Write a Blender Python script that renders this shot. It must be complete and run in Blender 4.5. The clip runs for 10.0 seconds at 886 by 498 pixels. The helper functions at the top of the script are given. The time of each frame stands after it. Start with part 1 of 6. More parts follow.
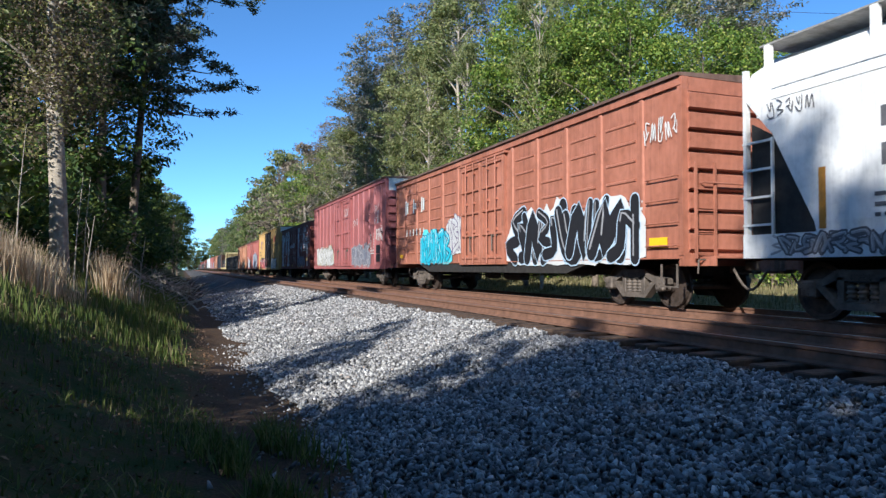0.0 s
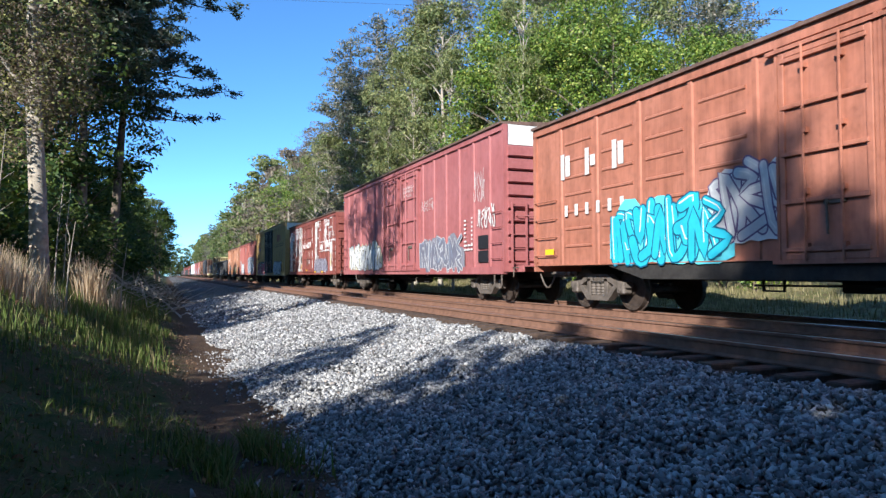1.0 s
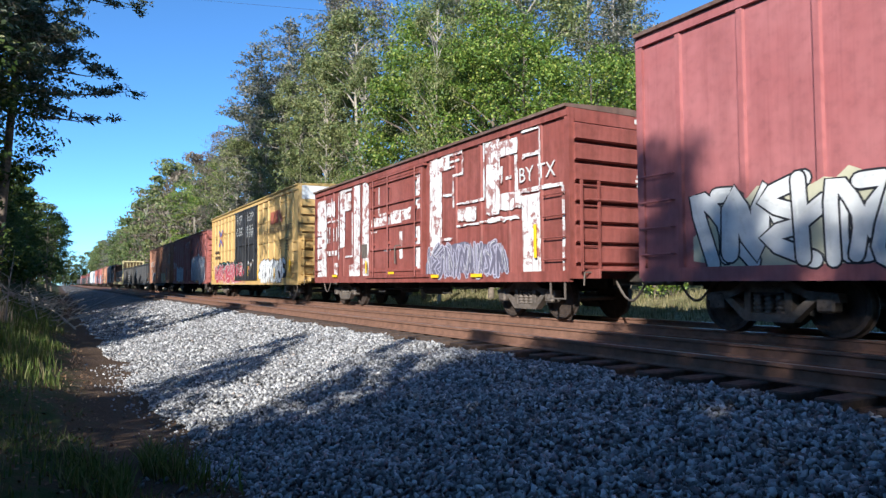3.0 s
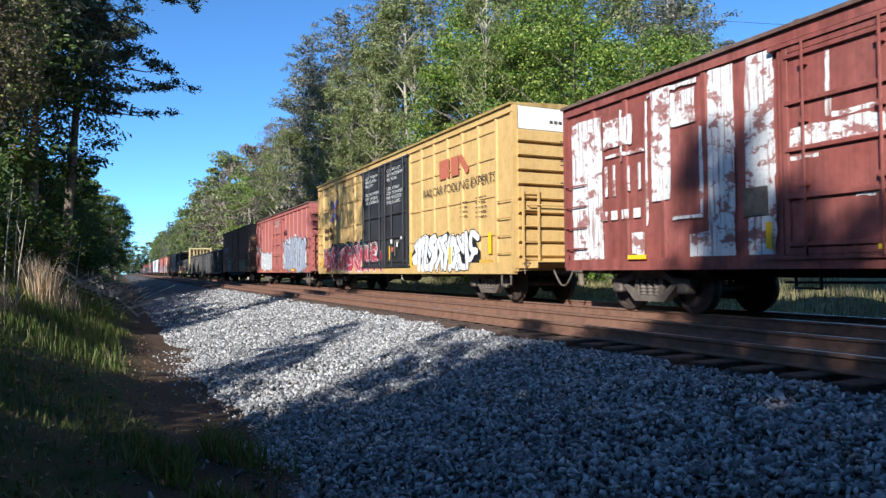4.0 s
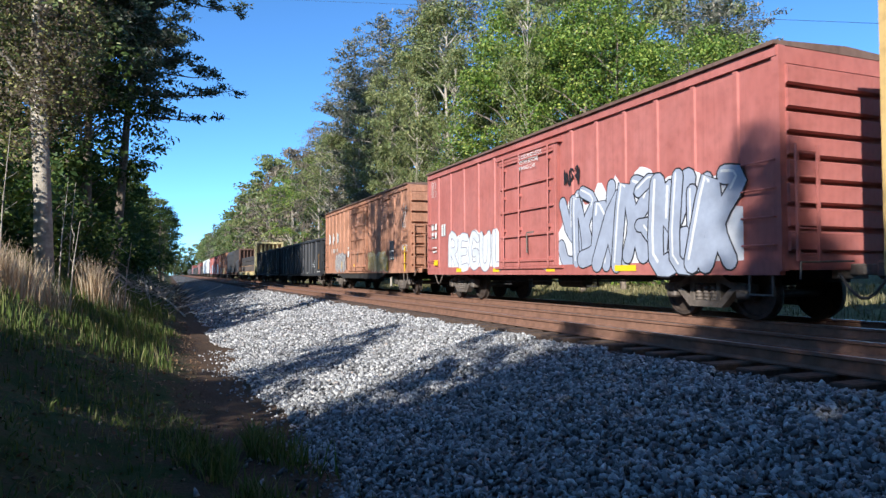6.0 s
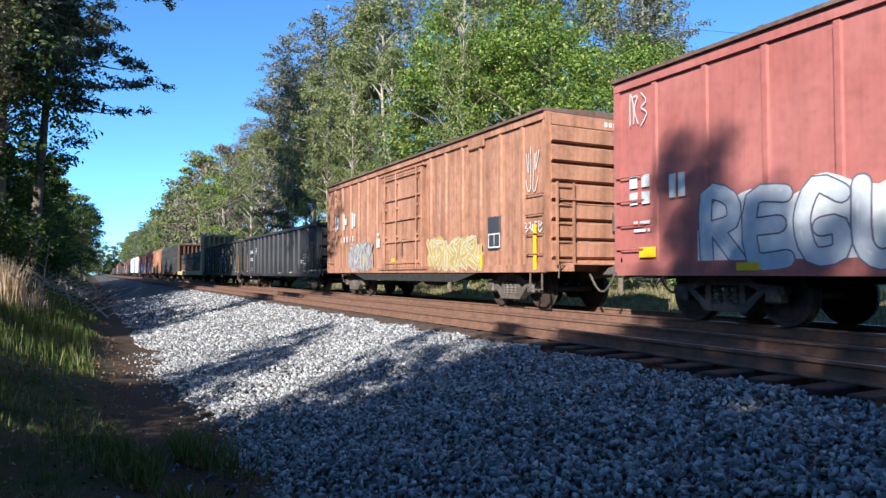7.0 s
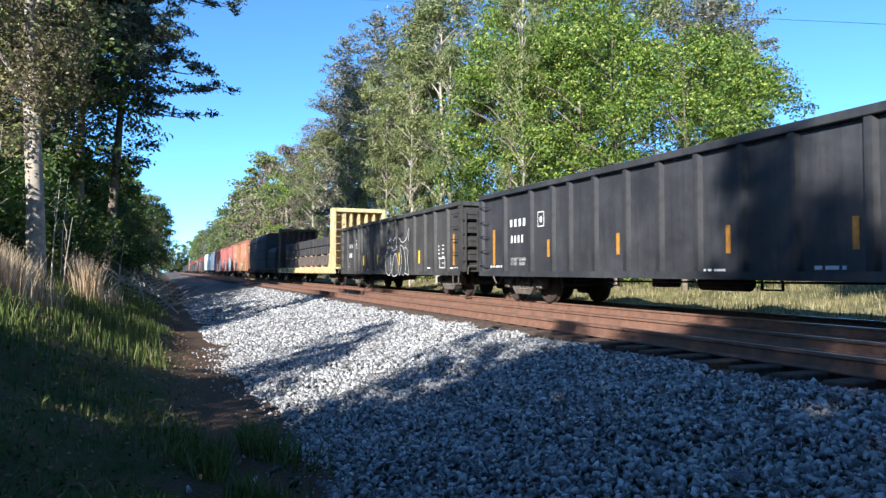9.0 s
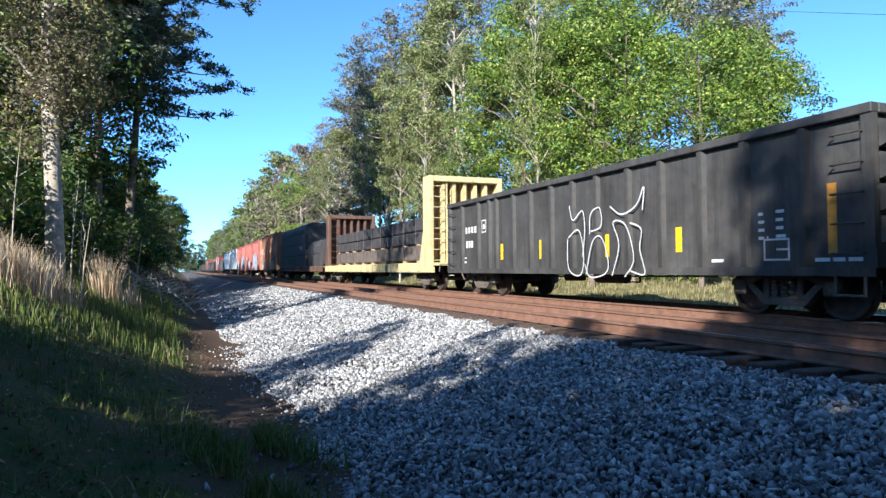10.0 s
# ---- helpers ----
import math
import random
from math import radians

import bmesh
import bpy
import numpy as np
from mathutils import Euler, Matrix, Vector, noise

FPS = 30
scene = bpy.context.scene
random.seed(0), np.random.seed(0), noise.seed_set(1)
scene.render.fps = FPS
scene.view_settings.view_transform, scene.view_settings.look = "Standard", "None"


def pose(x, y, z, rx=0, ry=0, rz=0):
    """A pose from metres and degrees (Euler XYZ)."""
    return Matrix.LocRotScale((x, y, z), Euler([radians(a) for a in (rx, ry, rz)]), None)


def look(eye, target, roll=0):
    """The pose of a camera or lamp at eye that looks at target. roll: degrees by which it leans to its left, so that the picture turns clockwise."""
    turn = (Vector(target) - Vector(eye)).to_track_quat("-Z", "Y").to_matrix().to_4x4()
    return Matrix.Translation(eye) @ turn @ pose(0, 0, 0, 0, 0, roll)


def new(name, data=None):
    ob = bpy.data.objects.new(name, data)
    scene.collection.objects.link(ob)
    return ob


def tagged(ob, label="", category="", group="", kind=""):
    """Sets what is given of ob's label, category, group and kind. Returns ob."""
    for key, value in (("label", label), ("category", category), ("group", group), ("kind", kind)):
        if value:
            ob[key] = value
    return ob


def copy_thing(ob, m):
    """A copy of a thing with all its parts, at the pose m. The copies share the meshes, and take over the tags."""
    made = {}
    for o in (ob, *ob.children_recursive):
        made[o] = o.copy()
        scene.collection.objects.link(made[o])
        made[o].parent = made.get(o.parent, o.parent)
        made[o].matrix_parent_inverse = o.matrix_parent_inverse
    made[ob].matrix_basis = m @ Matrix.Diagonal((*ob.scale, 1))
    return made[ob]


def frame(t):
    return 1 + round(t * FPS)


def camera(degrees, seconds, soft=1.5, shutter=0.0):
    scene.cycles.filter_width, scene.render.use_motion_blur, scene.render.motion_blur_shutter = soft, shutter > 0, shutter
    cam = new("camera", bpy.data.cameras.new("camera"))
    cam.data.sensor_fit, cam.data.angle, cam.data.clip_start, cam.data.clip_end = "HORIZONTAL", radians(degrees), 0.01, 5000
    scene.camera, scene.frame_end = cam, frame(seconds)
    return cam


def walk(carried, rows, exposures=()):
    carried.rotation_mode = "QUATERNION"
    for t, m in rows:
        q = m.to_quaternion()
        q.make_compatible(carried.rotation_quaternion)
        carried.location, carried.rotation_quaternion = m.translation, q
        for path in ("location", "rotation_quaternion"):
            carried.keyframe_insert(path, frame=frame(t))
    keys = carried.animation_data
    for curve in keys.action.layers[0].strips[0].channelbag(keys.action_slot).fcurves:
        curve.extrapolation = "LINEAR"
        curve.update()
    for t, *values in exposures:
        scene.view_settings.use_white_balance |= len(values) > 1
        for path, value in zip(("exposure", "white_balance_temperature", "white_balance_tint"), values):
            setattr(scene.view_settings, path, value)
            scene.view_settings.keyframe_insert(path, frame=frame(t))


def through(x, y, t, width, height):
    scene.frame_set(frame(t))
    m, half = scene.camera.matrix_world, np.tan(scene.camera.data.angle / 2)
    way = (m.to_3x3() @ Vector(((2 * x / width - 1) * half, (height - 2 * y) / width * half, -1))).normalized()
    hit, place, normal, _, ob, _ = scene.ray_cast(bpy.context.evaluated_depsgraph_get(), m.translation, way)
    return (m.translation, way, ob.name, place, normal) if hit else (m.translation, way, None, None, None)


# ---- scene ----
# ---- camera: held in one spot beside the track, turned by the arm ----
cam = camera(66.2, 10.0, soft=1.4, shutter=0.045)
EYE = (0.0, 0.0, 0.81)
PATH = [
    (0.0, pose(*EYE, 91.66, -0.02, -20.91)),
    (0.5, pose(*EYE, 92.08, 0.19, -20.98)),
    (1.0, pose(*EYE, 92.10, 0.19, -22.18)),
    (1.5, pose(*EYE, 92.62, 0.04, -24.55)),
    (2.0, pose(*EYE, 92.92, -0.32, -27.56)),
    (2.2, pose(*EYE, 93.01, -0.13, -29.09)),
    (3.3, pose(*EYE, 92.73, 0.35, -29.43)),
    (3.5, pose(*EYE, 92.53, 0.24, -28.10)),
    (4.0, pose(*EYE, 91.84, 0.41, -25.27)),
    (4.5, pose(*EYE, 91.75, 0.40, -22.80)),
    (5.0, pose(*EYE, 92.03, 0.23, -21.63)),
    (6.3, pose(*EYE, 92.14, -0.10, -22.20)),
    (6.5, pose(*EYE, 92.19, -0.04, -23.97)),
    (7.0, pose(*EYE, 92.08, -0.03, -27.33)),
    (7.5, pose(*EYE, 92.04, -0.47, -26.73)),
    (8.0, pose(*EYE, 92.16, -0.21, -24.79)),
    (8.5, pose(*EYE, 92.09, -0.31, -22.93)),
    (9.0, pose(*EYE, 91.89, -0.09, -22.38)),
    (9.5, pose(*EYE, 91.94, 0.05, -21.33)),
    (10.0, pose(*EYE, 91.70, 0.28, -21.16)),
]
EXPOSURES = [(0.0, 0.58, 6200, 9), (0.6, 0.8, 6200, 9), (1.5, 0.96, 6200, 9), (2.2, 1.0, 6200, 9), (3.3, 0.7, 6200, 9), (4.2, 0.68, 6200, 9), (5.2, 0.66, 6200, 9), (6.4, 0.88, 6200, 9), (7.5, 0.94, 6200, 9), (8.5, 1.1, 6200, 9), (10.0, 1.25, 6200, 9)]
walk(cam, PATH, EXPOSURES)

# ---- sky and sun: low sun behind the camera, over its left shoulder ----
SUN_EL, SUN_AZ = 26.0, 228.0
world = bpy.data.worlds.new("sky")
scene.world = world
world.use_nodes = True
wn = world.node_tree.nodes
sky = wn.new("ShaderNodeTexSky")
sky.sky_type, sky.sun_disc = "NISHITA", False
sky.sun_elevation, sky.sun_rotation = radians(SUN_EL), radians(SUN_AZ)
sky.air_density, sky.dust_density, sky.ozone_density = 0.6, 0.15, 1.4
wn["Background"].inputs["Strength"].default_value = 0.118
tint = wn.new("ShaderNodeMix")
tint.data_type, tint.blend_type = "RGBA", "MULTIPLY"
tint.inputs[0].default_value, tint.inputs[7].default_value = 1.0, (0.61, 1.02, 1.31, 1.0)
world.node_tree.links.new(sky.outputs[0], tint.inputs[6])
world.node_tree.links.new(tint.outputs[2], wn["Background"].inputs["Color"])
sun_dir = Vector((math.sin(radians(SUN_AZ)) * math.cos(radians(SUN_EL)), math.cos(radians(SUN_AZ)) * math.cos(radians(SUN_EL)), math.sin(radians(SUN_EL))))
sun = new("sun", bpy.data.lights.new("sun", "SUN"))
sun.data.energy, sun.data.angle, sun.data.color = 5.0, radians(0.53), (1.0, 0.955, 0.88)
sun.matrix_world = look(sun_dir * 100, (0, 0, 0))

# ---- materials ----
def base_mat(name, rough=0.8, metal=0.0, spec=0.5):
    m = bpy.data.materials.new(name)
    m.use_nodes = True
    b = m.node_tree.nodes["Principled BSDF"]
    b.inputs["Roughness"].default_value, b.inputs["Metallic"].default_value = rough, metal
    b.inputs["Specular IOR Level"].default_value = spec
    return m, m.node_tree.nodes, m.node_tree.links, b


def coords(n, l, scale=(1, 1, 1), space="Object"):
    tc, mp = n.new("ShaderNodeTexCoord"), n.new("ShaderNodeMapping")
    mp.inputs["Scale"].default_value = scale
    l.new(tc.outputs[space], mp.inputs["Vector"])
    return mp.outputs[0]


def noise_tex(n, l, vec, scale, detail=5, rough=0.6):
    t = n.new("ShaderNodeTexNoise")
    t.inputs["Scale"].default_value, t.inputs["Detail"].default_value, t.inputs["Roughness"].default_value = scale, detail, rough
    l.new(vec, t.inputs["Vector"])
    return t.outputs["Fac"]


def ramp(n, l, fac, stops):
    r = n.new("ShaderNodeValToRGB")
    els = r.color_ramp.elements
    while len(els) < len(stops):
        els.new(0.5)
    for e, (p, c) in zip(els, stops):
        e.position, e.color = p, (*c, 1) if len(c) == 3 else c
    l.new(fac, r.inputs[0])
    return r.outputs[0]


def mixc(n, l, fac, a, b, mode="MIX"):
    m = n.new("ShaderNodeMix")
    m.data_type, m.blend_type = "RGBA", mode
    for sock, v in ((m.inputs[0], fac), (m.inputs[6], a), (m.inputs[7], b)):
        if isinstance(v, (int, float)):
            sock.default_value = v
        elif isinstance(v, tuple):
            sock.default_value = (*v, 1)
        else:
            l.new(v, sock)
    return m.outputs[2]


def bump(n, l, b, height, strength=0.4, dist=0.02):
    k = n.new("ShaderNodeBump")
    k.inputs["Strength"].default_value, k.inputs["Distance"].default_value = strength, dist
    l.new(height, k.inputs["Height"])
    l.new(k.outputs[0], b.inputs["Normal"])


def paint_mat(name, col, rust=(0.12, 0.05, 0.03), wear=0.5, rough=0.55, chalk=0.25, metal=0.0):
    """Weathered car paint: chalky fading, vertical streaks of rust and grime, small chips."""
    m, n, l, b = base_mat(name, rough, metal, 0.35)
    o = coords(n, l)
    big = noise_tex(n, l, o, 0.7, 4)
    streak = noise_tex(n, l, coords(n, l, (1.4, 2.2, 0.22)), 1.7, 7, 0.68)
    fine = noise_tex(n, l, o, 22, 6, 0.7)
    pale = tuple(min(1, c * 1.15 + 0.05) for c in col)
    dark = tuple(c * 0.55 for c in col)
    c = mixc(n, l, ramp(n, l, big, [(0.35, (0, 0, 0)), (0.7, (chalk * 2, chalk * 2, chalk * 2))]), col, pale)
    c = mixc(n, l, ramp(n, l, streak, [(0.43, (0, 0, 0)), (0.66, (wear, wear, wear))]), c, dark)
    c = mixc(n, l, ramp(n, l, fine, [(0.66 - 0.08 * wear, (0, 0, 0)), (0.74, (wear, wear, wear))]), c, rust)
    blot = noise_tex(n, l, coords(n, l, (1, 1, 0.6)), 2.3, 8, 0.75)
    c = mixc(n, l, ramp(n, l, blot, [(0.56 - 0.06 * wear, (0, 0, 0)), (0.68, (wear * 0.7,) * 3)]), c, tuple(0.5 * (u + v) for u, v in zip(dark, rust)))
    runs = noise_tex(n, l, coords(n, l, (1.0, 6.0, 0.16)), 2.4, 6, 0.7)
    c = mixc(n, l, ramp(n, l, runs, [(0.5, (0, 0, 0)), (0.72, (0.55 * wear + 0.1,) * 3)]), c, tuple(0.42 * u for u in col))
    mott = noise_tex(n, l, o, 5.5, 7, 0.72)
    c = mixc(n, l, 0.35 + 0.4 * wear, c, ramp(n, l, mott, [(0.32, (0.62,) * 3), (0.5, (1.0,) * 3), (0.72, (1.18,) * 3)]), "MULTIPLY")
    l.new(c, b.inputs["Base Color"])
    l.new(ramp(n, l, fine, [(0.3, (rough - 0.12,) * 3), (0.7, (rough + 0.2,) * 3)]), b.inputs["Roughness"])
    bump(n, l, b, fine, 0.15, 0.004)
    return m


def peel_mat(name, col, under):
    """White paint flaking off: crisp scraped gaps that show the older coat, grey run marks."""
    m, n, l, b = base_mat(name, 0.75, 0, 0.35)
    o = coords(n, l)
    flake = noise_tex(n, l, coords(n, l, (1, 0.9, 1.25)), 3.4, 9, 0.72)
    lines = noise_tex(n, l, coords(n, l, (1, 7.0, 0.35)), 2.6, 6, 0.65)
    fine = noise_tex(n, l, o, 30, 6, 0.7)
    c = mixc(n, l, ramp(n, l, lines, [(0.45, (0, 0, 0)), (0.75, (0.75,) * 3)]), col, tuple(0.55 * u for u in col))
    c = mixc(n, l, ramp(n, l, lines, [(0.565, (0, 0, 0)), (0.6, (0.8,) * 3)]), c, under)
    c = mixc(n, l, ramp(n, l, flake, [(0.53, (0, 0, 0)), (0.56, (0.9,) * 3)]), c, under)
    c = mixc(n, l, ramp(n, l, fine, [(0.58, (0, 0, 0)), (0.66, (0.6,) * 3)]), c, tuple(0.6 * u for u in under))
    l.new(c, b.inputs["Base Color"])
    bump(n, l, b, flake, 0.2, 0.004)
    return m


def plain_mat(name, col, rough=0.7, metal=0.0, var=0.25, scale=9.0, bumpy=0.2):
    m, n, l, b = base_mat(name, rough, metal, 0.4)
    f = noise_tex(n, l, coords(n, l), scale, 6, 0.65)
    l.new(ramp(n, l, f, [(0.3, tuple(c * (1 - var) for c in col)), (0.7, tuple(min(1, c * (1 + var)) for c in col))]), b.inputs["Base Color"])
    bump(n, l, b, f, bumpy, 0.01)
    return m


def island_mat(name, stops, rough=0.8, spec=0.3, through=0.0, grain=0.0):
    """Colour that changes from piece to piece of a joined mesh; `through` lets light pass, as leaves do."""
    m, n, l, b = base_mat(name, rough, 0, spec)
    g = n.new("ShaderNodeNewGeometry")
    c = ramp(n, l, g.outputs["Random Per Island"], stops)
    if grain:
        f = noise_tex(n, l, coords(n, l), grain, 5)
        c = mixc(n, l, 0.6, c, ramp(n, l, f, [(0.3, (0.35,) * 3), (0.7, (1.3,) * 3)]), "MULTIPLY")
    l.new(c, b.inputs["Base Color"])
    if through:
        t, mx = n.new("ShaderNodeBsdfTranslucent"), n.new("ShaderNodeMixShader")
        mx.inputs[0].default_value = through
        l.new(c, t.inputs["Color"])
        l.new(b.outputs[0], mx.inputs[1])
        l.new(t.outputs[0], mx.inputs[2])
        l.new(mx.outputs[0], n["Material Output"].inputs["Surface"])
    return m


def ground_mat():
    """Grass, dead leaves and bare red-brown soil, by height and by patches."""
    m, n, l, b = base_mat("ground", 0.95, 0, 0.2)
    o = coords(n, l, space="Object")
    f1, f2, f3 = noise_tex(n, l, o, 0.35, 5), noise_tex(n, l, o, 3.0, 6, 0.7), noise_tex(n, l, o, 30, 5, 0.7)
    grass = ramp(n, l, f2, [(0.3, (0.022, 0.04, 0.009)), (0.55, (0.06, 0.085, 0.022)), (0.75, (0.12, 0.1, 0.045))])
    soil = ramp(n, l, f3, [(0.3, (0.045, 0.027, 0.017)), (0.7, (0.14, 0.088, 0.054))])
    sx = n.new("ShaderNodeSeparateXYZ")
    l.new(o, sx.inputs[0])
    add = n.new("ShaderNodeMath")
    add.operation = "MULTIPLY_ADD"
    l.new(f2, add.inputs[0])
    add.inputs[1].default_value = 1.4
    l.new(sx.outputs[0], add.inputs[2])
    mr = n.new("ShaderNodeMapRange")
    mr.inputs[1].default_value, mr.inputs[2].default_value = 0.6, 1.15
    l.new(add.outputs[0], mr.inputs[0])
    mr2 = n.new("ShaderNodeMapRange")
    mr2.inputs[1].default_value, mr2.inputs[2].default_value, mr2.inputs[3].default_value, mr2.inputs[4].default_value = 13.0, 17.0, 1.0, 0.0
    l.new(add.outputs[0], mr2.inputs[0])
    k = n.new("ShaderNodeMath")
    k.operation = "MULTIPLY"
    l.new(mr.outputs[0], k.inputs[0])
    l.new(mr2.outputs[0], k.inputs[1])
    straw = ramp(n, l, f3, [(0.3, (0.2, 0.19, 0.075)), (0.7, (0.42, 0.36, 0.19))])
    mr3 = n.new("ShaderNodeMapRange")
    mr3.inputs[1].default_value, mr3.inputs[2].default_value = 14.0, 16.0
    l.new(sx.outputs[0], mr3.inputs[0])
    far = mixc(n, l, ramp(n, l, f1, [(0.4, (0.25,) * 3), (0.6, (0.9,) * 3)]), grass, straw)
    c = mixc(n, l, mr3.outputs[0], grass, far)
    c = mixc(n, l, ramp(n, l, f2, [(0.42, (0, 0, 0)), (0.58, (0.7,) * 3)]), c, soil) 
    c = mixc(n, l, k.outputs[0], c, soil)
    l.new(c, b.inputs["Base Color"])
    bump(n, l, b, f3, 0.6, 0.04)
    return m


M = {
    "ground": ground_mat(),
    "stone": island_mat("ballast_stone", [(0.0, (0.1, 0.097, 0.098)), (0.3, (0.22, 0.216, 0.216)), (0.65, (0.38, 0.372, 0.365)), (0.9, (0.55, 0.54, 0.525)), (0.97, (0.7, 0.68, 0.66)), (1.0, (0.3, 0.22, 0.17))], 0.85, 0.3, 0, 25),
    "tie": plain_mat("tie_wood", (0.075, 0.05, 0.037), 0.9, 0, 0.45, 14, 0.5),
    "rail": plain_mat("rail_rust", (0.2, 0.105, 0.07), 0.75, 0.1, 0.3, 6, 0.2),
    "railhead": plain_mat("rail_head", (0.3, 0.26, 0.24), 0.35, 0.8, 0.3, 5, 0.05),
    "steel": plain_mat("cast_steel", (0.135, 0.11, 0.092), 0.7, 0.2, 0.4, 7, 0.3),
    "wheel": plain_mat("wheel_steel", (0.075, 0.055, 0.045), 0.6, 0.4, 0.4, 9, 0.2),
    "tread": plain_mat("wheel_tread", (0.4, 0.38, 0.36), 0.3, 0.9, 0.2, 9, 0.05),
    "under": plain_mat("underframe", (0.03, 0.027, 0.025), 0.85, 0, 0.4, 6, 0.2),
    "bark": plain_mat("bark", (0.16, 0.125, 0.095), 0.95, 0, 0.5, 5, 1.0),
    "palebark": plain_mat("pale_bark", (0.36, 0.31, 0.25), 0.95, 0, 0.5, 4, 1.0),
    "leaf": island_mat("spring_leaves", [(0.0, (0.045, 0.095, 0.013)), (0.45, (0.11, 0.185, 0.024)), (0.8, (0.2, 0.275, 0.04)), (1.0, (0.4, 0.4, 0.09))], 0.5, 0.4, 0.2),
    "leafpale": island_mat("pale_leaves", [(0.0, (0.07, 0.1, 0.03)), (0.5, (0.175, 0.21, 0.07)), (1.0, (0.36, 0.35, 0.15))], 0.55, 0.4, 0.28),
    "needle": island_mat("pine_needles", [(0.0, (0.04, 0.065, 0.035)), (0.5, (0.095, 0.125, 0.075)), (0.8, (0.16, 0.165, 0.115)), (1.0, (0.26, 0.225, 0.17))], 0.6, 0.3, 0.2),
    "needlegrey": island_mat("grey_needles", [(0.0, (0.06, 0.075, 0.045)), (0.5, (0.15, 0.165, 0.11)), (0.8, (0.24, 0.225, 0.175)), (1.0, (0.36, 0.31, 0.25))], 0.65, 0.3, 0.25),
    # muted, greyer leaf colour that stands in for haze over distance
    "hazeleaf": island_mat("hazed_leaves", [(0.0, (0.07, 0.11, 0.035)), (0.5, (0.14, 0.185, 0.06)), (0.85, (0.2, 0.22, 0.09)), (1.0, (0.27, 0.25, 0.14))], 0.7, 0.3, 0.35),
    "twig": island_mat("bare_twigs", [(0.0, (0.1, 0.08, 0.06)), (0.6, (0.2, 0.17, 0.13)), (1.0, (0.28, 0.22, 0.16))], 0.9, 0.2, 0.15),
    # darker copy of the leaf colour, with the shade of the wood put in
    "dark_leaf": island_mat("painted_shade_leaves", [(0.0, (0.025, 0.055, 0.012)), (0.6, (0.06, 0.1, 0.02)), (1.0, (0.16, 0.19, 0.04))], 0.6, 0.3, 0.3),
    "blade": island_mat("grass_blades", [(0.0, (0.055, 0.09, 0.018)), (0.5, (0.12, 0.175, 0.034)), (0.85, (0.21, 0.22, 0.075)), (1.0, (0.32, 0.26, 0.14))], 0.7, 0.3, 0.35),
    "dry": island_mat("dry_grass", [(0.0, (0.36, 0.25, 0.15)), (0.6, (0.6, 0.45, 0.3)), (1.0, (0.75, 0.63, 0.46))], 0.8, 0.25, 0.3),
}

# ---- mesh helpers ----
def mesh_ob(name, verts, faces, mat, parent=None, smooth=False):
    me = bpy.data.meshes.new(name)
    me.from_pydata(verts, [], faces)
    me.materials.append(mat)
    if smooth:
        me.shade_smooth()
    ob = new(name, me)
    if parent:
        ob.parent = parent
    return ob


def fast_mesh(name, co, tris, mat, smooth=False):
    """A mesh from arrays: co (n, 3), tris (m, 3 or 4)."""
    me = bpy.data.meshes.new(name)
    k = tris.shape[1]
    me.vertices.add(len(co))
    me.vertices.foreach_set("co", np.ascontiguousarray(co, dtype=np.float32).ravel())
    me.loops.add(tris.size)
    me.loops.foreach_set("vertex_index", np.ascontiguousarray(tris, dtype=np.int32).ravel())
    me.polygons.add(len(tris))
    me.polygons.foreach_set("loop_start", np.arange(0, tris.size, k, dtype=np.int32))
    me.update(calc_edges=True)
    me.validate()
    me.materials.append(mat)
    if smooth:
        me.shade_smooth()
    return me


def part(name, bm, material, parent=None, label="", smooth=False):
    me = bpy.data.meshes.new(name)
    bm.normal_update()
    bm.to_mesh(me)
    bm.free()
    me.materials.append(material)
    if smooth:
        me.shade_smooth()
    ob = new(name, me)
    if parent:
        ob.parent = parent
    return tagged(ob, label)


def box(bm, x0, x1, y0, y1, z0, z1, bev=0.0):
    g = bmesh.ops.create_cube(bm, size=1.0, matrix=Matrix.Translation(((x0 + x1) / 2, (y0 + y1) / 2, (z0 + z1) / 2)) @ Matrix.Diagonal((x1 - x0, y1 - y0, z1 - z0, 1)))
    if bev:
        es = {e for v in g["verts"] for e in v.link_edges}
        bmesh.ops.bevel(bm, geom=list(es), offset=bev, segments=1, affect="EDGES")
    return bm


def each(name, rows, material, parent, label="", bev=0.0):
    for r in (rows if isinstance(rows[0], tuple) else [rows]):
        part(name, boxes(r, bev=bev), material, parent, label)


def boxes(*rows, bev=0.0):
    bm = bmesh.new()
    for r in rows:
        box(bm, *r, bev=bev)
    return bm


def prism(bm, pts, axis, a0, a1):
    """A closed outline drawn in the plane across `axis`, pulled from a0 to a1."""
    def place(p, a):
        return {"x": (a, p[0], p[1]), "y": (p[0], a, p[1]), "z": (p[0], p[1], a)}[axis]
    lo, hi = [bm.verts.new(place(p, a0)) for p in pts], [bm.verts.new(place(p, a1)) for p in pts]
    n = len(pts)
    fs = [bm.faces.new(lo), bm.faces.new(hi)] + [bm.faces.new((lo[i], lo[(i + 1) % n], hi[(i + 1) % n], hi[i])) for i in range(n)]
    bmesh.ops.recalc_face_normals(bm, faces=fs)
    return bm


def rod(bm, a, b, r, seg=6, r2=None):
    a, b = Vector(a), Vector(b)
    d = b - a
    m = Matrix.Translation((a + b) / 2) @ d.to_track_quat("Z", "Y").to_matrix().to_4x4()
    bmesh.ops.create_cone(bm, cap_ends=True, segments=seg, radius1=r, radius2=r if r2 is None else r2, depth=d.length, matrix=m)
    return bm


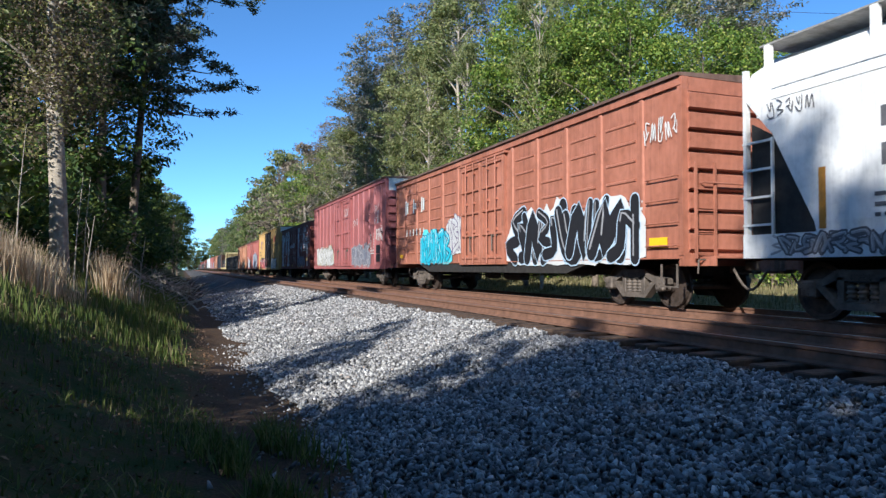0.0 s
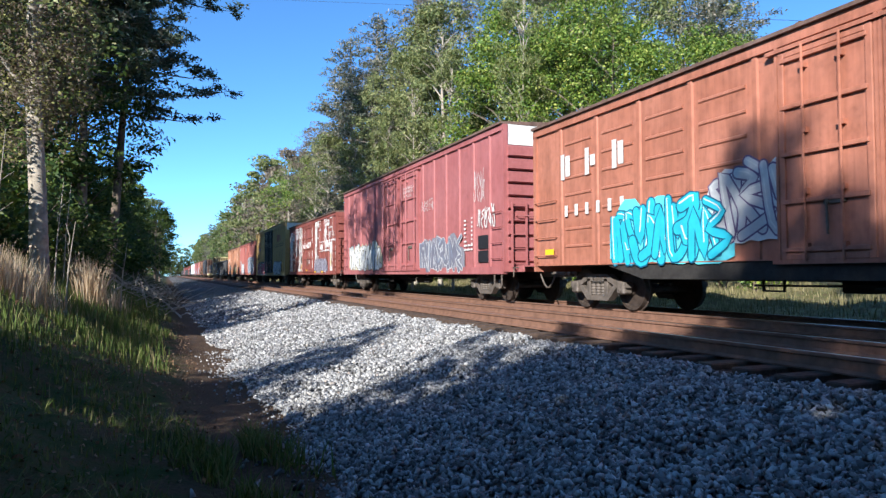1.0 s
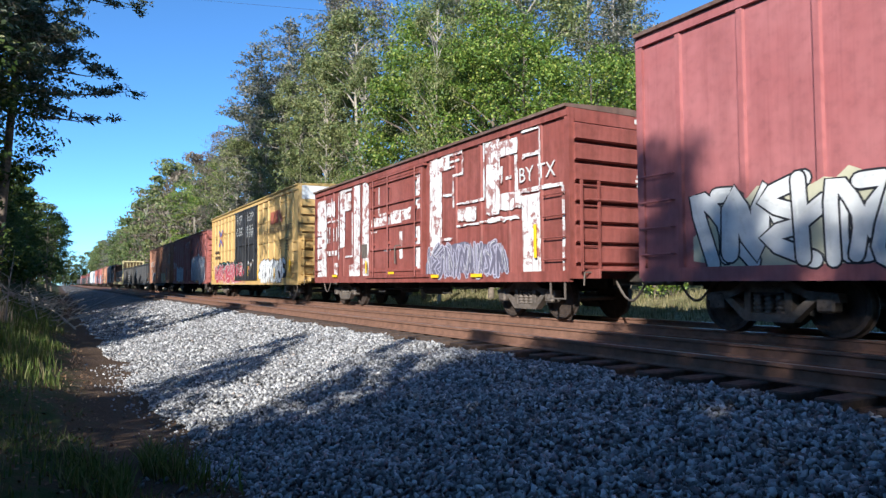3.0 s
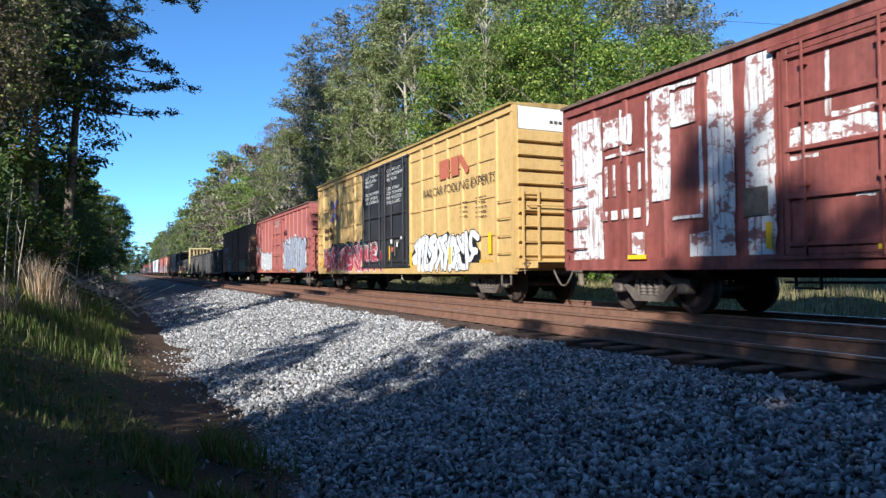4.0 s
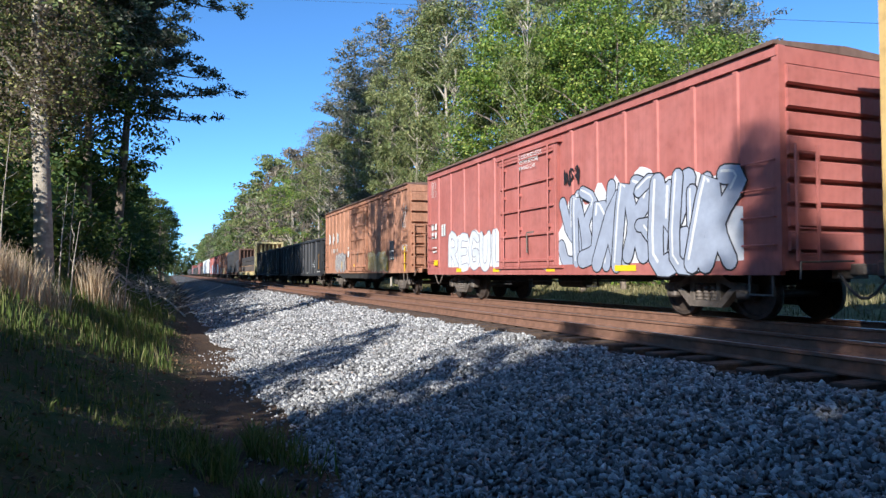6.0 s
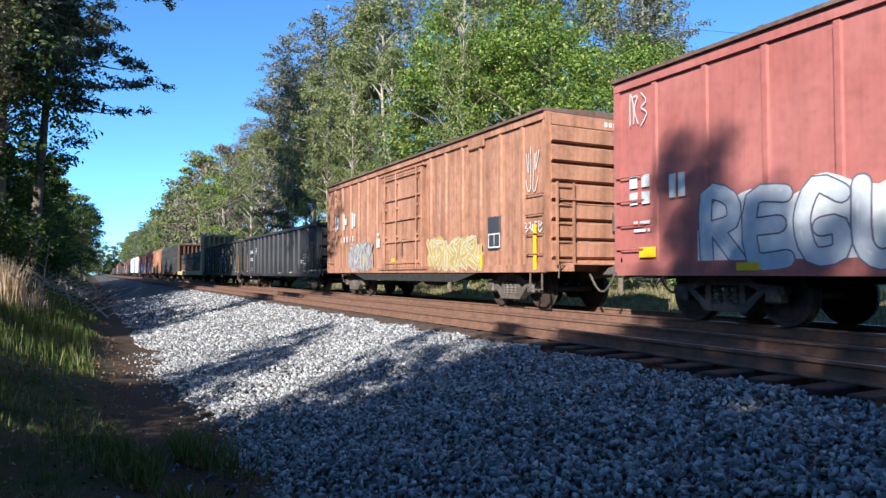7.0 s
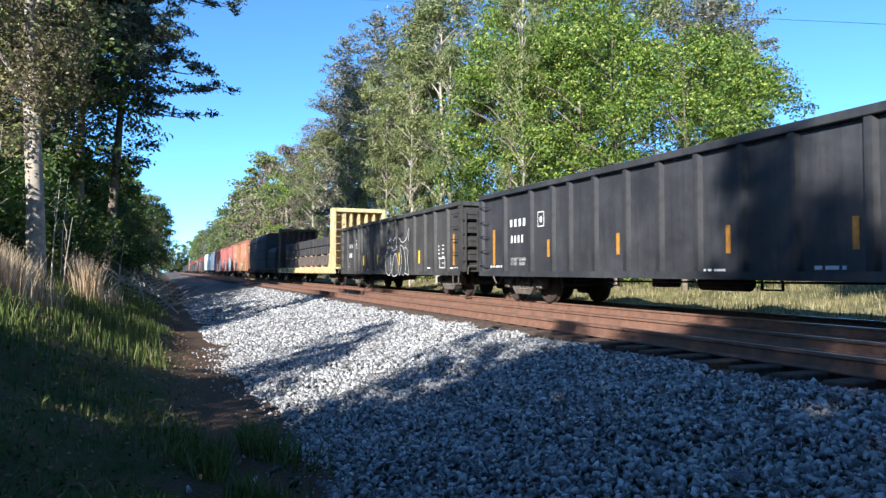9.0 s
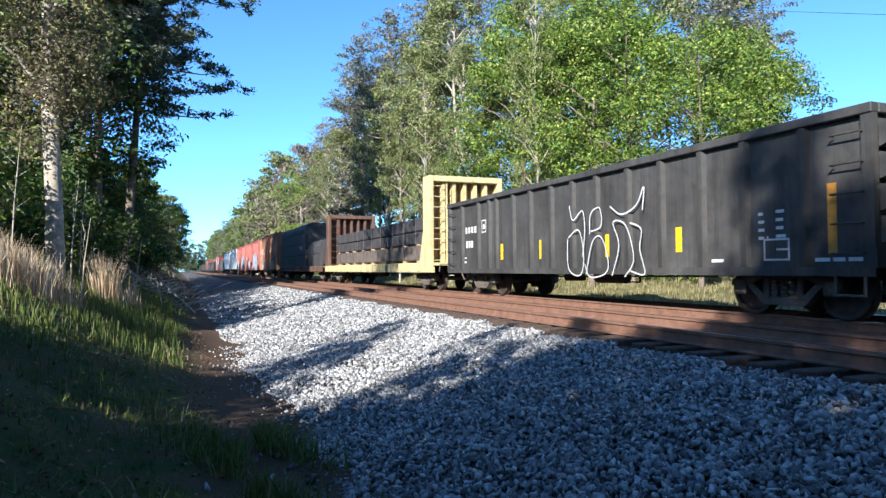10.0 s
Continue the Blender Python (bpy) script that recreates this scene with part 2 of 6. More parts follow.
def thing(name, label, category, m=None, group="", kind=""):
    ob = tagged(new(name), label, category, group, kind)
    ob.empty_display_size = 0.3
    if m is not None:
        ob.matrix_basis = m
    return ob


rng = np.random.default_rng(7)

# ---- ground: trackside ditch, grassy bank, flat strip behind the far track ----
PX = [-400, -60, -14, -9, -6, -4.5, -3.4, -2.3, -1.3, -0.4, 0.3, 1.0, 2.0, 13.5, 15, 17, 20, 24, 60, 400]
PZ = [9, 7.5, 4.7, 3.35, 2.1, 1.4, 0.85, 0.3, -0.22, -0.62, -0.82, -0.9, -0.95, -0.95, -0.6, -0.3, 0.05, 0.4, 1.5, 3]


def ground_z(x, y):
    x, y = np.asarray(x, float), np.asarray(y, float)
    z = np.interp(x, PX, PZ)
    rough = np.clip((0.6 - x) / 2.0, 0, 1) + np.clip((x - 14) / 3, 0, 1)
    z = z + rough * (0.10 * np.sin(y * 0.83 + x * 0.9) + 0.07 * np.sin(y * 1.9 - x * 1.3 + 1) + 0.04 * np.sin(y * 4.3 + x * 3.7))
    return z + 0.025 * np.sin(y * 2.7 + 1.7 * x) * np.sin(x * 3.1 + y)


def build_ground():
    gx = np.unique(np.concatenate([np.linspace(-400, -20, 20), np.linspace(-20, -6, 15), np.linspace(-6, 2.5, 70), np.linspace(2.5, 30, 30), np.linspace(30, 400, 20)]))
    gy = np.unique(np.concatenate([np.linspace(-150, -6, 30), np.linspace(-6, 30, 240), np.linspace(30, 90, 120), np.linspace(90, 900, 60)]))
    xx, yy = np.meshgrid(gx, gy)
    zz = ground_z(xx, yy)
    co = np.stack([xx, yy, zz], -1).reshape(-1, 3)
    i = np.arange(len(gy) * len(gx)).reshape(len(gy), len(gx))
    q = np.stack([i[:-1, :-1], i[:-1, 1:], i[1:, 1:], i[1:, :-1]], -1).reshape(-1, 4)
    tagged(new("ground", fast_mesh("ground", co, q, M["ground"], True)), "grassy trackside ground with a bare dirt ditch and a bank", "ground", kind="structure")


BX = [1.2, 1.75, 5.5, 5.75, 8.3, 8.6, 12.4, 14.6]
BZ = [-0.92, -0.82, -0.25, -0.25, -0.235, -0.235, -0.24, -0.86]


def ballast_z(x, y):
    x, y = np.asarray(x, float), np.asarray(y, float)
    return np.interp(x, BX, BZ) + 0.03 * np.sin(y * 0.7) * np.clip((5.4 - x) / 3, 0, 1) + 0.015 * np.sin(5 * x + 3 * y)


def toe(y):
    return 1.4 - 0.012 * np.clip(y, 0, 40) + 0.1 * np.sin(y * 0.9) + 0.06 * np.sin(y * 2.3 + 1)


def build_ballast():
    u = np.linspace(0, 1, 70)
    gy = np.unique(np.concatenate([np.linspace(-120, -4, 20), np.linspace(-4, 40, 300), np.linspace(40, 800, 140)]))
    t0 = toe(gy)[:, None]
    xx = t0 + (14.6 - t0) * u[None, :]
    yy = np.repeat(gy[:, None], len(u), 1)
    zz = ballast_z(xx, yy) - 0.02
    zz[:, 0] -= 0.06
    co = np.stack([xx, yy, zz], -1).reshape(-1, 3)
    i = np.arange(xx.size).reshape(xx.shape)
    q = np.stack([i[:-1, :-1], i[:-1, 1:], i[1:, 1:], i[1:, :-1]], -1).reshape(-1, 4)
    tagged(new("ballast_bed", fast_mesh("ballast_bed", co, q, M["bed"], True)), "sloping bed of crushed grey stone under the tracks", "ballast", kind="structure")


def bed_mat():
    m, n, l, b = base_mat("ballast_bed", 0.9, 0, 0.3)
    o = coords(n, l)
    v = n.new("ShaderNodeTexVoronoi")
    v.inputs["Scale"].default_value = 17
    l.new(o, v.inputs["Vector"])
    c = ramp(n, l, v.outputs["Color"], [(0.0, (0.1, 0.095, 0.095)), (0.5, (0.24, 0.235, 0.23)), (1.0, (0.46, 0.45, 0.44))])
    # darkened cell rims put the shade between stones into the colour
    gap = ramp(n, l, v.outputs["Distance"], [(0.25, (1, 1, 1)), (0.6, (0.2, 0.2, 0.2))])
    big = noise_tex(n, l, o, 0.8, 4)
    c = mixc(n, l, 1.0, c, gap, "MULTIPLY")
    c = mixc(n, l, ramp(n, l, big, [(0.45, (0, 0, 0)), (0.75, (0.5,) * 3)]), c, (0.2, 0.15, 0.11))
    sx, mr = n.new("ShaderNodeSeparateXYZ"), n.new("ShaderNodeMapRange")
    l.new(o, sx.inputs[0])
    wob = n.new("ShaderNodeMath")
    wob.operation = "MULTIPLY_ADD"
    wob.inputs[1].default_value = 0.5
    l.new(big, wob.inputs[0])
    l.new(sx.outputs[0], wob.inputs[2])
    mr.inputs[1].default_value, mr.inputs[2].default_value = 5.55, 5.95
    l.new(wob.outputs[0], mr.inputs[0])
    c = mixc(n, l, mr.outputs[0], c, mixc(n, l, 1.0, c, (0.42, 0.25, 0.18), "MULTIPLY"))
    l.new(c, b.inputs["Base Color"])
    inv = ramp(n, l, v.outputs["Distance"], [(0.0, (1, 1, 1)), (0.7, (0, 0, 0))])
    bump(n, l, b, inv, 1.0, 0.05)
    return m


M["bed"] = bed_mat()
build_ground()
build_ballast()

# ---- two tracks ----
NEAR, FAR = (6.17, 7.63), (9.50, 10.96)
RAIL = [(-0.07, -0.18), (0.07, -0.18), (0.07, -0.165), (0.012, -0.14), (0.01, -0.045), (0.036, -0.035), (0.036, -0.006), (0.028, 0), (-0.028, 0), (-0.036, -0.006), (-0.036, -0.035), (-0.01, -0.045), (-0.012, -0.14), (-0.07, -0.165)]


def build_track(name, xs):
    track = thing(name, "railway track of rusty brown steel rails on dark wooden ties", "track", kind="structure")
    for x in xs:
        bm = bmesh.new()
        prism(bm, [(x + px, pz) for px, pz in RAIL], "y", -120, 800)
        rail = part("rail", bm, M["rail"], track)
        part("running_surface", boxes((x - 0.027, x + 0.027, -120, 800, -0.004, 0.002)), M["railhead"], rail, "worn shiny rail head")
    mid = sum(xs) / 2
    me = bpy.data.meshes.new("tie")
    bm = boxes((-1.3, 1.3, -0.115, 0.115, -0.18, 0), bev=0.015)
    bm.to_mesh(me)
    bm.free()
    me.materials.append(M["tie"])
    r = random.Random(3)
    for k in range(130):
        ob = new("tie", me)
        ob.parent = track
        ob.location = (mid + r.uniform(-0.06, 0.06), -6 + k * 0.52 + r.uniform(-0.03, 0.03), -0.183 + r.uniform(-0.012, 0.003))
        ob.rotation_euler = (0, 0, r.uniform(-0.02, 0.02))
    return track


build_track("track", NEAR)
build_track("track", FAR)

# ---- freight cars: built with the near end at y = 0, rail top at z = 0, middle of the track at x = 0 ----
SIDE = 1.53
WHITE = plain_mat("white_stencil", (0.6, 0.595, 0.57), 0.7, 0, 0.16, 12, 0.05)
YELLOW = plain_mat("reflector_yellow", (0.85, 0.5, 0.02), 0.4, 0, 0.06, 20, 0.02)
BLACKP = plain_mat("black_spray", (0.015, 0.015, 0.018), 0.6, 0, 0.3, 9, 0.05)
SPRAY = {}


def spray(name, col):
    if name not in SPRAY:
        SPRAY[name] = plain_mat(name + "_spray", col, 0.6, 0, 0.14, 3.0, 0.05)
    return SPRAY[name]


def lathe(bm, prof, axis_y, axis_z, seg=20):
    """A ring turned round a line along x through (axis_y, axis_z); prof is a list of (x, radius)."""
    rows = []
    for x, r in prof:
        rows.append([bm.verts.new((x, axis_y + r * math.cos(2 * math.pi * k / seg), axis_z + r * math.sin(2 * math.pi * k / seg))) for k in range(seg)])
    for a, b in zip(rows, rows[1:]):
        for k in range(seg):
            bm.faces.new((a[k], a[(k + 1) % seg], b[(k + 1) % seg], b[k]))
    bm.faces.new(rows[0])
    bm.faces.new(list(reversed(rows[-1])))
    bmesh.ops.recalc_face_normals(bm, faces=bm.faces[:])
    return bm


def shared(cache, name, make, mat, parent, m=None, smooth=False):
    """A part on a mesh that alike parts share."""
    if name not in cache:
        bm = make()
        me = bpy.data.meshes.new(name)
        bm.normal_update()
        bm.to_mesh(me)
        bm.free()
        me.materials.append(mat)
        if smooth:
            me.shade_smooth()
        cache[name] = me
    ob = new(name, cache[name])
    ob.parent = parent
    if m is not None:
        ob.matrix_basis = m
    return ob


CACHE, WHEELS = {}, []
WHEEL_R = 0.457


def wheelset_mesh():
    bm = bmesh.new()
    rod(bm, (-1.08, 0, 0), (1.08, 0, 0), 0.075, 10)
    for s in (-1, 1):
        lathe(bm, [(s * 0.685, 0.485), (s * 0.715, 0.49), (s * 0.73, 0.46), (s * 0.83, 0.452), (s * 0.83, 0.39), (s * 0.79, 0.36), (s * 0.80, 0.14), (s * 0.86, 0.12), (s * 0.86, 0.08)], 0, 0, 28)
        lathe(bm, [(s * 0.98, 0.11), (s * 1.12, 0.11), (s * 1.13, 0.09)], 0, 0, 12)
        for k in range(3):
            a = k * 2.094
            box(bm, *sorted((s * 1.125, s * 1.15)), 0.055 * math.cos(a) - 0.018, 0.055 * math.cos(a) + 0.018, 0.055 * math.sin(a) - 0.018, 0.055 * math.sin(a) + 0.018)
    return bm


def sideframe_mesh():
    bm = bmesh.new()
    up = [(-1.06, 0.62), (-0.62, 0.66), (-0.38, 0.8), (0.38, 0.8), (0.62, 0.66), (1.06, 0.62), (1.08, 0.5), (0.7, 0.52), (0.42, 0.63), (-0.42, 0.63), (-0.7, 0.52), (-1.08, 0.5)]
    prism(bm, up, "x", -0.09, 0.09)
    low = [(-0.74, 0.52), (-0.4, 0.2), (0.4, 0.2), (0.74, 0.52), (0.6, 0.54), (0.34, 0.32), (-0.34, 0.32), (-0.6, 0.54)]
    prism(bm, low, "x", -0.085, 0.085)
    for s in (-1, 1):
        box(bm, -0.09, 0.09, s * 0.33 - 0.06, s * 0.33 + 0.06, 0.28, 0.7, 0.01)
        box(bm, -0.12, 0.12, s * 0.88 - 0.13, s * 0.88 + 0.13, 0.36, 0.62, 0.03)
    return bm


def spring_mesh():
    bm = bmesh.new()
    for y in (-0.18, 0.0, 0.18):
        rows = []
        for k in range(17):
            z, r = 0.33 + k * 0.27 / 16, 0.055 + 0.028 * (0.5 + 0.5 * math.cos(k * math.pi / 2))
            rows.append([bm.verts.new((r * math.cos(a * math.pi / 4), y + r * math.sin(a * math.pi / 4), z)) for a in range(8)])
        for u, v in zip(rows, rows[1:]):
            for a in range(8):
                bm.faces.new((u[a], u[(a + 1) % 8], v[(a + 1) % 8], v[a]))
    return bm


def bolster_mesh():
    bm = bmesh.new()
    box(bm, -1.12, 1.12, -0.2, 0.2, 0.58, 0.76, 0.03)
    box(bm, -0.5, 0.5, -0.3, 0.3, 0.7, 0.9, 0.02)
    for s in (-1, 1):
        box(bm, *sorted((s * 0.55, s * 0.95)), -0.62, -0.55, 0.3, 0.42)
        box(bm, *sorted((s * 0.55, s * 0.95)), 0.55, 0.62, 0.3, 0.42)
        rod(bm, (s * 0.7, -0.6, 0.36), (s * 0.7, 0.6, 0.36), 0.035)
    return bm


def add_truck(car, y):
    t = shared(CACHE, "truck", bolster_mesh, M["under"], car, pose(0, y, 0))
    for s in (-1, 1):
        f = shared(CACHE, "side_frame", sideframe_mesh, M["steel"], t, pose(s * 1.03, 0, 0))
        f = shared(CACHE, "spring_nest", spring_mesh, M["steel"], t, pose(s * 1.06, 0, 0), True)
    for d in (-0.88, 0.88):
        w = shared(CACHE, "wheelset", wheelset_mesh, M["wheel"], car, pose(0, y + d, WHEEL_R))
        WHEELS.append((w, y + d))


def coupler_mesh():
    bm = bmesh.new()
    box(bm, -0.09, 0.09, -0.55, 0.5, 0.78, 0.96, 0.02)
    box(bm, -0.19, 0.13, -0.85, -0.5, 0.72, 1.02, 0.05)
    box(bm, 0.02, 0.2, -0.98, -0.7, 0.74, 1.0, 0.04)
    box(bm, -0.35, 0.35, 0.0, 0.12, 0.72, 1.08, 0.01)
    rod(bm, (-1.3, -0.12, 0.98), (-0.25, -0.2, 1.0), 0.016)
    rod(bm, (-1.3, -0.12, 0.98), (-1.32, -0.12, 0.72), 0.016)
    for k in range(7):
        a, b = k / 7 * math.pi, (k + 1) / 7 * math.pi
        rod(bm, (-0.45, -0.1 - 0.8 * k / 7, 0.8 - 0.38 * math.sin(a)), (-0.45, -0.1 - 0.8 * (k + 1) / 7, 0.8 - 0.38 * math.sin(b)), 0.025)
    return bm


def add_running_gear(car, L, inset=2.1, sill=True):
    add_truck(car, inset)
    add_truck(car, L - inset)
    part("center_sill", boxes((-0.32, 0.32, 0.3, L - 0.3, 0.66, 1.02)), M["under"], car)
    shared(CACHE, "coupler", coupler_mesh, M["steel"], car)
    shared(CACHE, "coupler", coupler_mesh, M["steel"], car, pose(0, L, 0, 0, 0, 180))
    bm = bmesh.new()
    for k in range(5):
        y = inset + 1.9 + k * (L - 2 * inset - 3.8) / 4
        box(bm, -1.4, 1.4, y - 0.07, y + 0.07, 0.8, 1.02)
    part("crossbearer", bm, M["under"], car)
    bm = bmesh.new()
    mid = L / 2
    rod(bm, (-1.15, inset + 1.4, 0.66), (-1.15, mid + 2.5, 0.6), 0.018)
    rod(bm, (-0.7, mid - 1.2, 0.62), (-0.7, mid - 0.1, 0.62), 0.16, 12)
    box(bm, -0.95, -0.6, mid + 0.6, mid + 1.1, 0.5, 0.85, 0.03)
    for y in (mid - 2.3, mid - 1.9, mid + 1.9, mid + 2.3):
        box(bm, -1.17, -1.13, y, y + 0.03, 0.52, 0.9)
    box(bm, -1.17, -1.13, mid - 2.3, mid - 1.87, 0.5, 0.53)
    box(bm, -1.17, -1.13, mid + 1.9, mid + 2.33, 0.5, 0.53)
    part("brake_rigging", bm, M["under"], car)


def ladder_mesh(n, w, step):
    def make():
        bm = bmesh.new()
        for s in (0, w):
            box(bm, -0.02, 0.02, s - 0.025, s + 0.025, -0.1, (n - 1) * step + 0.1)
        for k in range(n):
            rod(bm, (-0.02, 0, k * step), (-0.02, w, k * step), 0.016)
        return bm
    return make


def rungs(car, mat, y0, y1, zs, x=-SIDE - 0.06):
    for z in zs:
        bm = bmesh.new()
        rod(bm, (x, y0, z), (x, y1, z), 0.016)
        for y in (y0, y1):
            rod(bm, (x, y, z), (-SIDE + 0.03, y, z), 0.014)
        part("grab_iron", bm, mat, car)


# ---- paint on the sides: u runs along -y, as it reads from the camera's side ----
def side_quad(bm, y0, y1, z0, z1, x=-SIDE - 0.012):
    vs = [bm.verts.new((x, *p)) for p in ((y1, z0), (y0, z0), (y0, z1), (y1, z1))]
    bm.faces.new(vs)


def bars(car, name, rects, mat, label="", x=-SIDE - 0.014):
    if name == "stencil":
        bm = bmesh.new()
        for r in rects:
            side_quad(bm, *r, x=x)
        return tagged(part(name, bm, mat, car, label), kind="stuff")
    for r in rects:
        bm = bmesh.new()
        side_quad(bm, *r, x=x)
        part(name, bm, mat, car, label)


def ragged(car, name, rects, mat, label, x, seed):
    """Patches of paint with torn edges."""
    r = random.Random(seed)
    for y0, y1, z0, z1 in rects:
        j = min(0.028, 0.3 * min(y1 - y0, z1 - z0))
        ring = []
        for (a, b), (c, d) in (((y1, z0), (y0, z0)), ((y0, z0), (y0, z1)), ((y0, z1), (y1, z1)), ((y1, z1), (y1, z0))):
            n = max(2, int(math.hypot(c - a, d - b) / 0.06))
            bite = r.uniform(-1, 1)
            for k in range(n):
                if r.random() < 0.28:
                    bite = r.uniform(-1, 1)
                along_y = abs(c - a) > abs(d - b)
                ring.append((a + (c - a) * k / n + (0.004 if along_y else j * bite) * (1 if not along_y else r.uniform(-1, 1)), b + (d - b) * k / n + (j * bite if along_y else 0.0)))
        bm = bmesh.new()
        f = bm.faces.new([bm.verts.new((x, *q)) for q in ring])
        bmesh.ops.triangulate(bm, faces=[f])
        part(name, bm, mat, car, label)


def ribbon(bm, pts, w, x):
    """A flat stroke of width w along the points (y, z), rounded at both ends."""
    pts = [Vector(p) for p in pts]
    prev = None
    for i, p in enumerate(pts):
        d = (pts[min(i + 1, len(pts) - 1)] - pts[max(i - 1, 0)])
        d = d.normalized() if d.length > 1e-6 else Vector((1, 0))
        nrm = Vector((-d.y, d.x)) * w / 2
        a, b = bm.verts.new((x, *(p + nrm))), bm.verts.new((x, *(p - nrm)))
        if prev:
            bm.faces.new((prev[0], prev[1], b, a))
        prev = (a, b)
        if i in (0, len(pts) - 1):
            out = -d if i == 0 else d
            side = nrm.normalized()
            arc = [bm.verts.new((x, *(p + w / 2 * (side * math.cos(k * math.pi / 5) + out * math.sin(k * math.pi / 5))))) for k in range(1, 5)]
            bm.faces.new((a, *arc, b))


def smooth_line(ctrl, n=5):
    out = []
    c = [Vector(p) for p in ctrl]
    c = [c[0]] + c + [c[-1]]
    for i in range(1, len(c) - 2):
        for k in range(n):
            t = k / n
            p0, p1, p2, p3 = c[i - 1:i + 3]
            out.append(0.5 * ((2 * p1) + (p2 - p0) * t + (2 * p0 - 5 * p1 + 4 * p2 - p3) * t * t + (3 * p1 - p0 - 3 * p2 + p3) * t ** 3))
    out.append(c[-2])
    return out


SHAPES = [
    [[(0.05, 0.0), (0.12, 0.95), (0.48, 0.5), (0.42, 0.05)], [(0.5, 0.95), (0.95, 0.85), (0.62, 0.5), (1.0, 0.02)]],
    [[(0.0, 0.85), (0.55, 1.0), (0.5, 0.55), (0.1, 0.45)], [(0.3, 0.45), (0.75, 0.2), (0.95, 0.75), (0.9, 0.0)]],
    [[(0.2, 1.0), (0.12, 0.1), (0.6, 0.0), (0.95, 0.3)], [(0.5, 0.9), (0.55, 0.4), (0.95, 0.95)]],
    [[(0.0, 0.1), (0.2, 0.9), (0.45, 0.1), (0.7, 0.9), (1.0, 0.05)]],
    [[(0.9, 1.0), (0.2, 0.75), (0.85, 0.5), (0.1, 0.3), (0.8, 0.0)]],
    [[(0.1, 0.0), (0.3, 1.0)], [(0.2, 0.5), (0.7, 0.78), (0.6, 0.2), (1.0, 0.05)]],
]
GLYPHS = {
    "R": [[(0.1, 0.0), (0.1, 1.0), (0.75, 0.92), (0.78, 0.58), (0.15, 0.48)], [(0.35, 0.48), (0.95, 0.0)]],
    "E": [[(0.9, 0.95), (0.15, 0.92), (0.15, 0.05), (0.92, 0.02)], [(0.15, 0.5), (0.75, 0.52)]],
    "G": [[(0.9, 0.85), (0.4, 1.0), (0.1, 0.55), (0.3, 0.05), (0.85, 0.08), (0.85, 0.42), (0.5, 0.42)]],
    "U": [[(0.12, 1.0), (0.12, 0.25), (0.45, 0.02), (0.82, 0.22), (0.85, 1.0)]],
    "L": [[(0.2, 1.0), (0.2, 0.06), (0.95, 0.04)]],
}


def abstract(r):
    """One angular wild-style form, jagged and leaning, that is no letter."""
    shape = SHAPES[r.randrange(len(SHAPES))]
    flip, lean = r.choice((-1, 1)), r.uniform(-0.45, 0.5)
    return [[(0.5 + flip * (u - 0.5) + lean * (v - 0.5) + r.uniform(-0.07, 0.07), v + r.uniform(-0.06, 0.06)) for u, v in st] for st in shape]


def graffiti(car, y_left, width, z0, height, n, fill, line, back=None, seed=0, fat=0.2, label="spray-painted graffiti letters", tint=None, text=""):
    """Fat spray-can letters, unreadable unless `text` spells them, with a cloud behind them, an outline and a fill."""
    r = random.Random(seed)
    x = -SIDE - 0.016
    root = None
    if back:
        bm = bmesh.new()
        ring, q = [], max(14, int(width / 0.16))
        lift = [r.uniform(0.72, 1.08) for _ in range(q + 1)]
        for k in range(q + 1):
            u = k / q
            ring.append((y_left + 0.05 - (width + 0.1) * u, z0 + height * (0.35 + 0.65 * min(1, 6 * min(u, 1 - u) + 0.3)) * 0.5 * (lift[k] + lift[max(0, k - 1)])))
        for k in range(q + 1):
            u = 1 - k / q
            ring.append((y_left + 0.05 - (width + 0.1) * u, z0 + r.uniform(-0.02, 0.06) + 0.12 * (min(u, 1 - u) < 0.06)))
        face = bm.faces.new([bm.verts.new((x, *c)) for c in ring])
        bmesh.ops.triangulate(bm, faces=[face])
        root = part("graffiti", bm, back, car, label)
    root = root or thing_part("graffiti", car, label)
    m = len(text) or int(1.6 * n) + 1
    for k in range(m):
        outl, inner, hi = bmesh.new(), bmesh.new(), bmesh.new()
        w = width / m * (1.02 if text else r.uniform(1.5, 2.1))
        yl, zz, h = y_left - (width - w) * k / (m - 1), z0 + r.uniform(0.0, 0.06) * height, height * r.uniform(0.85, 1.0)
        for st in (GLYPHS[text[k]] if text else abstract(r)):
            t = min(w, h) * fat * (1.0 if text else r.uniform(0.75, 1.2))
            pts = smooth_line([(yl - w * (0.08 + 0.84 * u), min(max(zz + h * (0.08 + 0.84 * v), z0 + t * 0.5), z0 + height - t * 0.4)) for u, v in st], 3)
            q = 0.0018 * k
            ribbon(outl, pts, t * 1.05 + (0.05 if text else 0.06), x - 0.002 - q)
            ribbon(inner, pts, t * 1.05, x - 0.003 - q)
            ribbon(hi, [(p[0] + t * 0.2, p[1] + t * 0.22) for p in pts[: max(3, len(pts) // 2)]], t * 0.16, x - 0.0036 - q)
        part("outline", outl, line, root)
        part("fill", inner, fill, root)
        part("shine", hi, tint or WHITE, root)


def thing_part(name, car, label):
    ob = tagged(new(name), label)
    ob.parent = car
    return ob


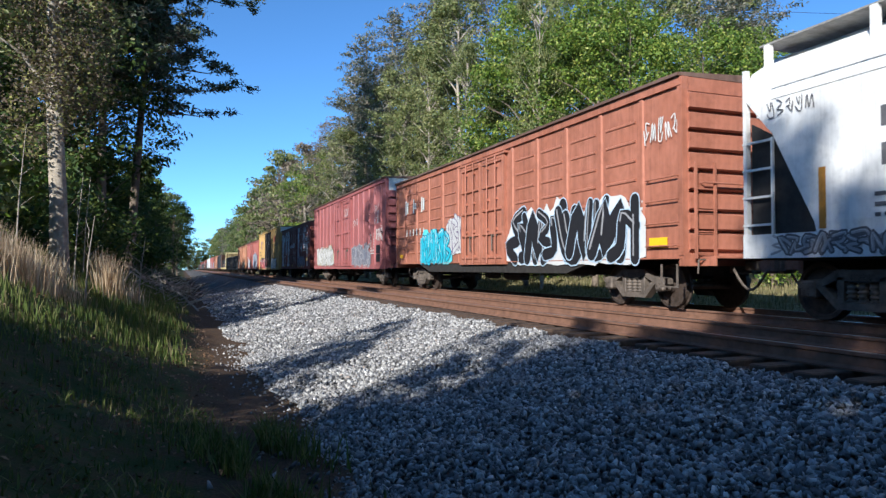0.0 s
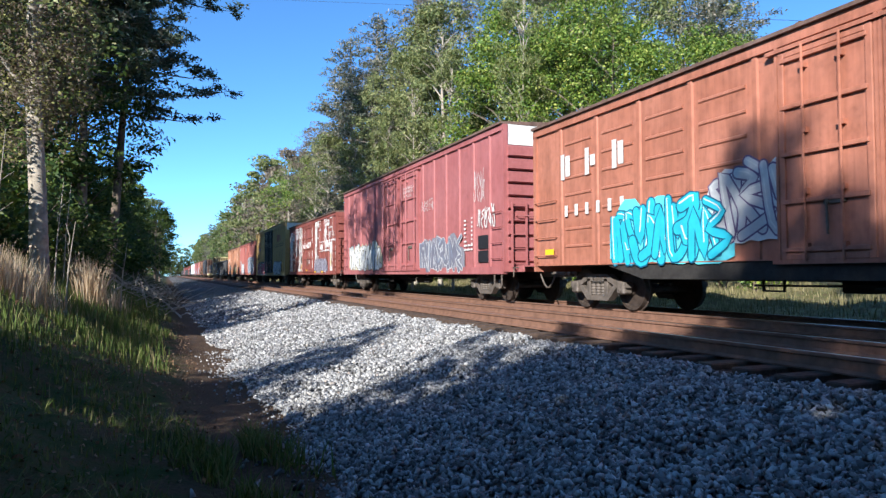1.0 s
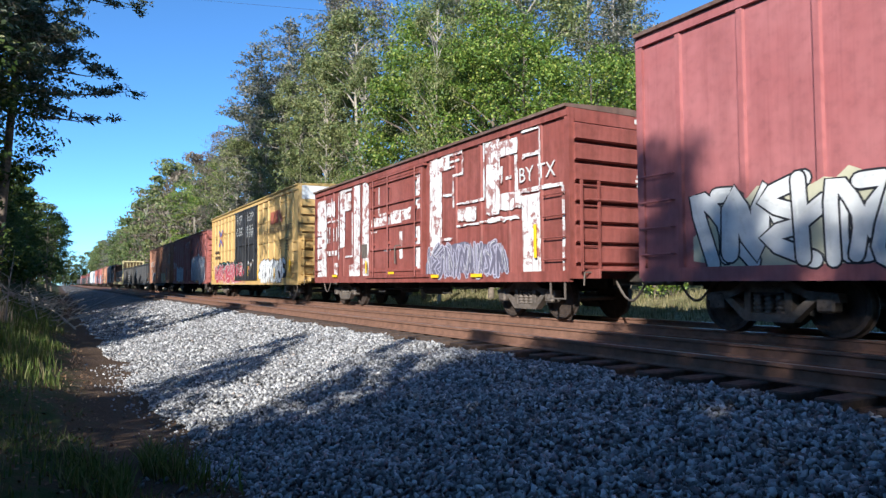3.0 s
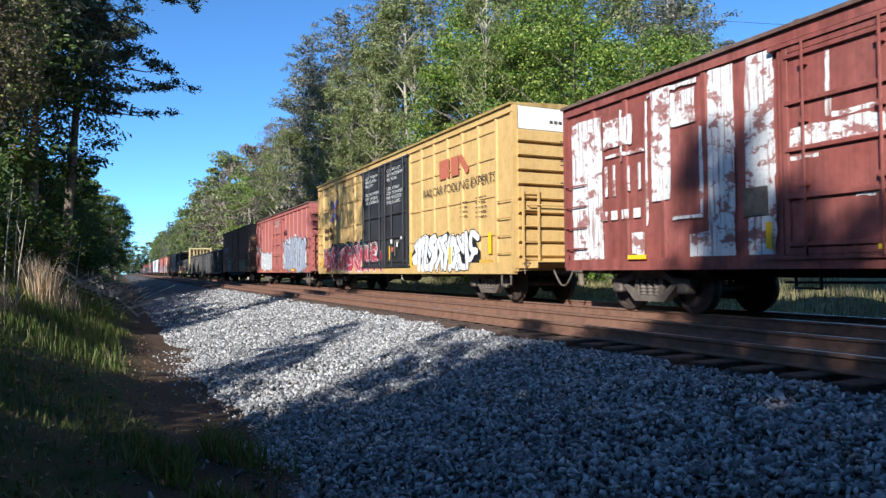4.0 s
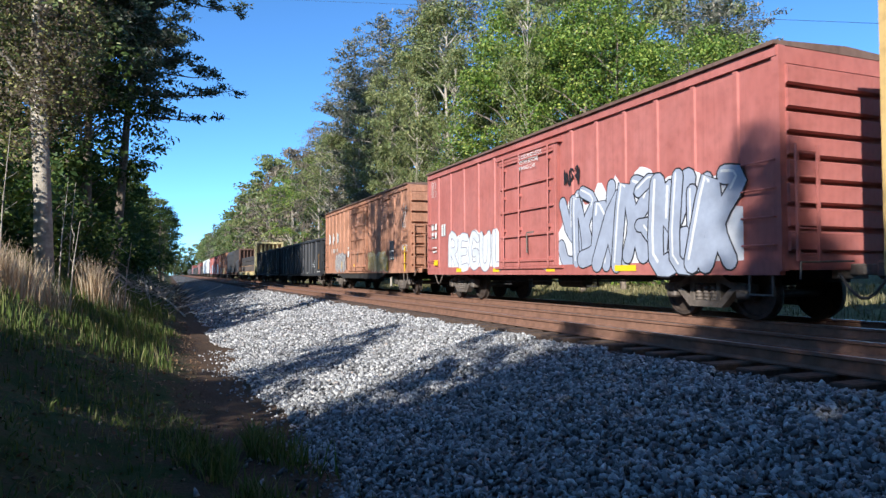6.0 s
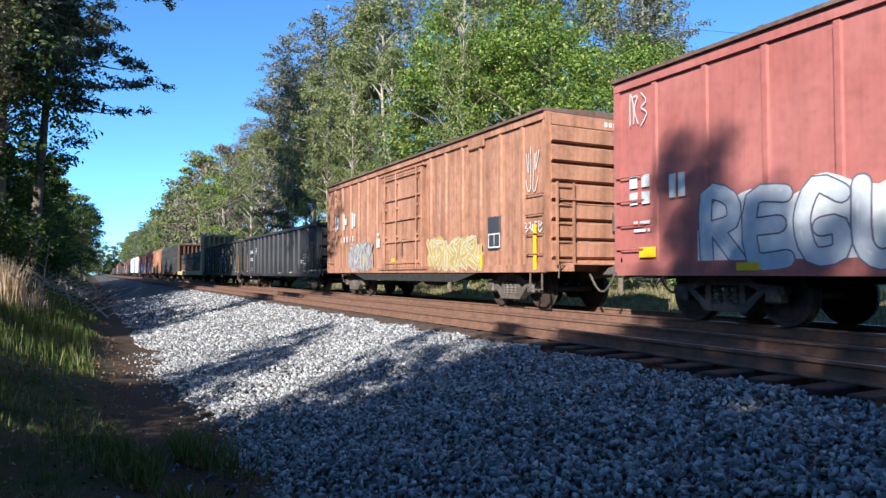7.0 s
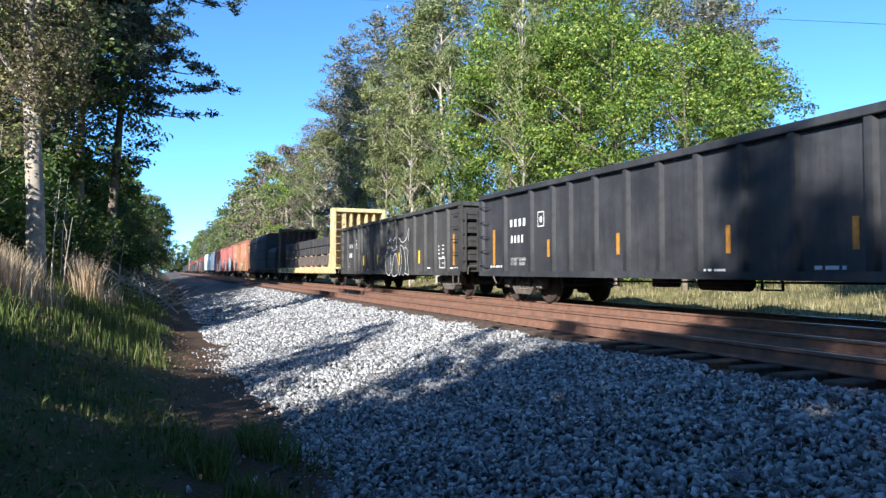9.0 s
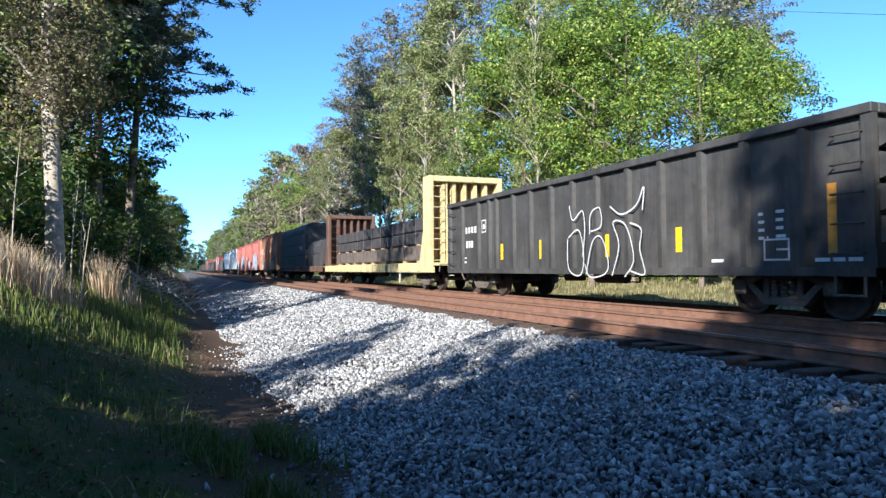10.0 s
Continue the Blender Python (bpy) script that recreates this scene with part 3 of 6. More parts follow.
def scrawl(car, y_left, width, z0, height, n, mat, seed, thick=0.022):
    """A quick one-line tag."""
    r = random.Random(seed)
    root = thing_part("graffiti_tag", car, "thin sprayed tag")
    for k in range(n):
        for st in abstract(r):
            bm = bmesh.new()
            pts = smooth_line([(y_left - width * (k + 0.1 + 0.8 * u) / n, z0 + height * v * r.uniform(0.85, 1.1)) for u, v in st], 4)
            ribbon(bm, pts, thick, -SIDE - 0.018)
            part("stroke", bm, mat, root)


def words(car, name, text, y_left, z, size, mat, label="", x=-SIDE - 0.014, spacing=1.0, face="side"):
    cu = bpy.data.curves.new(name, "FONT")
    cu.body, cu.size, cu.space_character, cu.resolution_u = text, size, spacing, 2
    tmp = bpy.data.objects.new(name, cu)
    scene.collection.objects.link(tmp)
    me = bpy.data.meshes.new_from_object(tmp.evaluated_get(bpy.context.evaluated_depsgraph_get()))
    bpy.data.objects.remove(tmp)
    me.materials.clear()
    me.materials.append(mat)
    ob = new(name, me)
    ob.parent = car
    if face == "side":
        ob.matrix_basis = Matrix(((0, 0, -1, x), (-1, 0, 0, y_left), (0, 1, 0, z), (0, 0, 0, 1)))
    else:
        ob.matrix_basis = Matrix(((1, 0, 0, y_left), (0, 0, -1, x), (0, 1, 0, z), (0, 0, 0, 1)))
    return tagged(ob, label)


def stencils(car, y_left, z_top, rows, mat, seed, step=0.14, h=0.055, x=-SIDE - 0.014):
    """Lines of small lettering too small to read."""
    r = random.Random(seed)
    rects = []
    for k, w in enumerate(rows):
        u = 0.0
        while u < w:
            d = min(r.uniform(0.08, 0.3), w - u)
            rects.append((y_left - u - d, y_left - u, z_top - k * step - h, z_top - k * step))
            u += d + 0.05
    bars(car, "stencil", rects, mat, "", x)


def marks(car, y_left, z0, h, w, gap, kinds, mat):
    """Large owner's letters as plain block shapes."""
    bars(car, "owner_mark", [q for k in range(len(kinds)) for q in ((y_left - k * (w + gap) - w * 0.28, y_left - k * (w + gap), z0, z0 + h), (y_left - k * (w + gap) - w * 0.7, y_left - k * (w + gap) - w * 0.36, z0 + h * (0.3 if k % 2 else 0.1), z0 + h * (0.7 if k % 2 else 0.9)))], mat, "plain white block shape")


def end_ribs(car, mat, L, z0, z1, n, depth=0.055, x=1.42):
    """Pressed corrugated end, both ends; each rib a part."""
    step = (z1 - z0) / n
    def make():
        bm = bmesh.new()
        h = step * 0.86
        prism(bm, [(0.0, -h / 2), (-depth, -h * 0.4), (-depth, h * 0.4), (0.0, h / 2)], "x", -x, x)
        return bm
    key = {}
    for k in range(n):
        z = z0 + (k + 0.5) * step
        shared(key, "end_rib", make, mat, car, pose(0, 0, z))
        shared(key, "end_rib", make, mat, car, pose(0, L, z, 0, 0, 180))


def brake_wheel(car, x, z, mat):
    bm = bmesh.new()
    for k in range(14):
        a, b = k * math.pi / 7, (k + 1) * math.pi / 7
        rod(bm, (x + 0.27 * math.cos(a), -0.3, z + 0.27 * math.sin(a)), (x + 0.27 * math.cos(b), -0.3, z + 0.27 * math.sin(b)), 0.018, 5)
    for k in range(5):
        a = k * 2 * math.pi / 5
        rod(bm, (x, -0.26, z), (x + 0.27 * math.cos(a), -0.3, z + 0.27 * math.sin(a)), 0.016, 5)
    rod(bm, (x, -0.32, z), (x, -0.05, z), 0.04, 8)
    box(bm, x - 0.16, x + 0.16, -0.2, -0.08, z - 0.35, z + 0.1, 0.02)
    rod(bm, (x - 0.05, -0.15, z - 0.3), (x - 0.05, -0.15, 1.0), 0.02, 5)
    part("brake_wheel", bm, mat, car)


def end_marks(car, rects, mat, label="", y=0.026):
    """Plain shapes painted on the near end: rows of (x0, x1, z0, z1)."""
    for x0, x1, z0, z1 in rects:
        bm = bmesh.new()
        bm.faces.new([bm.verts.new(p) for p in ((x0, y, z0), (x1, y, z0), (x1, y, z1), (x0, y, z1))])
        part("end_mark", bm, mat, car, label)


def crossover(car, mat):
    """Walkway and grab rail across the near end."""
    part("crossover_platform", boxes((-1.15, 1.15, -0.38, -0.02, 1.0, 1.04), (-1.15, -1.1, -0.38, -0.02, 0.86, 1.0), (1.1, 1.15, -0.38, -0.02, 0.86, 1.0), bev=0.005), mat, car)
    bm = bmesh.new()
    rod(bm, (-1.2, -0.16, 2.42), (1.2, -0.16, 2.42), 0.018)
    for x in (-1.2, 0, 1.2):
        rod(bm, (x, -0.16, 2.42), (x, -0.03, 2.42), 0.015)
    part("grab_rail", bm, mat, car)


def boxcar(L, top, paint, label, posts, doors, roof_mat, end_n=8, bottom=0.86, seams=(), stubs=(), post_d=0.036, door_mat=None, end_top=None, ladder=(0.1, 0.75), fish=0.0, sill_mat=None, end_ladder=True):
    car = thing("boxcar", label, "boxcar", group="freight train")
    part("body", boxes((-SIDE + 0.03, SIDE - 0.03, 0.12, L - 0.12, 1.0, top - 0.1)), paint, car)
    # roof: low gable with pressed panels
    bm = bmesh.new()
    prism(bm, [(-SIDE - 0.1, top - 0.09), (SIDE + 0.1, top - 0.09), (SIDE + 0.1, top - 0.03), (0.0, top + 0.06), (-SIDE - 0.1, top - 0.03)], "y", 0.02, L - 0.02)
    roof = part("roof", bm, roof_mat, car)
    rib = {}
    def ribm():
        b2 = bmesh.new()
        prism(b2, [(-SIDE - 0.04, top - 0.025), (0, top + 0.062), (SIDE + 0.04, top - 0.025), (SIDE + 0.04, top + 0.01), (0, top + 0.1), (-SIDE - 0.04, top + 0.01)], "y", -0.04, 0.04)
        return b2
    for k in range(int(L / 1.2)):
        shared(rib, "roof_rib", ribm, roof_mat, roof, pose(0, 0.6 + k * (L - 1.2) / (int(L / 1.2) - 1), 0))
    each("top_chord", ((-SIDE - 0.035, -SIDE + 0.03, 0.03, L - 0.03, top - 0.26, top - 0.1), (SIDE - 0.03, SIDE + 0.035, 0.03, L - 0.03, top - 0.26, top - 0.1)), sill_mat or paint, car)
    each("side_sill", ((-SIDE - 0.02, -SIDE + 0.1, 0.05, L - 0.05, bottom, 1.02), (SIDE - 0.1, SIDE + 0.02, 0.05, L - 0.05, bottom, 1.02)), sill_mat or paint, car)
    if fish:
        bm = bmesh.new()
        prism(bm, [(2.9, bottom + 0.02), (4.2, bottom - fish), (L - 4.2, bottom - fish), (L - 2.9, bottom + 0.02)], "x", -SIDE + 0.02, -SIDE + 0.1)
        part("fishbelly_sill", bm, M["under"], car)
    for y in (0.0, L - 0.14):
        part("corner_post", boxes((-SIDE - 0.02, -SIDE + 0.12, y, y + 0.14, bottom + 0.06, top - 0.1)), paint, car)
        part("corner_post", boxes((SIDE - 0.12, SIDE + 0.02, y, y + 0.14, bottom + 0.06, top - 0.1)), paint, car)
    key = {}
    def postm():
        b2 = bmesh.new()
        prism(b2, [(-SIDE + 0.035, -0.07), (-SIDE + 0.03 - post_d, -0.045), (-SIDE + 0.03 - post_d, 0.045), (-SIDE + 0.035, 0.07)], "z", 1.02, top - 0.26)
        return b2
    for y in posts:
        shared(key, "side_post", postm, paint, car, pose(0, y, 0))
    key2 = {}
    for y0, y1, z in seams:
        part("panel_rib", boxes((-SIDE - 0.005, -SIDE + 0.035, y0, y1, z - 0.03, z + 0.03)), paint, car)
    if stubs:
        ys, zs, wid = stubs
        def stubm():
            b2 = bmesh.new()
            prism(b2, [(-SIDE + 0.035, -0.05), (-SIDE + 0.002, -0.02), (-SIDE + 0.002, 0.02), (-SIDE + 0.035, 0.035)], "y", 0, wid)
            return b2
        for y in ys:
            for z in zs:
                shared(key2, "pressed_rib", stubm, paint, car, pose(0, y, z))
    for d0, d1, hi, dm in doors:
        dmat = dm or paint
        door = part("door", boxes((-SIDE - 0.03, -SIDE + 0.04, d0, d1, 1.0, hi), bev=0.008), dmat, car)
        n = 5
        for k in range(n):
            z = 1.15 + k * (hi - 1.3) / (n - 1)
            part("door_rib", boxes((-SIDE - 0.09, -SIDE - 0.028, d0 + 0.06, d1 - 0.06, z - 0.03, z + 0.035), bev=0.006), dmat, door)
        for f in ((0.1, 0.6, 0.9) if d1 - d0 > 1.55 else (0.3, 0.7)):
            y = d0 + f * (d1 - d0)
            bm = bmesh.new()
            rod(bm, (-SIDE - 0.1, y, 0.98), (-SIDE - 0.1, y, hi + 0.02), 0.022, 6)
            for z in (1.2, 2.0, 2.9, hi - 0.3):
                box(bm, -SIDE - 0.11, -SIDE - 0.03, y - 0.05, y + 0.05, z - 0.04, z + 0.04)
            part("lock_rod", bm, dmat, door)
        bm = bmesh.new()
        yc = d0 + 0.45 * (d1 - d0)
        box(bm, -SIDE - 0.07, -SIDE - 0.03, yc - 0.25, yc + 0.1, 1.78, 1.9, 0.01)
        rod(bm, (-SIDE - 0.1, yc, 1.35), (-SIDE - 0.1, yc + 0.02, 1.85), 0.02, 6)
        part("door_handle", bm, M["steel"], door)
        part("door_track", boxes((-SIDE - 0.07, -SIDE + 0.02, d0 - (d1 - d0) * 0.1, d1 + (d1 - d0) * 0.1, 0.94, 1.0)), dmat, car)
        for a0, a1, b0, b1 in ((d0, d0 + 0.1, 1.0, hi), (d1 - 0.1, d1, 1.0, hi), (d0 + 0.1, d1 - 0.1, 1.0, 1.1), (d0 + 0.1, d1 - 0.1, hi - 0.1, hi)):
            part("door_frame", boxes((-SIDE - 0.066, -SIDE - 0.029, a0, a1, b0, b1), bev=0.008), dmat, door)
        for y in (d0 - 0.07, d1 + 0.02):
            part("door_post", boxes((-SIDE - 0.055, -SIDE + 0.03, y, y + 0.05, 1.0, hi + 0.1)), dmat, car)
        part("door_rail", boxes((-SIDE - 0.1, -SIDE + 0.02, d0 - 0.2, d1 + 0.2, hi, hi + 0.06)), dmat, car)
    zt = top - 0.16
    each("end_wall", ((-SIDE + 0.04, SIDE - 0.04, 0.05, 0.14, bottom + 0.08, zt), (-SIDE + 0.04, SIDE - 0.04, L - 0.14, L - 0.05, bottom + 0.08, zt)), paint, car)
    for y0, y1 in ((0.03, 0.12), (L - 0.12, L - 0.03)):
        bm = bmesh.new()
        prism(bm, [(-SIDE, zt - (0.5 if end_top else 0.2)), (SIDE, zt - (0.5 if end_top else 0.2)), (SIDE, zt + 0.12), (0, zt + 0.2), (-SIDE, zt + 0.12)], "y", y0, y1)
        part("end_plate", bm, end_top or paint, car)
    end_ribs(car, paint, L, 1.12, zt - (0.5 if end_top else 0.2), end_n)
    rungs(car, paint, ladder[0], ladder[1], [1.25 + 0.44 * k for k in range(4)])
    rungs(car, paint, L - ladder[1], L - ladder[0], [1.25 + 0.44 * k for k in range(4)])
    if end_ladder:
        ld = shared({}, "end_ladder", ladder_mesh(5, 0.45, 0.4), paint, car, pose(-1.35, -0.12, 1.1, 0, 0, -90))
    each("end_sill", ((-SIDE, SIDE, -0.02, 0.14, 0.86, 1.1), (-SIDE, SIDE, L - 0.14, L + 0.02, 0.86, 1.1)), sill_mat or paint, car)
    part("stirrup_step", boxes((-SIDE, -SIDE + 0.03, 0.2, 0.23, 0.45, 0.9), (-SIDE, -SIDE + 0.03, 0.65, 0.68, 0.45, 0.9), (-SIDE, -SIDE + 0.03, 0.2, 0.68, 0.45, 0.48)), M["steel"], car)
    add_running_gear(car, L)
    return car


def spaced(a, b, n):
    return [a + (b - a) * k / (n - 1) for k in range(n)]


CARS = []
SPEED = 13.3
GREYROOF = paint_mat("roof_steel", (0.3, 0.29, 0.27), wear=0.8, rough=0.6)
RUSTROOF = paint_mat("roof_rust", (0.15, 0.09, 0.07), wear=0.8, rough=0.75)

# brick-red sixty-foot boxcar with pressed ribs
PK1 = paint_mat("brick_paint", (0.39, 0.145, 0.09), wear=0.55)
posts = spaced(1.25, 7.1, 5) + spaced(11.2, 17.0, 5)
k1 = boxcar(18.25, 4.53, PK1, "brick-red boxcar with pressed side ribs and graffiti", posts,
            [(7.55, 9.05, 4.16, None), (9.2, 10.7, 4.16, None)], RUSTROOF, 8, 1.0, stubs=([1.45 + 1.46 * k for k in range(4)] + [11.4 + 1.45 * k for k in range(4)], spaced(1.45, 3.85, 7), 1.05), fish=0.3, ladder=(0.12, 1.05))
graffiti(k1, 7.35, 6.2, 0.9, 1.6, 6, BLACKP, spray("ice_blue", (0.42, 0.55, 0.68)), spray("white", (0.6, 0.6, 0.585)), 11, 0.29, "black graffiti letters with a white outline", tint=spray("ash", (0.3, 0.3, 0.31)))
graffiti(k1, 15.0, 3.3, 0.98, 1.3, 5, spray("cyan", (0.03, 0.42, 0.55)), spray("deep_blue", (0.01, 0.09, 0.16)), spray("light_cyan", (0.12, 0.6, 0.68)), 5, 0.26, "turquoise graffiti letters on the side")
graffiti(k1, 12.3, 2.3, 1.3, 1.4, 3, spray("silver", (0.5, 0.5, 0.5)), spray("violet", (0.12, 0.08, 0.16)), spray("white", (0.6, 0.6, 0.585)), 9, 0.2, "white and grey graffiti beside the door")
scrawl(k1, 9.9, 1.9, 1.55, 0.8, 4, WHITE, 21, 0.06)
scrawl(k1, 1.15, 1.05, 3.3, 0.45, 5, WHITE, 3, 0.028)
marks(k1, 16.95, 3.02, 0.6, 0.55, 0.45, (0, 1, 2), WHITE)
bars(k1, "car_number", [(16.8 - 0.42 * k - 0.13, 16.8 - 0.42 * k, 2.14, 2.4) for k in range(6)], WHITE)
stencils(k1, 1.95, 2.2, [0.75, 0.75, 0.7, 0.6], WHITE, 4)
stencils(k1, 1.8, 1.75, [0.6, 0.6, 0.62, 0.55, 0.6], WHITE, 5, 0.1, 0.07)
bars(k1, "reflector", [(0.45, 1.0, 1.22, 1.42), (6.3, 6.6, 1.05, 1.13), (9.6, 10.1, 1.05, 1.13), (17.3, 17.7, 1.25, 1.4)], YELLOW, "yellow reflective strips")
end_marks(k1, [(0.2, 0.45, 3.75, 3.8), (0.2, 0.5, 3.3, 3.35), (0.2, 0.45, 3.2, 3.25), (0.2, 0.5, 2.75, 2.8)], WHITE, "", -0.06)
crossover(k1, PK1)
CARS.append((k1, 10.2))

# faded red high-cube boxcar with double doors and a white end cap
PR = paint_mat("faded_red_paint", (0.34, 0.108, 0.106), wear=0.3, chalk=0.3)
WCAP = paint_mat("white_cap_paint", (0.7, 0.7, 0.67), wear=0.3)
rcar = boxcar(18.3, 5.1, PR, "faded red high-cube boxcar with plug doors and graffiti", spaced(0.95, 6.5, 6) + spaced(11.6, 17.4, 6),
              [(6.95, 8.85, 4.7, None), (9.3, 11.15, 4.7, None)], RUSTROOF, 9, 0.8, post_d=0.045, end_top=WCAP)
graffiti(rcar, 17.1, 5.6, 0.95, 1.35, 6, spray("white", (0.6, 0.6, 0.585)), BLACKP, spray("cream", (0.5, 0.47, 0.33)), 31, 0.2, "white and black graffiti letters")
graffiti(rcar, 6.75, 4.0, 0.86, 1.25, 5, spray("lilac_grey", (0.15, 0.15, 0.19)), spray("silver", (0.5, 0.5, 0.5)), spray("mid_grey", (0.2, 0.19, 0.22)), 32, 0.22, "grey graffiti letters with pale outlines", tint=spray("haze_blue", (0.2, 0.26, 0.34)))
scrawl(rcar, 6.6, 1.2, 3.1, 0.35, 5, WHITE, 33)
scrawl(rcar, 8.5, 1.15, 3.05, 0.42, 4, WHITE, 34)
scrawl(rcar, 10.9, 1.3, 2.3, 0.45, 4, WHITE, 35)
scrawl(rcar, 2.0, 0.8, 3.0, 0.9, 4, WHITE, 36)
scrawl(rcar, 1.75, 1.2, 2.2, 0.6, 5, WHITE, 37, 0.045)
stencils(rcar, 2.75, 2.5, [0.15, 0.15, 0.15, 0.15, 0.15, 0.2, 0.72, 0.7], WHITE, 6, 0.13)
stencils(rcar, 2.2, 2.55, [0.18] * 7, WHITE, 7, 0.13)
for k, line in enumerate(("CLOSE AND LOCK", "DOORS BEFORE", "MOVING CAR")):
    words(rcar, "door_notice", line, 8.4, 4.08 - 0.15 * k, 0.15, WHITE, "white stencilled door notice", -SIDE - 0.094)
bars(rcar, "consolidated_stencil", [(0.95, 1.7, 1.15, 1.5), (0.95, 1.7, 1.55, 1.95)], BLACKP)
bars(rcar, "reflector", [(3.35, 4.1, 1.3, 1.42), (6.35, 6.45, 1.05, 1.55), (9.9, 10.4, 1.05, 1.12), (14.3, 14.8, 1.28, 1.36)], YELLOW, "yellow reflective strips")
CARS.append((rcar, 30.1))

brake_wheel(rcar, 0.6, 2.3, M["steel"])
end_marks(rcar, [(-0.6 + 0.22 * k, -0.46 + 0.22 * k, 4.6, 4.82) for k in range(4)], BLACKP, "plain black block shape")
end_marks(rcar, [(0.3 + 0.2 * k, 0.44 + 0.2 * k, 4.28, 4.34) for k in range(4)], WHITE, "", -0.06)
crossover(rcar, PR)

# dark red fifty-foot boxcar with patches of white paint
PP = paint_mat("oxide_paint", (0.255, 0.07, 0.055), wear=0.7)
pcar = boxcar(15.2, 4.35, PP, "dark red boxcar patched with peeling white paint", spaced(0.95, 5.6, 5) + spaced(10.3, 14.2, 5), [(6.15, 9.75, 4.0, None)], RUSTROOF, 7, 0.8, ladder=(0.12, 0.8))
PEEL = peel_mat("peeling_white", (0.68, 0.67, 0.65), (0.26, 0.085, 0.07))
patch = [(5.13, 5.76, 0.95, 4.07), (4.72, 5.15, 3.72, 4.05), (2.45, 3.0, 2.36, 4.07), (1.62, 2.46, 2.42, 2.78), (0.95, 1.57, 0.9, 2.66), (1.75, 2.5, 3.62, 3.98), (3.45, 4.3, 2.3, 2.62),
         (13.9, 14.9, 0.95, 3.9), (13.0, 13.85, 3.2, 3.75), (12.04, 12.5, 2.05, 4.05), (11.45, 12.0, 3.3, 3.9), (10.66, 11.18, 0.95, 4.05), (9.93, 10.42, 0.95, 4.05), (11.2, 11.62, 0.98, 1.4), (12.7, 13.05, 1.1, 1.5), (14.0, 14.6, 0.9, 1.2)]
ragged(pcar, "paint_patch", patch, PEEL, "peeling white paint patch", -SIDE - 0.010, 1)
streak = [(4.06, 5.1, 4.02, 4.08), (4.02, 4.09, 3.5, 4.05), (4.05, 4.55, 3.47, 3.53), (4.48, 4.55, 2.7, 3.5), (3.05, 3.11, 2.78, 4.07), (3.08, 4.35, 2.72, 2.78), (2.9, 4.35, 2.18, 2.23), (1.7, 2.9, 2.16, 2.28),
          (0.95, 1.57, 4.0, 4.07), (0.95, 1.57, 3.47, 3.55), (1.74, 1.83, 2.76, 3.6), (0.2, 1.75, 2.72, 2.8), (0.17, 0.23, 1.0, 2.73), (0.93, 0.98, 2.8, 4.0), (4.6, 5.05, 3.0, 3.08), (4.6, 5.1, 1.88, 1.95), (2.3, 2.42, 3.05, 3.4), (1.95, 2.2, 3.1, 3.16),
          (12.6, 12.65, 1.6, 3.9), (11.3, 11.36, 1.7, 3.2), (11.3, 12.0, 1.66, 1.72), (13.3, 13.36, 2.9, 3.9), (11.4, 12.6, 3.95, 4.03), (2.3, 5.1, 0.95, 1.0), (12.7, 13.8, 3.0, 3.06)]
ragged(pcar, "paint_streak", streak, PEEL, "thin streak of white paint", -SIDE - 0.013, 2)
ragged(pcar, "paint_streak", [(6.85, 9.0, 2.86, 2.93), (6.26, 6.64, 2.86, 3.95), (6.26, 6.58, 1.18, 2.36), (9.02, 9.09, 2.9, 3.9), (8.3, 9.65, 2.52, 2.8), (7.5, 8.2, 2.55, 2.84), (6.9, 7.4, 2.6, 2.86), (9.2, 9.65, 2.35, 2.42), (7.4, 7.6, 1.5, 2.3), (8.2, 8.7, 1.75, 1.83), (6.7, 9.3, 1.06, 1.1)], PEEL, "thin streak of white paint", -SIDE - 0.036, 3)
bars(pcar, "owner_logo", [(13.72, 13.82, 2.25, 2.85), (13.5, 13.58, 2.25, 2.85), (13.08, 13.16, 2.3, 2.8), (12.78, 12.86, 2.3, 2.8)], PEEL, "faded plain white logo block")
bars(pcar, "number_bar", [(13.75, 13.95, 1.78, 1.96), (13.45, 13.65, 1.78, 1.96), (13.13, 13.33, 1.78, 1.96), (12.8, 13.0, 1.78, 1.96)], PEEL, "faded white number bar")
graffiti(pcar, 5.95, 3.8, 0.86, 0.95, 9, spray("slate", (0.13, 0.12, 0.16)), spray("lavender", (0.4, 0.38, 0.46)), spray("slate", (0.13, 0.12, 0.16)), 41, 0.2, "slate grey graffiti with pale outlines")
words(pcar, "painted_words", "BY TX", 1.7, 2.95, 0.46, WHITE, "hand-painted white words")
part("placard_board", boxes((-SIDE - 0.03, -SIDE, 10.05, 10.5, 1.6, 2.05), bev=0.01), M["steel"], pcar)
bars(pcar, "reflector", [(1.0, 1.1, 1.3, 2.0), (5.2, 5.6, 0.92, 1.0), (3.1, 3.6, 0.92, 1.0), (7.9, 8.4, 1.05, 1.12), (9.95, 10.05, 1.1, 1.5), (12.6, 13.1, 1.0, 1.08)], YELLOW, "yellow reflective strips", x=-SIDE - 0.078)
stencils(pcar, 4.9, 3.9, [0.7, 0.5], WHITE, 44)
end_marks(pcar, [(0.25 + 0.13 * k, 0.34 + 0.13 * k, 4.1, 4.2) for k in range(7)], WHITE, "plain white block shape")
end_marks(pcar, [(0.2, 0.5, 2.95, 3.0), (0.16, 0.55, 2.85, 2.9), (0.2, 0.5, 2.75, 2.8), (0.5, 0.85, 1.9, 1.95), (0.5, 0.85, 1.8, 1.85)], WHITE, "", -0.06)
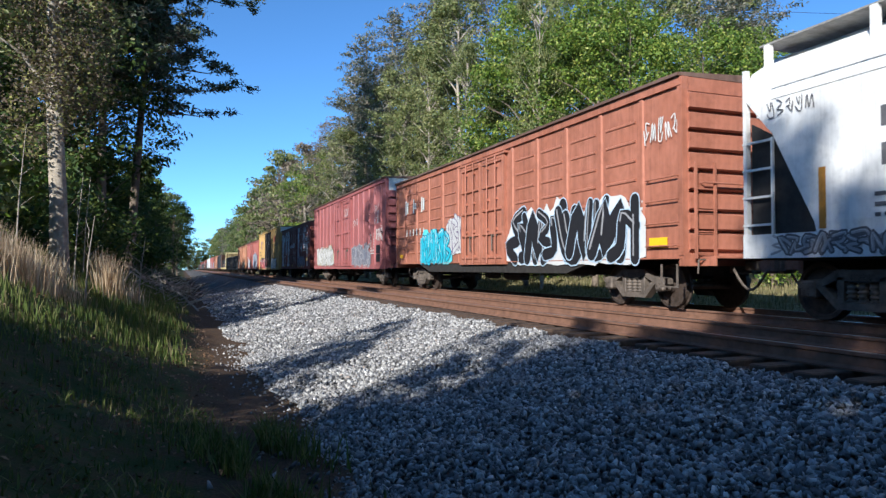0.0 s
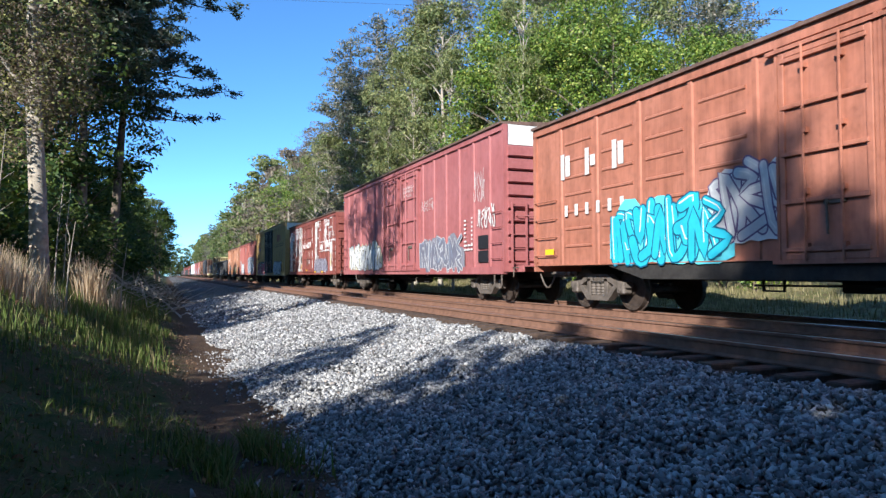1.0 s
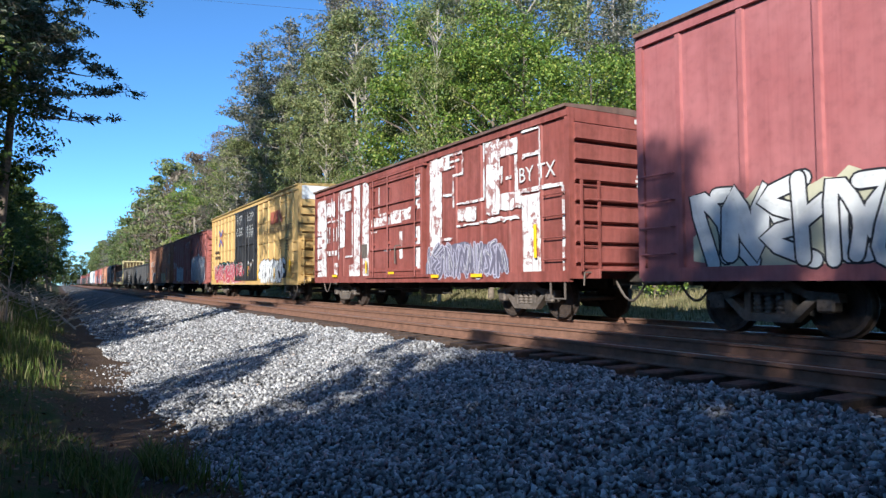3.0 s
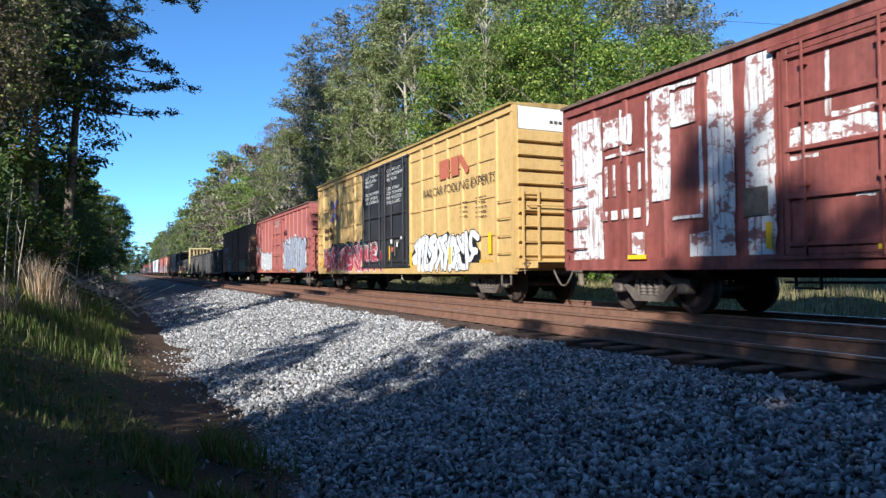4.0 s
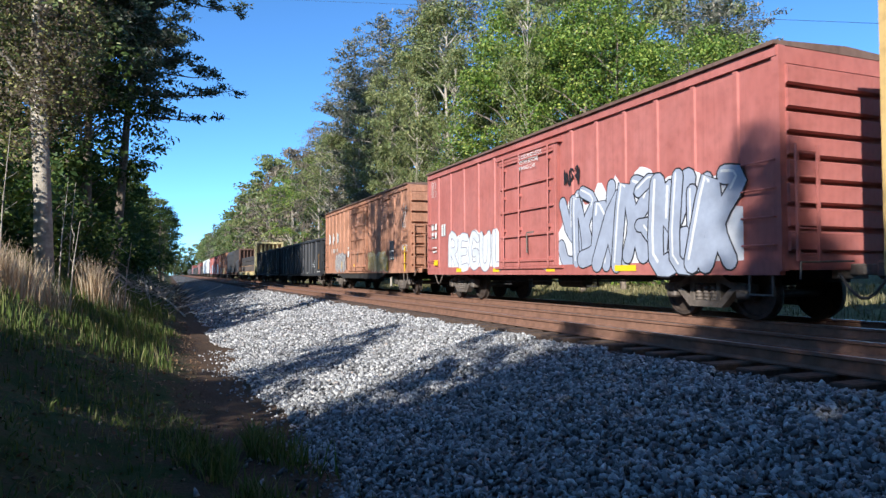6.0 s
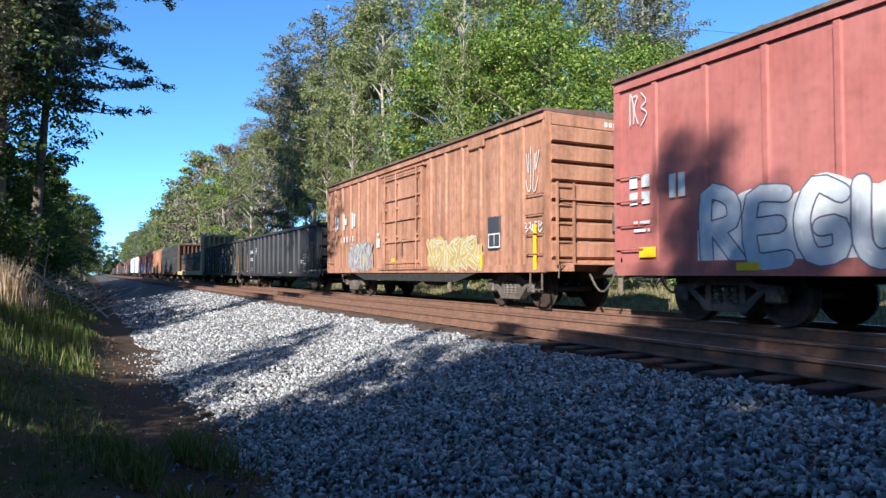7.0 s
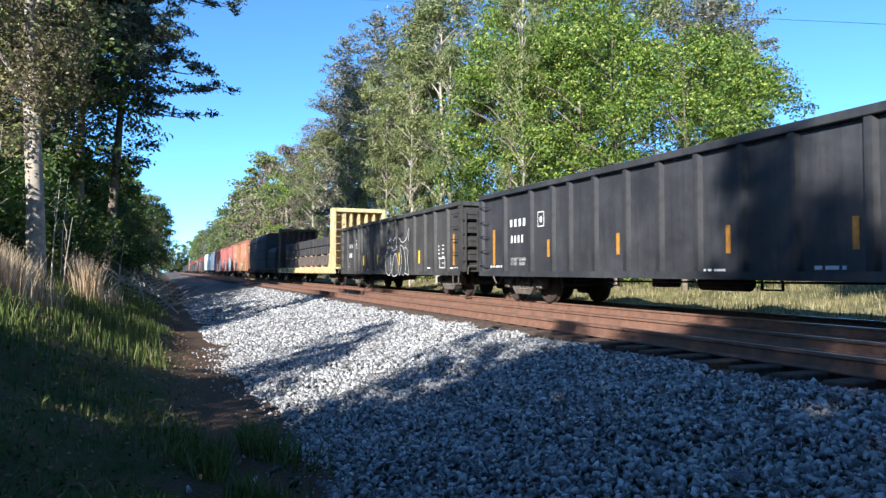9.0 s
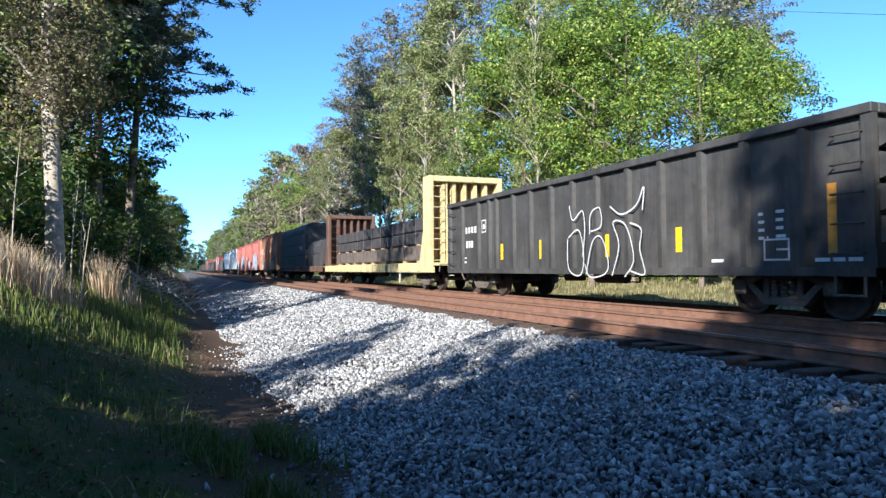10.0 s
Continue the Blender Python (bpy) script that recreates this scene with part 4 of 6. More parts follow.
crossover(pcar, PP)
CARS.append((pcar, 50.2))

# yellow high-cube boxcar with black plug doors
PT = paint_mat("yellow_paint", (0.56, 0.36, 0.135), rust=(0.3, 0.16, 0.06), wear=0.25, chalk=0.15)
PBD = paint_mat("black_door_paint", (0.022, 0.022, 0.025), rust=(0.08, 0.06, 0.05), wear=0.4, rough=0.45)
YROOF = paint_mat("yellow_roof_edge", (0.4, 0.27, 0.09), wear=0.8)
seams = [(a, a + 0.86, z) for a in [0.95 + 0.965 * k for k in range(6)] + [11.75 + 0.965 * k for k in range(6)] for z in (1.75, 2.75, 3.75, 4.45)]
tcar = boxcar(18.4, 5.0, PT, "yellow high-cube boxcar with black double plug doors", [0.9 + 0.965 * k for k in range(7)] + [11.7 + 0.965 * k for k in range(7)],
              [(6.85, 9.05, 4.66, PBD), (9.2, 11.45, 4.66, PBD)], YROOF, 9, 0.72, seams=seams, post_d=0.045, end_top=WCAP, ladder=(0.12, 0.78))
graffiti(tcar, 6.5, 4.7, 0.78, 1.15, 5, spray("bright_white", (0.68, 0.68, 0.665)), BLACKP, BLACKP, 51, 0.23, "bold white graffiti letters outlined in black", tint=spray("pale_grey", (0.5, 0.5, 0.52)))
graffiti(tcar, 17.3, 8.0, 0.78, 1.2, 8, spray("crimson", (0.42, 0.04, 0.07)), spray("bright_white", (0.68, 0.68, 0.665)), spray("dark_red", (0.33, 0.07, 0.07)), 52, 0.2, "crimson graffiti letters with white edges", tint=spray("teal", (0.05, 0.35, 0.3)))
graffiti(tcar, 16.6, 6.5, 1.35, 0.7, 5, BLACKP, BLACKP, None, 53, 0.3, "black graffiti shapes", tint=spray("teal", (0.05, 0.35, 0.3)))
RED = plain_mat("logo_red", (0.42, 0.12, 0.07), 0.6, 0, 0.2, 9, 0.05)
DK = plain_mat("dark_lettering", (0.075, 0.05, 0.035), 0.6, 0, 0.15, 9, 0.05)
BLUE = plain_mat("logo_blue", (0.03, 0.14, 0.42), 0.6, 0, 0.12, 9, 0.05)
lx = -SIDE - 0.02
bars(tcar, "owner_logo", [(3.62, 4.3, 3.55, 4.12), (3.0, 3.5, 3.55, 4.12)], RED, "plain red logo block", x=lx)
bm = bmesh.new()
ribbon(bm, [(2.85, 4.0), (2.5, 3.65)], 0.24, lx)
part("owner_logo", bm, RED, tcar)
words(tcar, "slogan", "RAILCAR POOLING EXPERTS", 5.55, 3.12, 0.37, DK, "dark slogan lettering", lx, 0.98)
bm = bmesh.new()
ribbon(bm, [(16.15, 3.95), (15.75, 3.65), (15.75, 3.45), (16.15, 3.15)], 0.12, lx)
ribbon(bm, [(15.0, 3.95), (15.4, 3.65), (15.4, 3.45), (15.0, 3.15)], 0.12, lx)
part("emblem", bm, RED, tcar, "red and blue crossed emblem")
bm = bmesh.new()
ribbon(bm, [(16.0, 4.0), (15.58, 3.65), (15.15, 4.0)], 0.14, lx - 0.002)
ribbon(bm, [(16.0, 3.1), (15.58, 3.45), (15.15, 3.1)], 0.14, lx - 0.002)
part("emblem", bm, BLUE, tcar)
words(tcar, "lettering", "next\nload", 17.15, 3.5, 0.24, DK, "", lx)
words(tcar, "lettering", "any\nroad", 14.6, 3.7, 0.24, DK, "", lx)
bars(tcar, "car_number", [(17.2 - 0.3 * k - 0.2, 17.2 - 0.3 * k, 2.62, 2.82) for k in range(4)] + [(17.2 - 0.26 * k - 0.18, 17.2 - 0.26 * k, 2.28, 2.48) for k in range(6)], DK, "", lx)
stencils(tcar, 2.95, 2.75, [0.45] * 4, DK, 54, 0.13, 0.03)
stencils(tcar, 2.0, 2.8, [0.6] * 5, DK, 55, 0.13, 0.03)
dx = -SIDE - 0.094
for y0, lines in ((11.0, ("CLOSE THIS DOOR", "BEFORE CLOSING", "MAIN DOOR", "", "CIERRE ESTA PUERTA", "ANTES DE CERRAR", "LA PUERTA PRINCIPAL")),
                  (8.65, ("CLOSE AND LOCK", "BOTH DOORS BEFORE", "MOVING CAR", "", "CIERRE Y PONGA", "EL SEGURO EN AMBAS", "PUERTAS ANTES DE", "MOVER EL CARRO"))):
    for k, line in enumerate(lines):
        if line:
            words(tcar, "door_notice", line, y0, 4.36 - 0.165 * k, 0.16, WHITE, "white stencilled door notice", dx)
bars(tcar, "door_placard", [(8.05, 8.22, 1.78, 1.93), (7.5, 7.65, 1.65, 1.82), (9.65, 9.8, 1.4, 1.6), (7.12, 7.28, 1.9, 2.0)], WHITE, "", dx - 0.026)
bars(tcar, "door_placard", [(7.95, 8.15, 1.5, 1.65)], RED, "", dx - 0.026)
bars(tcar, "reflector", [(11.62, 11.8, 1.0, 1.6), (6.45, 6.6, 0.95, 1.45), (8.5, 8.6, 1.2, 1.7), (3.5, 3.65, 1.0, 1.5), (1.1, 1.28, 1.25, 1.8), (14.4, 14.5, 1.0, 1.4), (17.5, 17.7, 1.0, 1.4)], YELLOW, "yellow reflective strips", x=-SIDE - 0.034)
bars(tcar, "builder_plate", [(1.1, 1.8, 0.95, 1.1)], plain_mat("plate_ochre", (0.55, 0.32, 0.05), 0.6, 0, 0.2), "", lx)
brake_wheel(tcar, 0.1, 2.25, M["steel"])
end_marks(tcar, [(-0.45 + 0.14 * k, -0.35 + 0.14 * k, 4.52, 4.6) for k in range(7)], DK, "plain dark block shape")
end_marks(tcar, [(-0.2, 0.2, z, z + 0.03) for z in (3.95, 4.05, 3.55, 3.45, 3.0, 2.9)], DK, "", -0.06)
crossover(tcar, PT)
CARS.append((tcar, 67.5))

# salmon-red fifty-foot boxcar
PM = paint_mat("salmon_paint", (0.38, 0.12, 0.1), wear=0.25, chalk=0.3)
mcar = boxcar(15.4, 4.45, PM, "salmon-red boxcar with silver graffiti along the side", spaced(0.9, 5.9, 6) + spaced(10.0, 14.4, 5), [(6.5, 9.5, 3.98, None)], RUSTROOF, 8, 0.78, post_d=0.034)
graffiti(mcar, 13.4, 4.1, 0.86, 1.3, 5, spray("silver_white", (0.55, 0.57, 0.6)), spray("slate", (0.13, 0.12, 0.16)), spray("bright_white", (0.68, 0.68, 0.665)), 61, 0.27, "white and silver graffiti letters", text="REGUL")
graffiti(mcar, 9.4, 2.8, 0.95, 1.2, 3, spray("silver", (0.5, 0.5, 0.5)), spray("bright_white", (0.68, 0.68, 0.665)), spray("white", (0.6, 0.6, 0.585)), 62, 0.2, "white and silver graffiti across the door")
graffiti(mcar, 6.4, 5.6, 0.82, 2.0, 5, spray("silver_blue", (0.3, 0.33, 0.4)), BLACKP, spray("pale_silver", (0.6, 0.6, 0.62)), 63, 0.27, "large silver graffiti letters with black outlines")
for k, line in enumerate(("CLOSE AND LOCK", "DOORS BEFORE", "MOVING CAR")):
    words(mcar, "door_notice", line, 8.35, 3.84 - 0.15 * k, 0.15, WHITE, "white stencilled door notice", -SIDE - 0.094)
scrawl(mcar, 6.2, 0.7, 2.9, 0.4, 3, BLACKP, 65, 0.05)
scrawl(mcar, 15.0, 0.5, 3.5, 0.6, 2, WHITE, 66)
bars(mcar, "car_number", [(15.0 - 0.3 * k - 0.2, 15.0 - 0.3 * k, z, z + 0.22) for k in range(2) for z in (2.35, 2.05)] + [(13.9 - 0.2 * k, 14.05 - 0.2 * k, 2.1, 2.5) for k in range(2)], WHITE)
stencils(mcar, 14.9, 1.75, [0.4, 0.4], WHITE, 67)
bars(mcar, "reflector", [(14.35, 14.75, 1.1, 1.28), (12.3, 12.7, 0.86, 0.98), (9.6, 10.0, 0.86, 0.96), (6.6, 7.0, 0.86, 0.94), (3.5, 4.2, 0.86, 0.98)], YELLOW, "yellow reflective strips", x=-SIDE - 0.034)
CARS.append((mcar, 87.5))

# faded orange-brown fifty-foot boxcar
PK2 = paint_mat("faded_brown_paint", (0.42, 0.2, 0.12), rust=(0.15, 0.05, 0.03), wear=0.88, chalk=0.3, rough=0.7)
k2 = boxcar(15.3, 4.44, PK2, "faded orange-brown boxcar with rust streaks and yellow graffiti", spaced(0.95, 5.7, 6) + spaced(9.9, 14.4, 6), [(6.15, 9.2, 4.02, None)], RUSTROOF, 7, 0.84, post_d=0.045, fish=0.25)
graffiti(k2, 5.8, 3.1, 0.88, 0.95, 5, spray("ochre", (0.42, 0.3, 0.11)), spray("cream", (0.5, 0.47, 0.33)), spray("ochre", (0.42, 0.3, 0.11)), 71, 0.2, "ochre graffiti letters")
graffiti(k2, 12.7, 2.5, 0.88, 1.1, 4, spray("dull_silver", (0.34, 0.32, 0.3)), spray("slate", (0.13, 0.12, 0.16)), spray("blush", (0.4, 0.27, 0.22)), 72, 0.2, "pale grey graffiti letters")
marks(k2, 14.3, 2.5, 0.6, 0.55, 0.42, (0, 1, 2), WHITE)
bars(k2, "car_number", [(13.6 - 0.33 * k - 0.12, 13.6 - 0.33 * k, 2.0, 2.22) for k in range(5)], WHITE)
scrawl(k2, 0.8, 0.55, 2.7, 0.9, 2, WHITE, 73)
scrawl(k2, 0.85, 0.7, 1.75, 0.22, 4, WHITE, 74)
part("side_board", boxes((-SIDE - 0.015, -SIDE, 1.85, 2.45, 1.4, 2.2)), spray("board_black", (0.045, 0.05, 0.06)), k2, "small dark notice board with a white outline")
bars(k2, "board_outline", [(1.88, 2.42, 1.44, 1.47), (1.88, 2.42, 1.76, 1.79), (1.88, 1.91, 1.47, 1.76), (2.39, 2.42, 1.47, 1.76), (2.13, 2.16, 1.47, 1.76)], WHITE, "", -SIDE - 0.019)
part("roof_hatch_stop", boxes((-SIDE - 0.05, -SIDE + 0.02, 2.6, 3.4, 4.0, 4.22), bev=0.02), PK2, k2)
bars(k2, "reflector", [(0.35, 0.48, 0.9, 1.9), (2.7, 2.8, 0.95, 1.3), (11.0, 11.1, 1.1, 1.5), (8.2, 8.5, 1.0, 1.3)], YELLOW, "yellow reflective strips", x=-SIDE - 0.034)
bars(k2, "paper_card", [(9.55, 9.85, 1.7, 2.0), (9.6, 9.8, 2.1, 2.2)], WHITE)
brake_wheel(k2, 0.35, 2.1, M["steel"])
end_marks(k2, [(0.1 + 0.13 * k, 0.19 + 0.13 * k, 4.16, 4.26) for k in range(7)], WHITE, "plain white block shape")
crossover(k2, PK2)
CARS.append((k2, 105.05))

# ---- gondolas ----
def gondola(L, top, paint, label, posts):
    car = thing("gondola", label, "gondola car", group="freight train")
    b = 0.72
    part("side_wall", boxes((-SIDE + 0.085, -SIDE + 0.115, 0.1, L - 0.1, b, top - 0.1)), paint, car)
    part("side_wall", boxes((SIDE - 0.09, SIDE - 0.06, 0.1, L - 0.1, b, top - 0.1)), paint, car)
    part("floor_plate", boxes((-SIDE + 0.09, SIDE - 0.09, 0.1, L - 0.1, 1.0, 1.08)), paint, car)
    part("end_wall", boxes((-SIDE + 0.06, SIDE - 0.06, 0.08, 0.13, 0.8, top - 0.1)), paint, car)
    part("end_wall", boxes((-SIDE + 0.06, SIDE - 0.06, L - 0.13, L - 0.08, 0.8, top - 0.1)), paint, car)
    each("top_chord", ((-SIDE - 0.03, -SIDE + 0.13, 0.0, L, top - 0.14, top), (SIDE - 0.13, SIDE + 0.03, 0.0, L, top - 0.14, top), (-SIDE + 0.13, SIDE - 0.13, 0.0, 0.16, top - 0.14, top), (-SIDE + 0.13, SIDE - 0.13, L - 0.16, L, top - 0.14, top)), paint, car, bev=0.012)
    each("side_sill", ((-SIDE - 0.004, -SIDE + 0.1, 0.0, L, b - 0.04, b + 0.1), (SIDE - 0.1, SIDE, 0.0, L, b - 0.04, b + 0.1)), paint, car)
    key = {}
    def postm():
        b2 = bmesh.new()
        prism(b2, [(-SIDE + 0.09, -0.1), (-SIDE, -0.06), (-SIDE, 0.06), (-SIDE + 0.09, 0.1)], "z", b + 0.1, top - 0.14)
        return b2
    for y in posts:
        shared(key, "side_post", postm, paint, car, pose(0, y, 0))
    end_ribs(car, paint, L, 1.1, top - 0.2, 4, 0.11)
    for y in (0.0, L - 0.12):
        part("corner_post", boxes((-SIDE - 0.002, -SIDE + 0.1, y, y + 0.12, b - 0.04, top - 0.14)), paint, car)
    rungs(car, paint, 0.15, 0.62, [1.0 + 0.42 * k for k in range(5)])
    rungs(car, paint, L - 0.62, L - 0.15, [1.0 + 0.42 * k for k in range(5)])
    shared({}, "end_ladder", ladder_mesh(5, 0.42, 0.42), paint, car, pose(-1.4, -0.14, 0.95, 0, 0, -90))
    each("end_sill", ((-SIDE, SIDE, -0.02, 0.1, 0.8, 1.08), (-SIDE, SIDE, L - 0.1, L + 0.02, 0.8, 1.08)), paint, car)
    part("stirrup_step", boxes((-SIDE, -SIDE + 0.03, 0.15, 0.18, 0.4, 0.75), (-SIDE, -SIDE + 0.03, 0.6, 0.63, 0.4, 0.75), (-SIDE, -SIDE + 0.03, 0.15, 0.63, 0.4, 0.43)), M["steel"], car)
    add_running_gear(car, L, 1.9)
    return car


PG1 = paint_mat("black_gondola_paint", (0.028, 0.029, 0.033), rust=(0.11, 0.085, 0.07), wear=0.45, rough=0.5, chalk=0.3)
PG2 = paint_mat("charcoal_gondola_paint", (0.042, 0.04, 0.038), rust=(0.13, 0.1, 0.08), wear=0.6, rough=0.6, chalk=0.35)
GX = -SIDE + 0.08
AMBER = plain_mat("amber_strip", (0.42, 0.19, 0.03), 0.5, 0, 0.25, 9, 0.02)
g1 = gondola(16.2, 3.05, PG1, "black steel gondola car with ribbed sides and amber strips", [0.12, 1.76, 3.25, 4.1, 5.3, 6.3, 7.3, 8.3, 9.3, 10.4, 11.4, 12.15, 13.2, 14.66, 16.08])
bars(g1, "reflector", [(9.57, 9.68, 1.17, 1.62), (6.58, 6.68, 1.12, 1.6), (4.3, 4.4, 1.12, 1.58)], AMBER, "worn amber reflective strips", GX)
bars(g1, "reflector", [(1.0, 1.12, 1.1, 2.06), (15.3, 15.45, 1.0, 2.0), (12.3, 12.46, 1.17, 1.6)], AMBER, "dull amber reflective strips", GX)
bars(g1, "owner_mark", [(14.4 - 0.24 * k - 0.13, 14.4 - 0.24 * k, 2.02, 2.22) for k in range(4)] + [(14.35 - 0.19 * k - 0.1, 14.35 - 0.19 * k, 1.58, 1.78) for k in range(4)], WHITE, "plain white block shapes", GX)
words(g1, "lettering", "LD LMT  216400\nLT WT    69600", 14.37, 1.1, 0.12, WHITE, "", GX)
SQ = [(12.6, 12.92, 1.94, 1.97), (12.6, 12.92, 2.3, 2.33), (12.6, 12.63, 1.94, 2.33), (12.89, 12.92, 1.94, 2.33), (12.7, 12.82, 2.05, 2.2)]
bars(g1, "capacity_mark", SQ, WHITE, "", GX)
bars(g1, "consolidated_stencil", [(1.95, 2.5, 0.92, 0.95), (1.95, 2.5, 1.25, 1.28), (1.95, 1.98, 0.92, 1.28), (2.47, 2.5, 0.92, 1.28), (1.98, 2.2, 1.1, 1.13), (2.2, 2.23, 0.95, 1.25)], WHITE, "", GX)
stencils(g1, 2.5, 1.7, [0.12, 0.12, 0.12, 0.2], WHITE, 81, 0.13, 0.05, x=GX)
stencils(g1, 2.15, 1.72, [0.16, 0.14, 0.14, 0.18], WHITE, 82, 0.13, 0.05, x=GX)
stencils(g1, 3.0, 1.45, [0.4, 0.3], WHITE, 83, 0.1, 0.05, x=GX)
stencils(g1, 1.6, 0.98, [1.4], WHITE, 84, x=GX)
stencils(g1, 5.0, 0.9, [0.5], WHITE, 85, x=GX)
stencils(g1, 7.4, 0.86, [0.7], WHITE, 86, x=GX)
stencils(g1, 15.6, 0.98, [0.9], WHITE, 87, x=GX)
CARS.append((g1, 121.8))
g2 = gondola(15.6, 3.05, PG2, "charcoal gondola car with white graffiti outlines", [0.12, 1.15, 2.3, 3.3, 4.4, 5.45, 6.6, 7.6, 8.6, 9.7, 10.7, 11.8, 12.3, 13.1, 14.4, 15.48])
bars(g2, "reflector", [(11.42, 11.58, 1.08, 1.54), (9.18, 9.28, 1.07, 1.56), (6.18, 6.32, 1.06, 1.56), (3.86, 4.03, 1.11, 1.58)], YELLOW, "yellow reflective strips", GX)
bars(g2, "reflector", [(0.63, 0.78, 1.0, 2.03)], AMBER, "dull amber reflective strips", GX)
bars(g2, "owner_mark", [(14.2 - 0.24 * k - 0.14, 14.2 - 0.24 * k, 1.97, 2.17) for k in range(4)] + [(14.15 - 0.2 * k - 0.14, 14.15 - 0.2 * k, 1.5, 1.72) for k in range(3)], WHITE, "plain white block shapes", GX)
bars(g2, "capacity_mark", SQ, WHITE, "", GX)
bars(g2, "consolidated_stencil", [(1.45, 1.95, 0.92, 0.95), (1.45, 1.95, 1.24, 1.27), (1.45, 1.48, 0.92, 1.27), (1.92, 1.95, 0.92, 1.27), (1.48, 1.7, 1.08, 1.11)], WHITE, "", GX)
stencils(g2, 2.05, 1.7, [0.12, 0.12, 0.12, 0.2], WHITE, 91, 0.13, 0.05, x=GX)
stencils(g2, 1.7, 1.72, [0.16, 0.14, 0.14, 0.18], WHITE, 92, 0.13, 0.05, x=GX)
stencils(g2, 3.1, 0.96, [0.3], WHITE, 93, x=GX)
stencils(g2, 14.5, 1.2, [0.4, 0.4], WHITE, 94, x=GX)
stencils(g2, 1.0, 0.95, [0.8], WHITE, 95, x=GX)
bm = bmesh.new()
for c in ([(7.75, 1.5), (7.7, 0.8), (7.2, 0.66), (7.05, 1.1), (7.25, 1.7), (7.7, 1.55)], [(7.65, 2.3), (7.5, 1.95), (7.1, 2.15), (7.0, 1.7), (7.1, 1.1)], [(6.95, 0.7), (6.7, 1.4), (6.35, 1.5), (6.1, 1.0), (6.2, 0.7), (6.8, 0.62), (7.0, 0.9)], [(6.8, 1.6), (6.75, 2.05), (6.4, 2.15), (6.35, 1.75), (6.75, 1.65)], [(6.0, 2.15), (5.6, 1.95), (5.1, 2.1), (4.85, 2.45), (4.9, 2.0)], [(5.95, 0.66), (5.7, 1.3), (5.9, 1.8), (5.45, 1.7), (5.2, 1.0), (5.5, 0.64)], [(5.3, 1.75), (4.95, 1.6), (5.0, 1.2), (4.85, 0.7), (5.3, 0.75)]):
    ribbon(bm, smooth_line(c, 6), 0.034, -SIDE - 0.01)
part("graffiti", bm, spray("silver", (0.5, 0.5, 0.5)), g2, "white outline graffiti")
CARS.append((g2, 139.4))

# ---- bulkhead flat cars with wrapped loads ----
PF = paint_mat("yellow_flatcar_paint", (0.56, 0.46, 0.24), rust=(0.25, 0.1, 0.04), wear=0.5)
PFB = paint_mat("brown_bulkhead_paint", (0.13, 0.07, 0.05), wear=0.7)
BOARD = plain_mat("bulkhead_boards", (0.4, 0.26, 0.16), 0.85, 0, 0.35, 4, 0.4)
WRAP = plain_mat("dark_wrapped_load", (0.05, 0.047, 0.048), 0.7, 0, 0.35, 2.5, 0.3)
TIMBER = plain_mat("stacked_timber", (0.11, 0.088, 0.075), 0.85, 0, 0.4, 3.0, 0.3)


def bulkhead(car, y, d, top, frame, board):
    b = part("bulkhead", boxes((-SIDE, -SIDE + 0.2, y, y + d, 0.9, top), (SIDE - 0.2, SIDE, y, y + d, 0.9, top), (-SIDE + 0.2, SIDE - 0.2, y, y + d, top - 0.22, top), bev=0.02), frame, car)
    for k in range(6):
        x = -SIDE + 0.2 + k * (2 * SIDE - 0.4) / 6
        part("board_panel", boxes((x + 0.02, x + (2 * SIDE - 0.4) / 6 - 0.02, y + d - 0.12, y + d - 0.05, 1.0, top - 0.22)), board, b)
    for k in range(5):
        x = -SIDE + 0.2 + (k + 1) * (2 * SIDE - 0.4) / 6
        part("stiffener", boxes((x - 0.06, x + 0.06, y + 0.15, y + d - 0.05, 0.95, top - 0.2)), frame, b)
    bm = bmesh.new()
    for k in range(8):
        rod(bm, (-SIDE + 0.2, y - 0.02, 1.15 + 0.4 * k), (-SIDE + 0.7, y - 0.02, 1.15 + 0.4 * k), 0.018)
    box(bm, -SIDE + 0.68, -SIDE + 0.73, y - 0.04, y, 1.0, top - 0.3)
    part("ladder", bm, frame, b)
    bm = bmesh.new()
    prism(bm, [(y + d, top * 0.55), (y + d + 0.5, 1.0), (y + d, 1.0)], "x", -SIDE + 0.02, -SIDE + 0.14)
    part("gusset", bm, frame, b)


def flatcar(L, frame, far_frame, label, walls=True):
    car = thing("bulkhead_flatcar", label, "flat car", group="freight train")
    part("deck", boxes((-SIDE + 0.02, SIDE - 0.02, 0.0, L, 0.95, 1.06)), frame, car)
    each("side_sill", ((-SIDE - 0.01, -SIDE + 0.12, 0.1, L - 0.1, 0.68, 1.04), (SIDE - 0.12, SIDE + 0.01, 0.1, L - 0.1, 0.68, 1.04)), frame, car, bev=0.015)
    key = {}
    for y in spaced(1.6, L - 1.6, 16):
        shared(key, "stake_pocket", lambda: boxes((-SIDE - 0.07, -SIDE - 0.01, -0.07, 0.07, 0.74, 1.03), bev=0.01), frame, car, pose(0, y, 0))
    if walls:
        bulkhead(car, 0.4, 0.7, 4.35, frame, BOARD)
        bulkhead(car, L - 1.1, 0.7, 4.25, far_frame, far_frame)
    add_running_gear(car, L, 2.0)
    return car


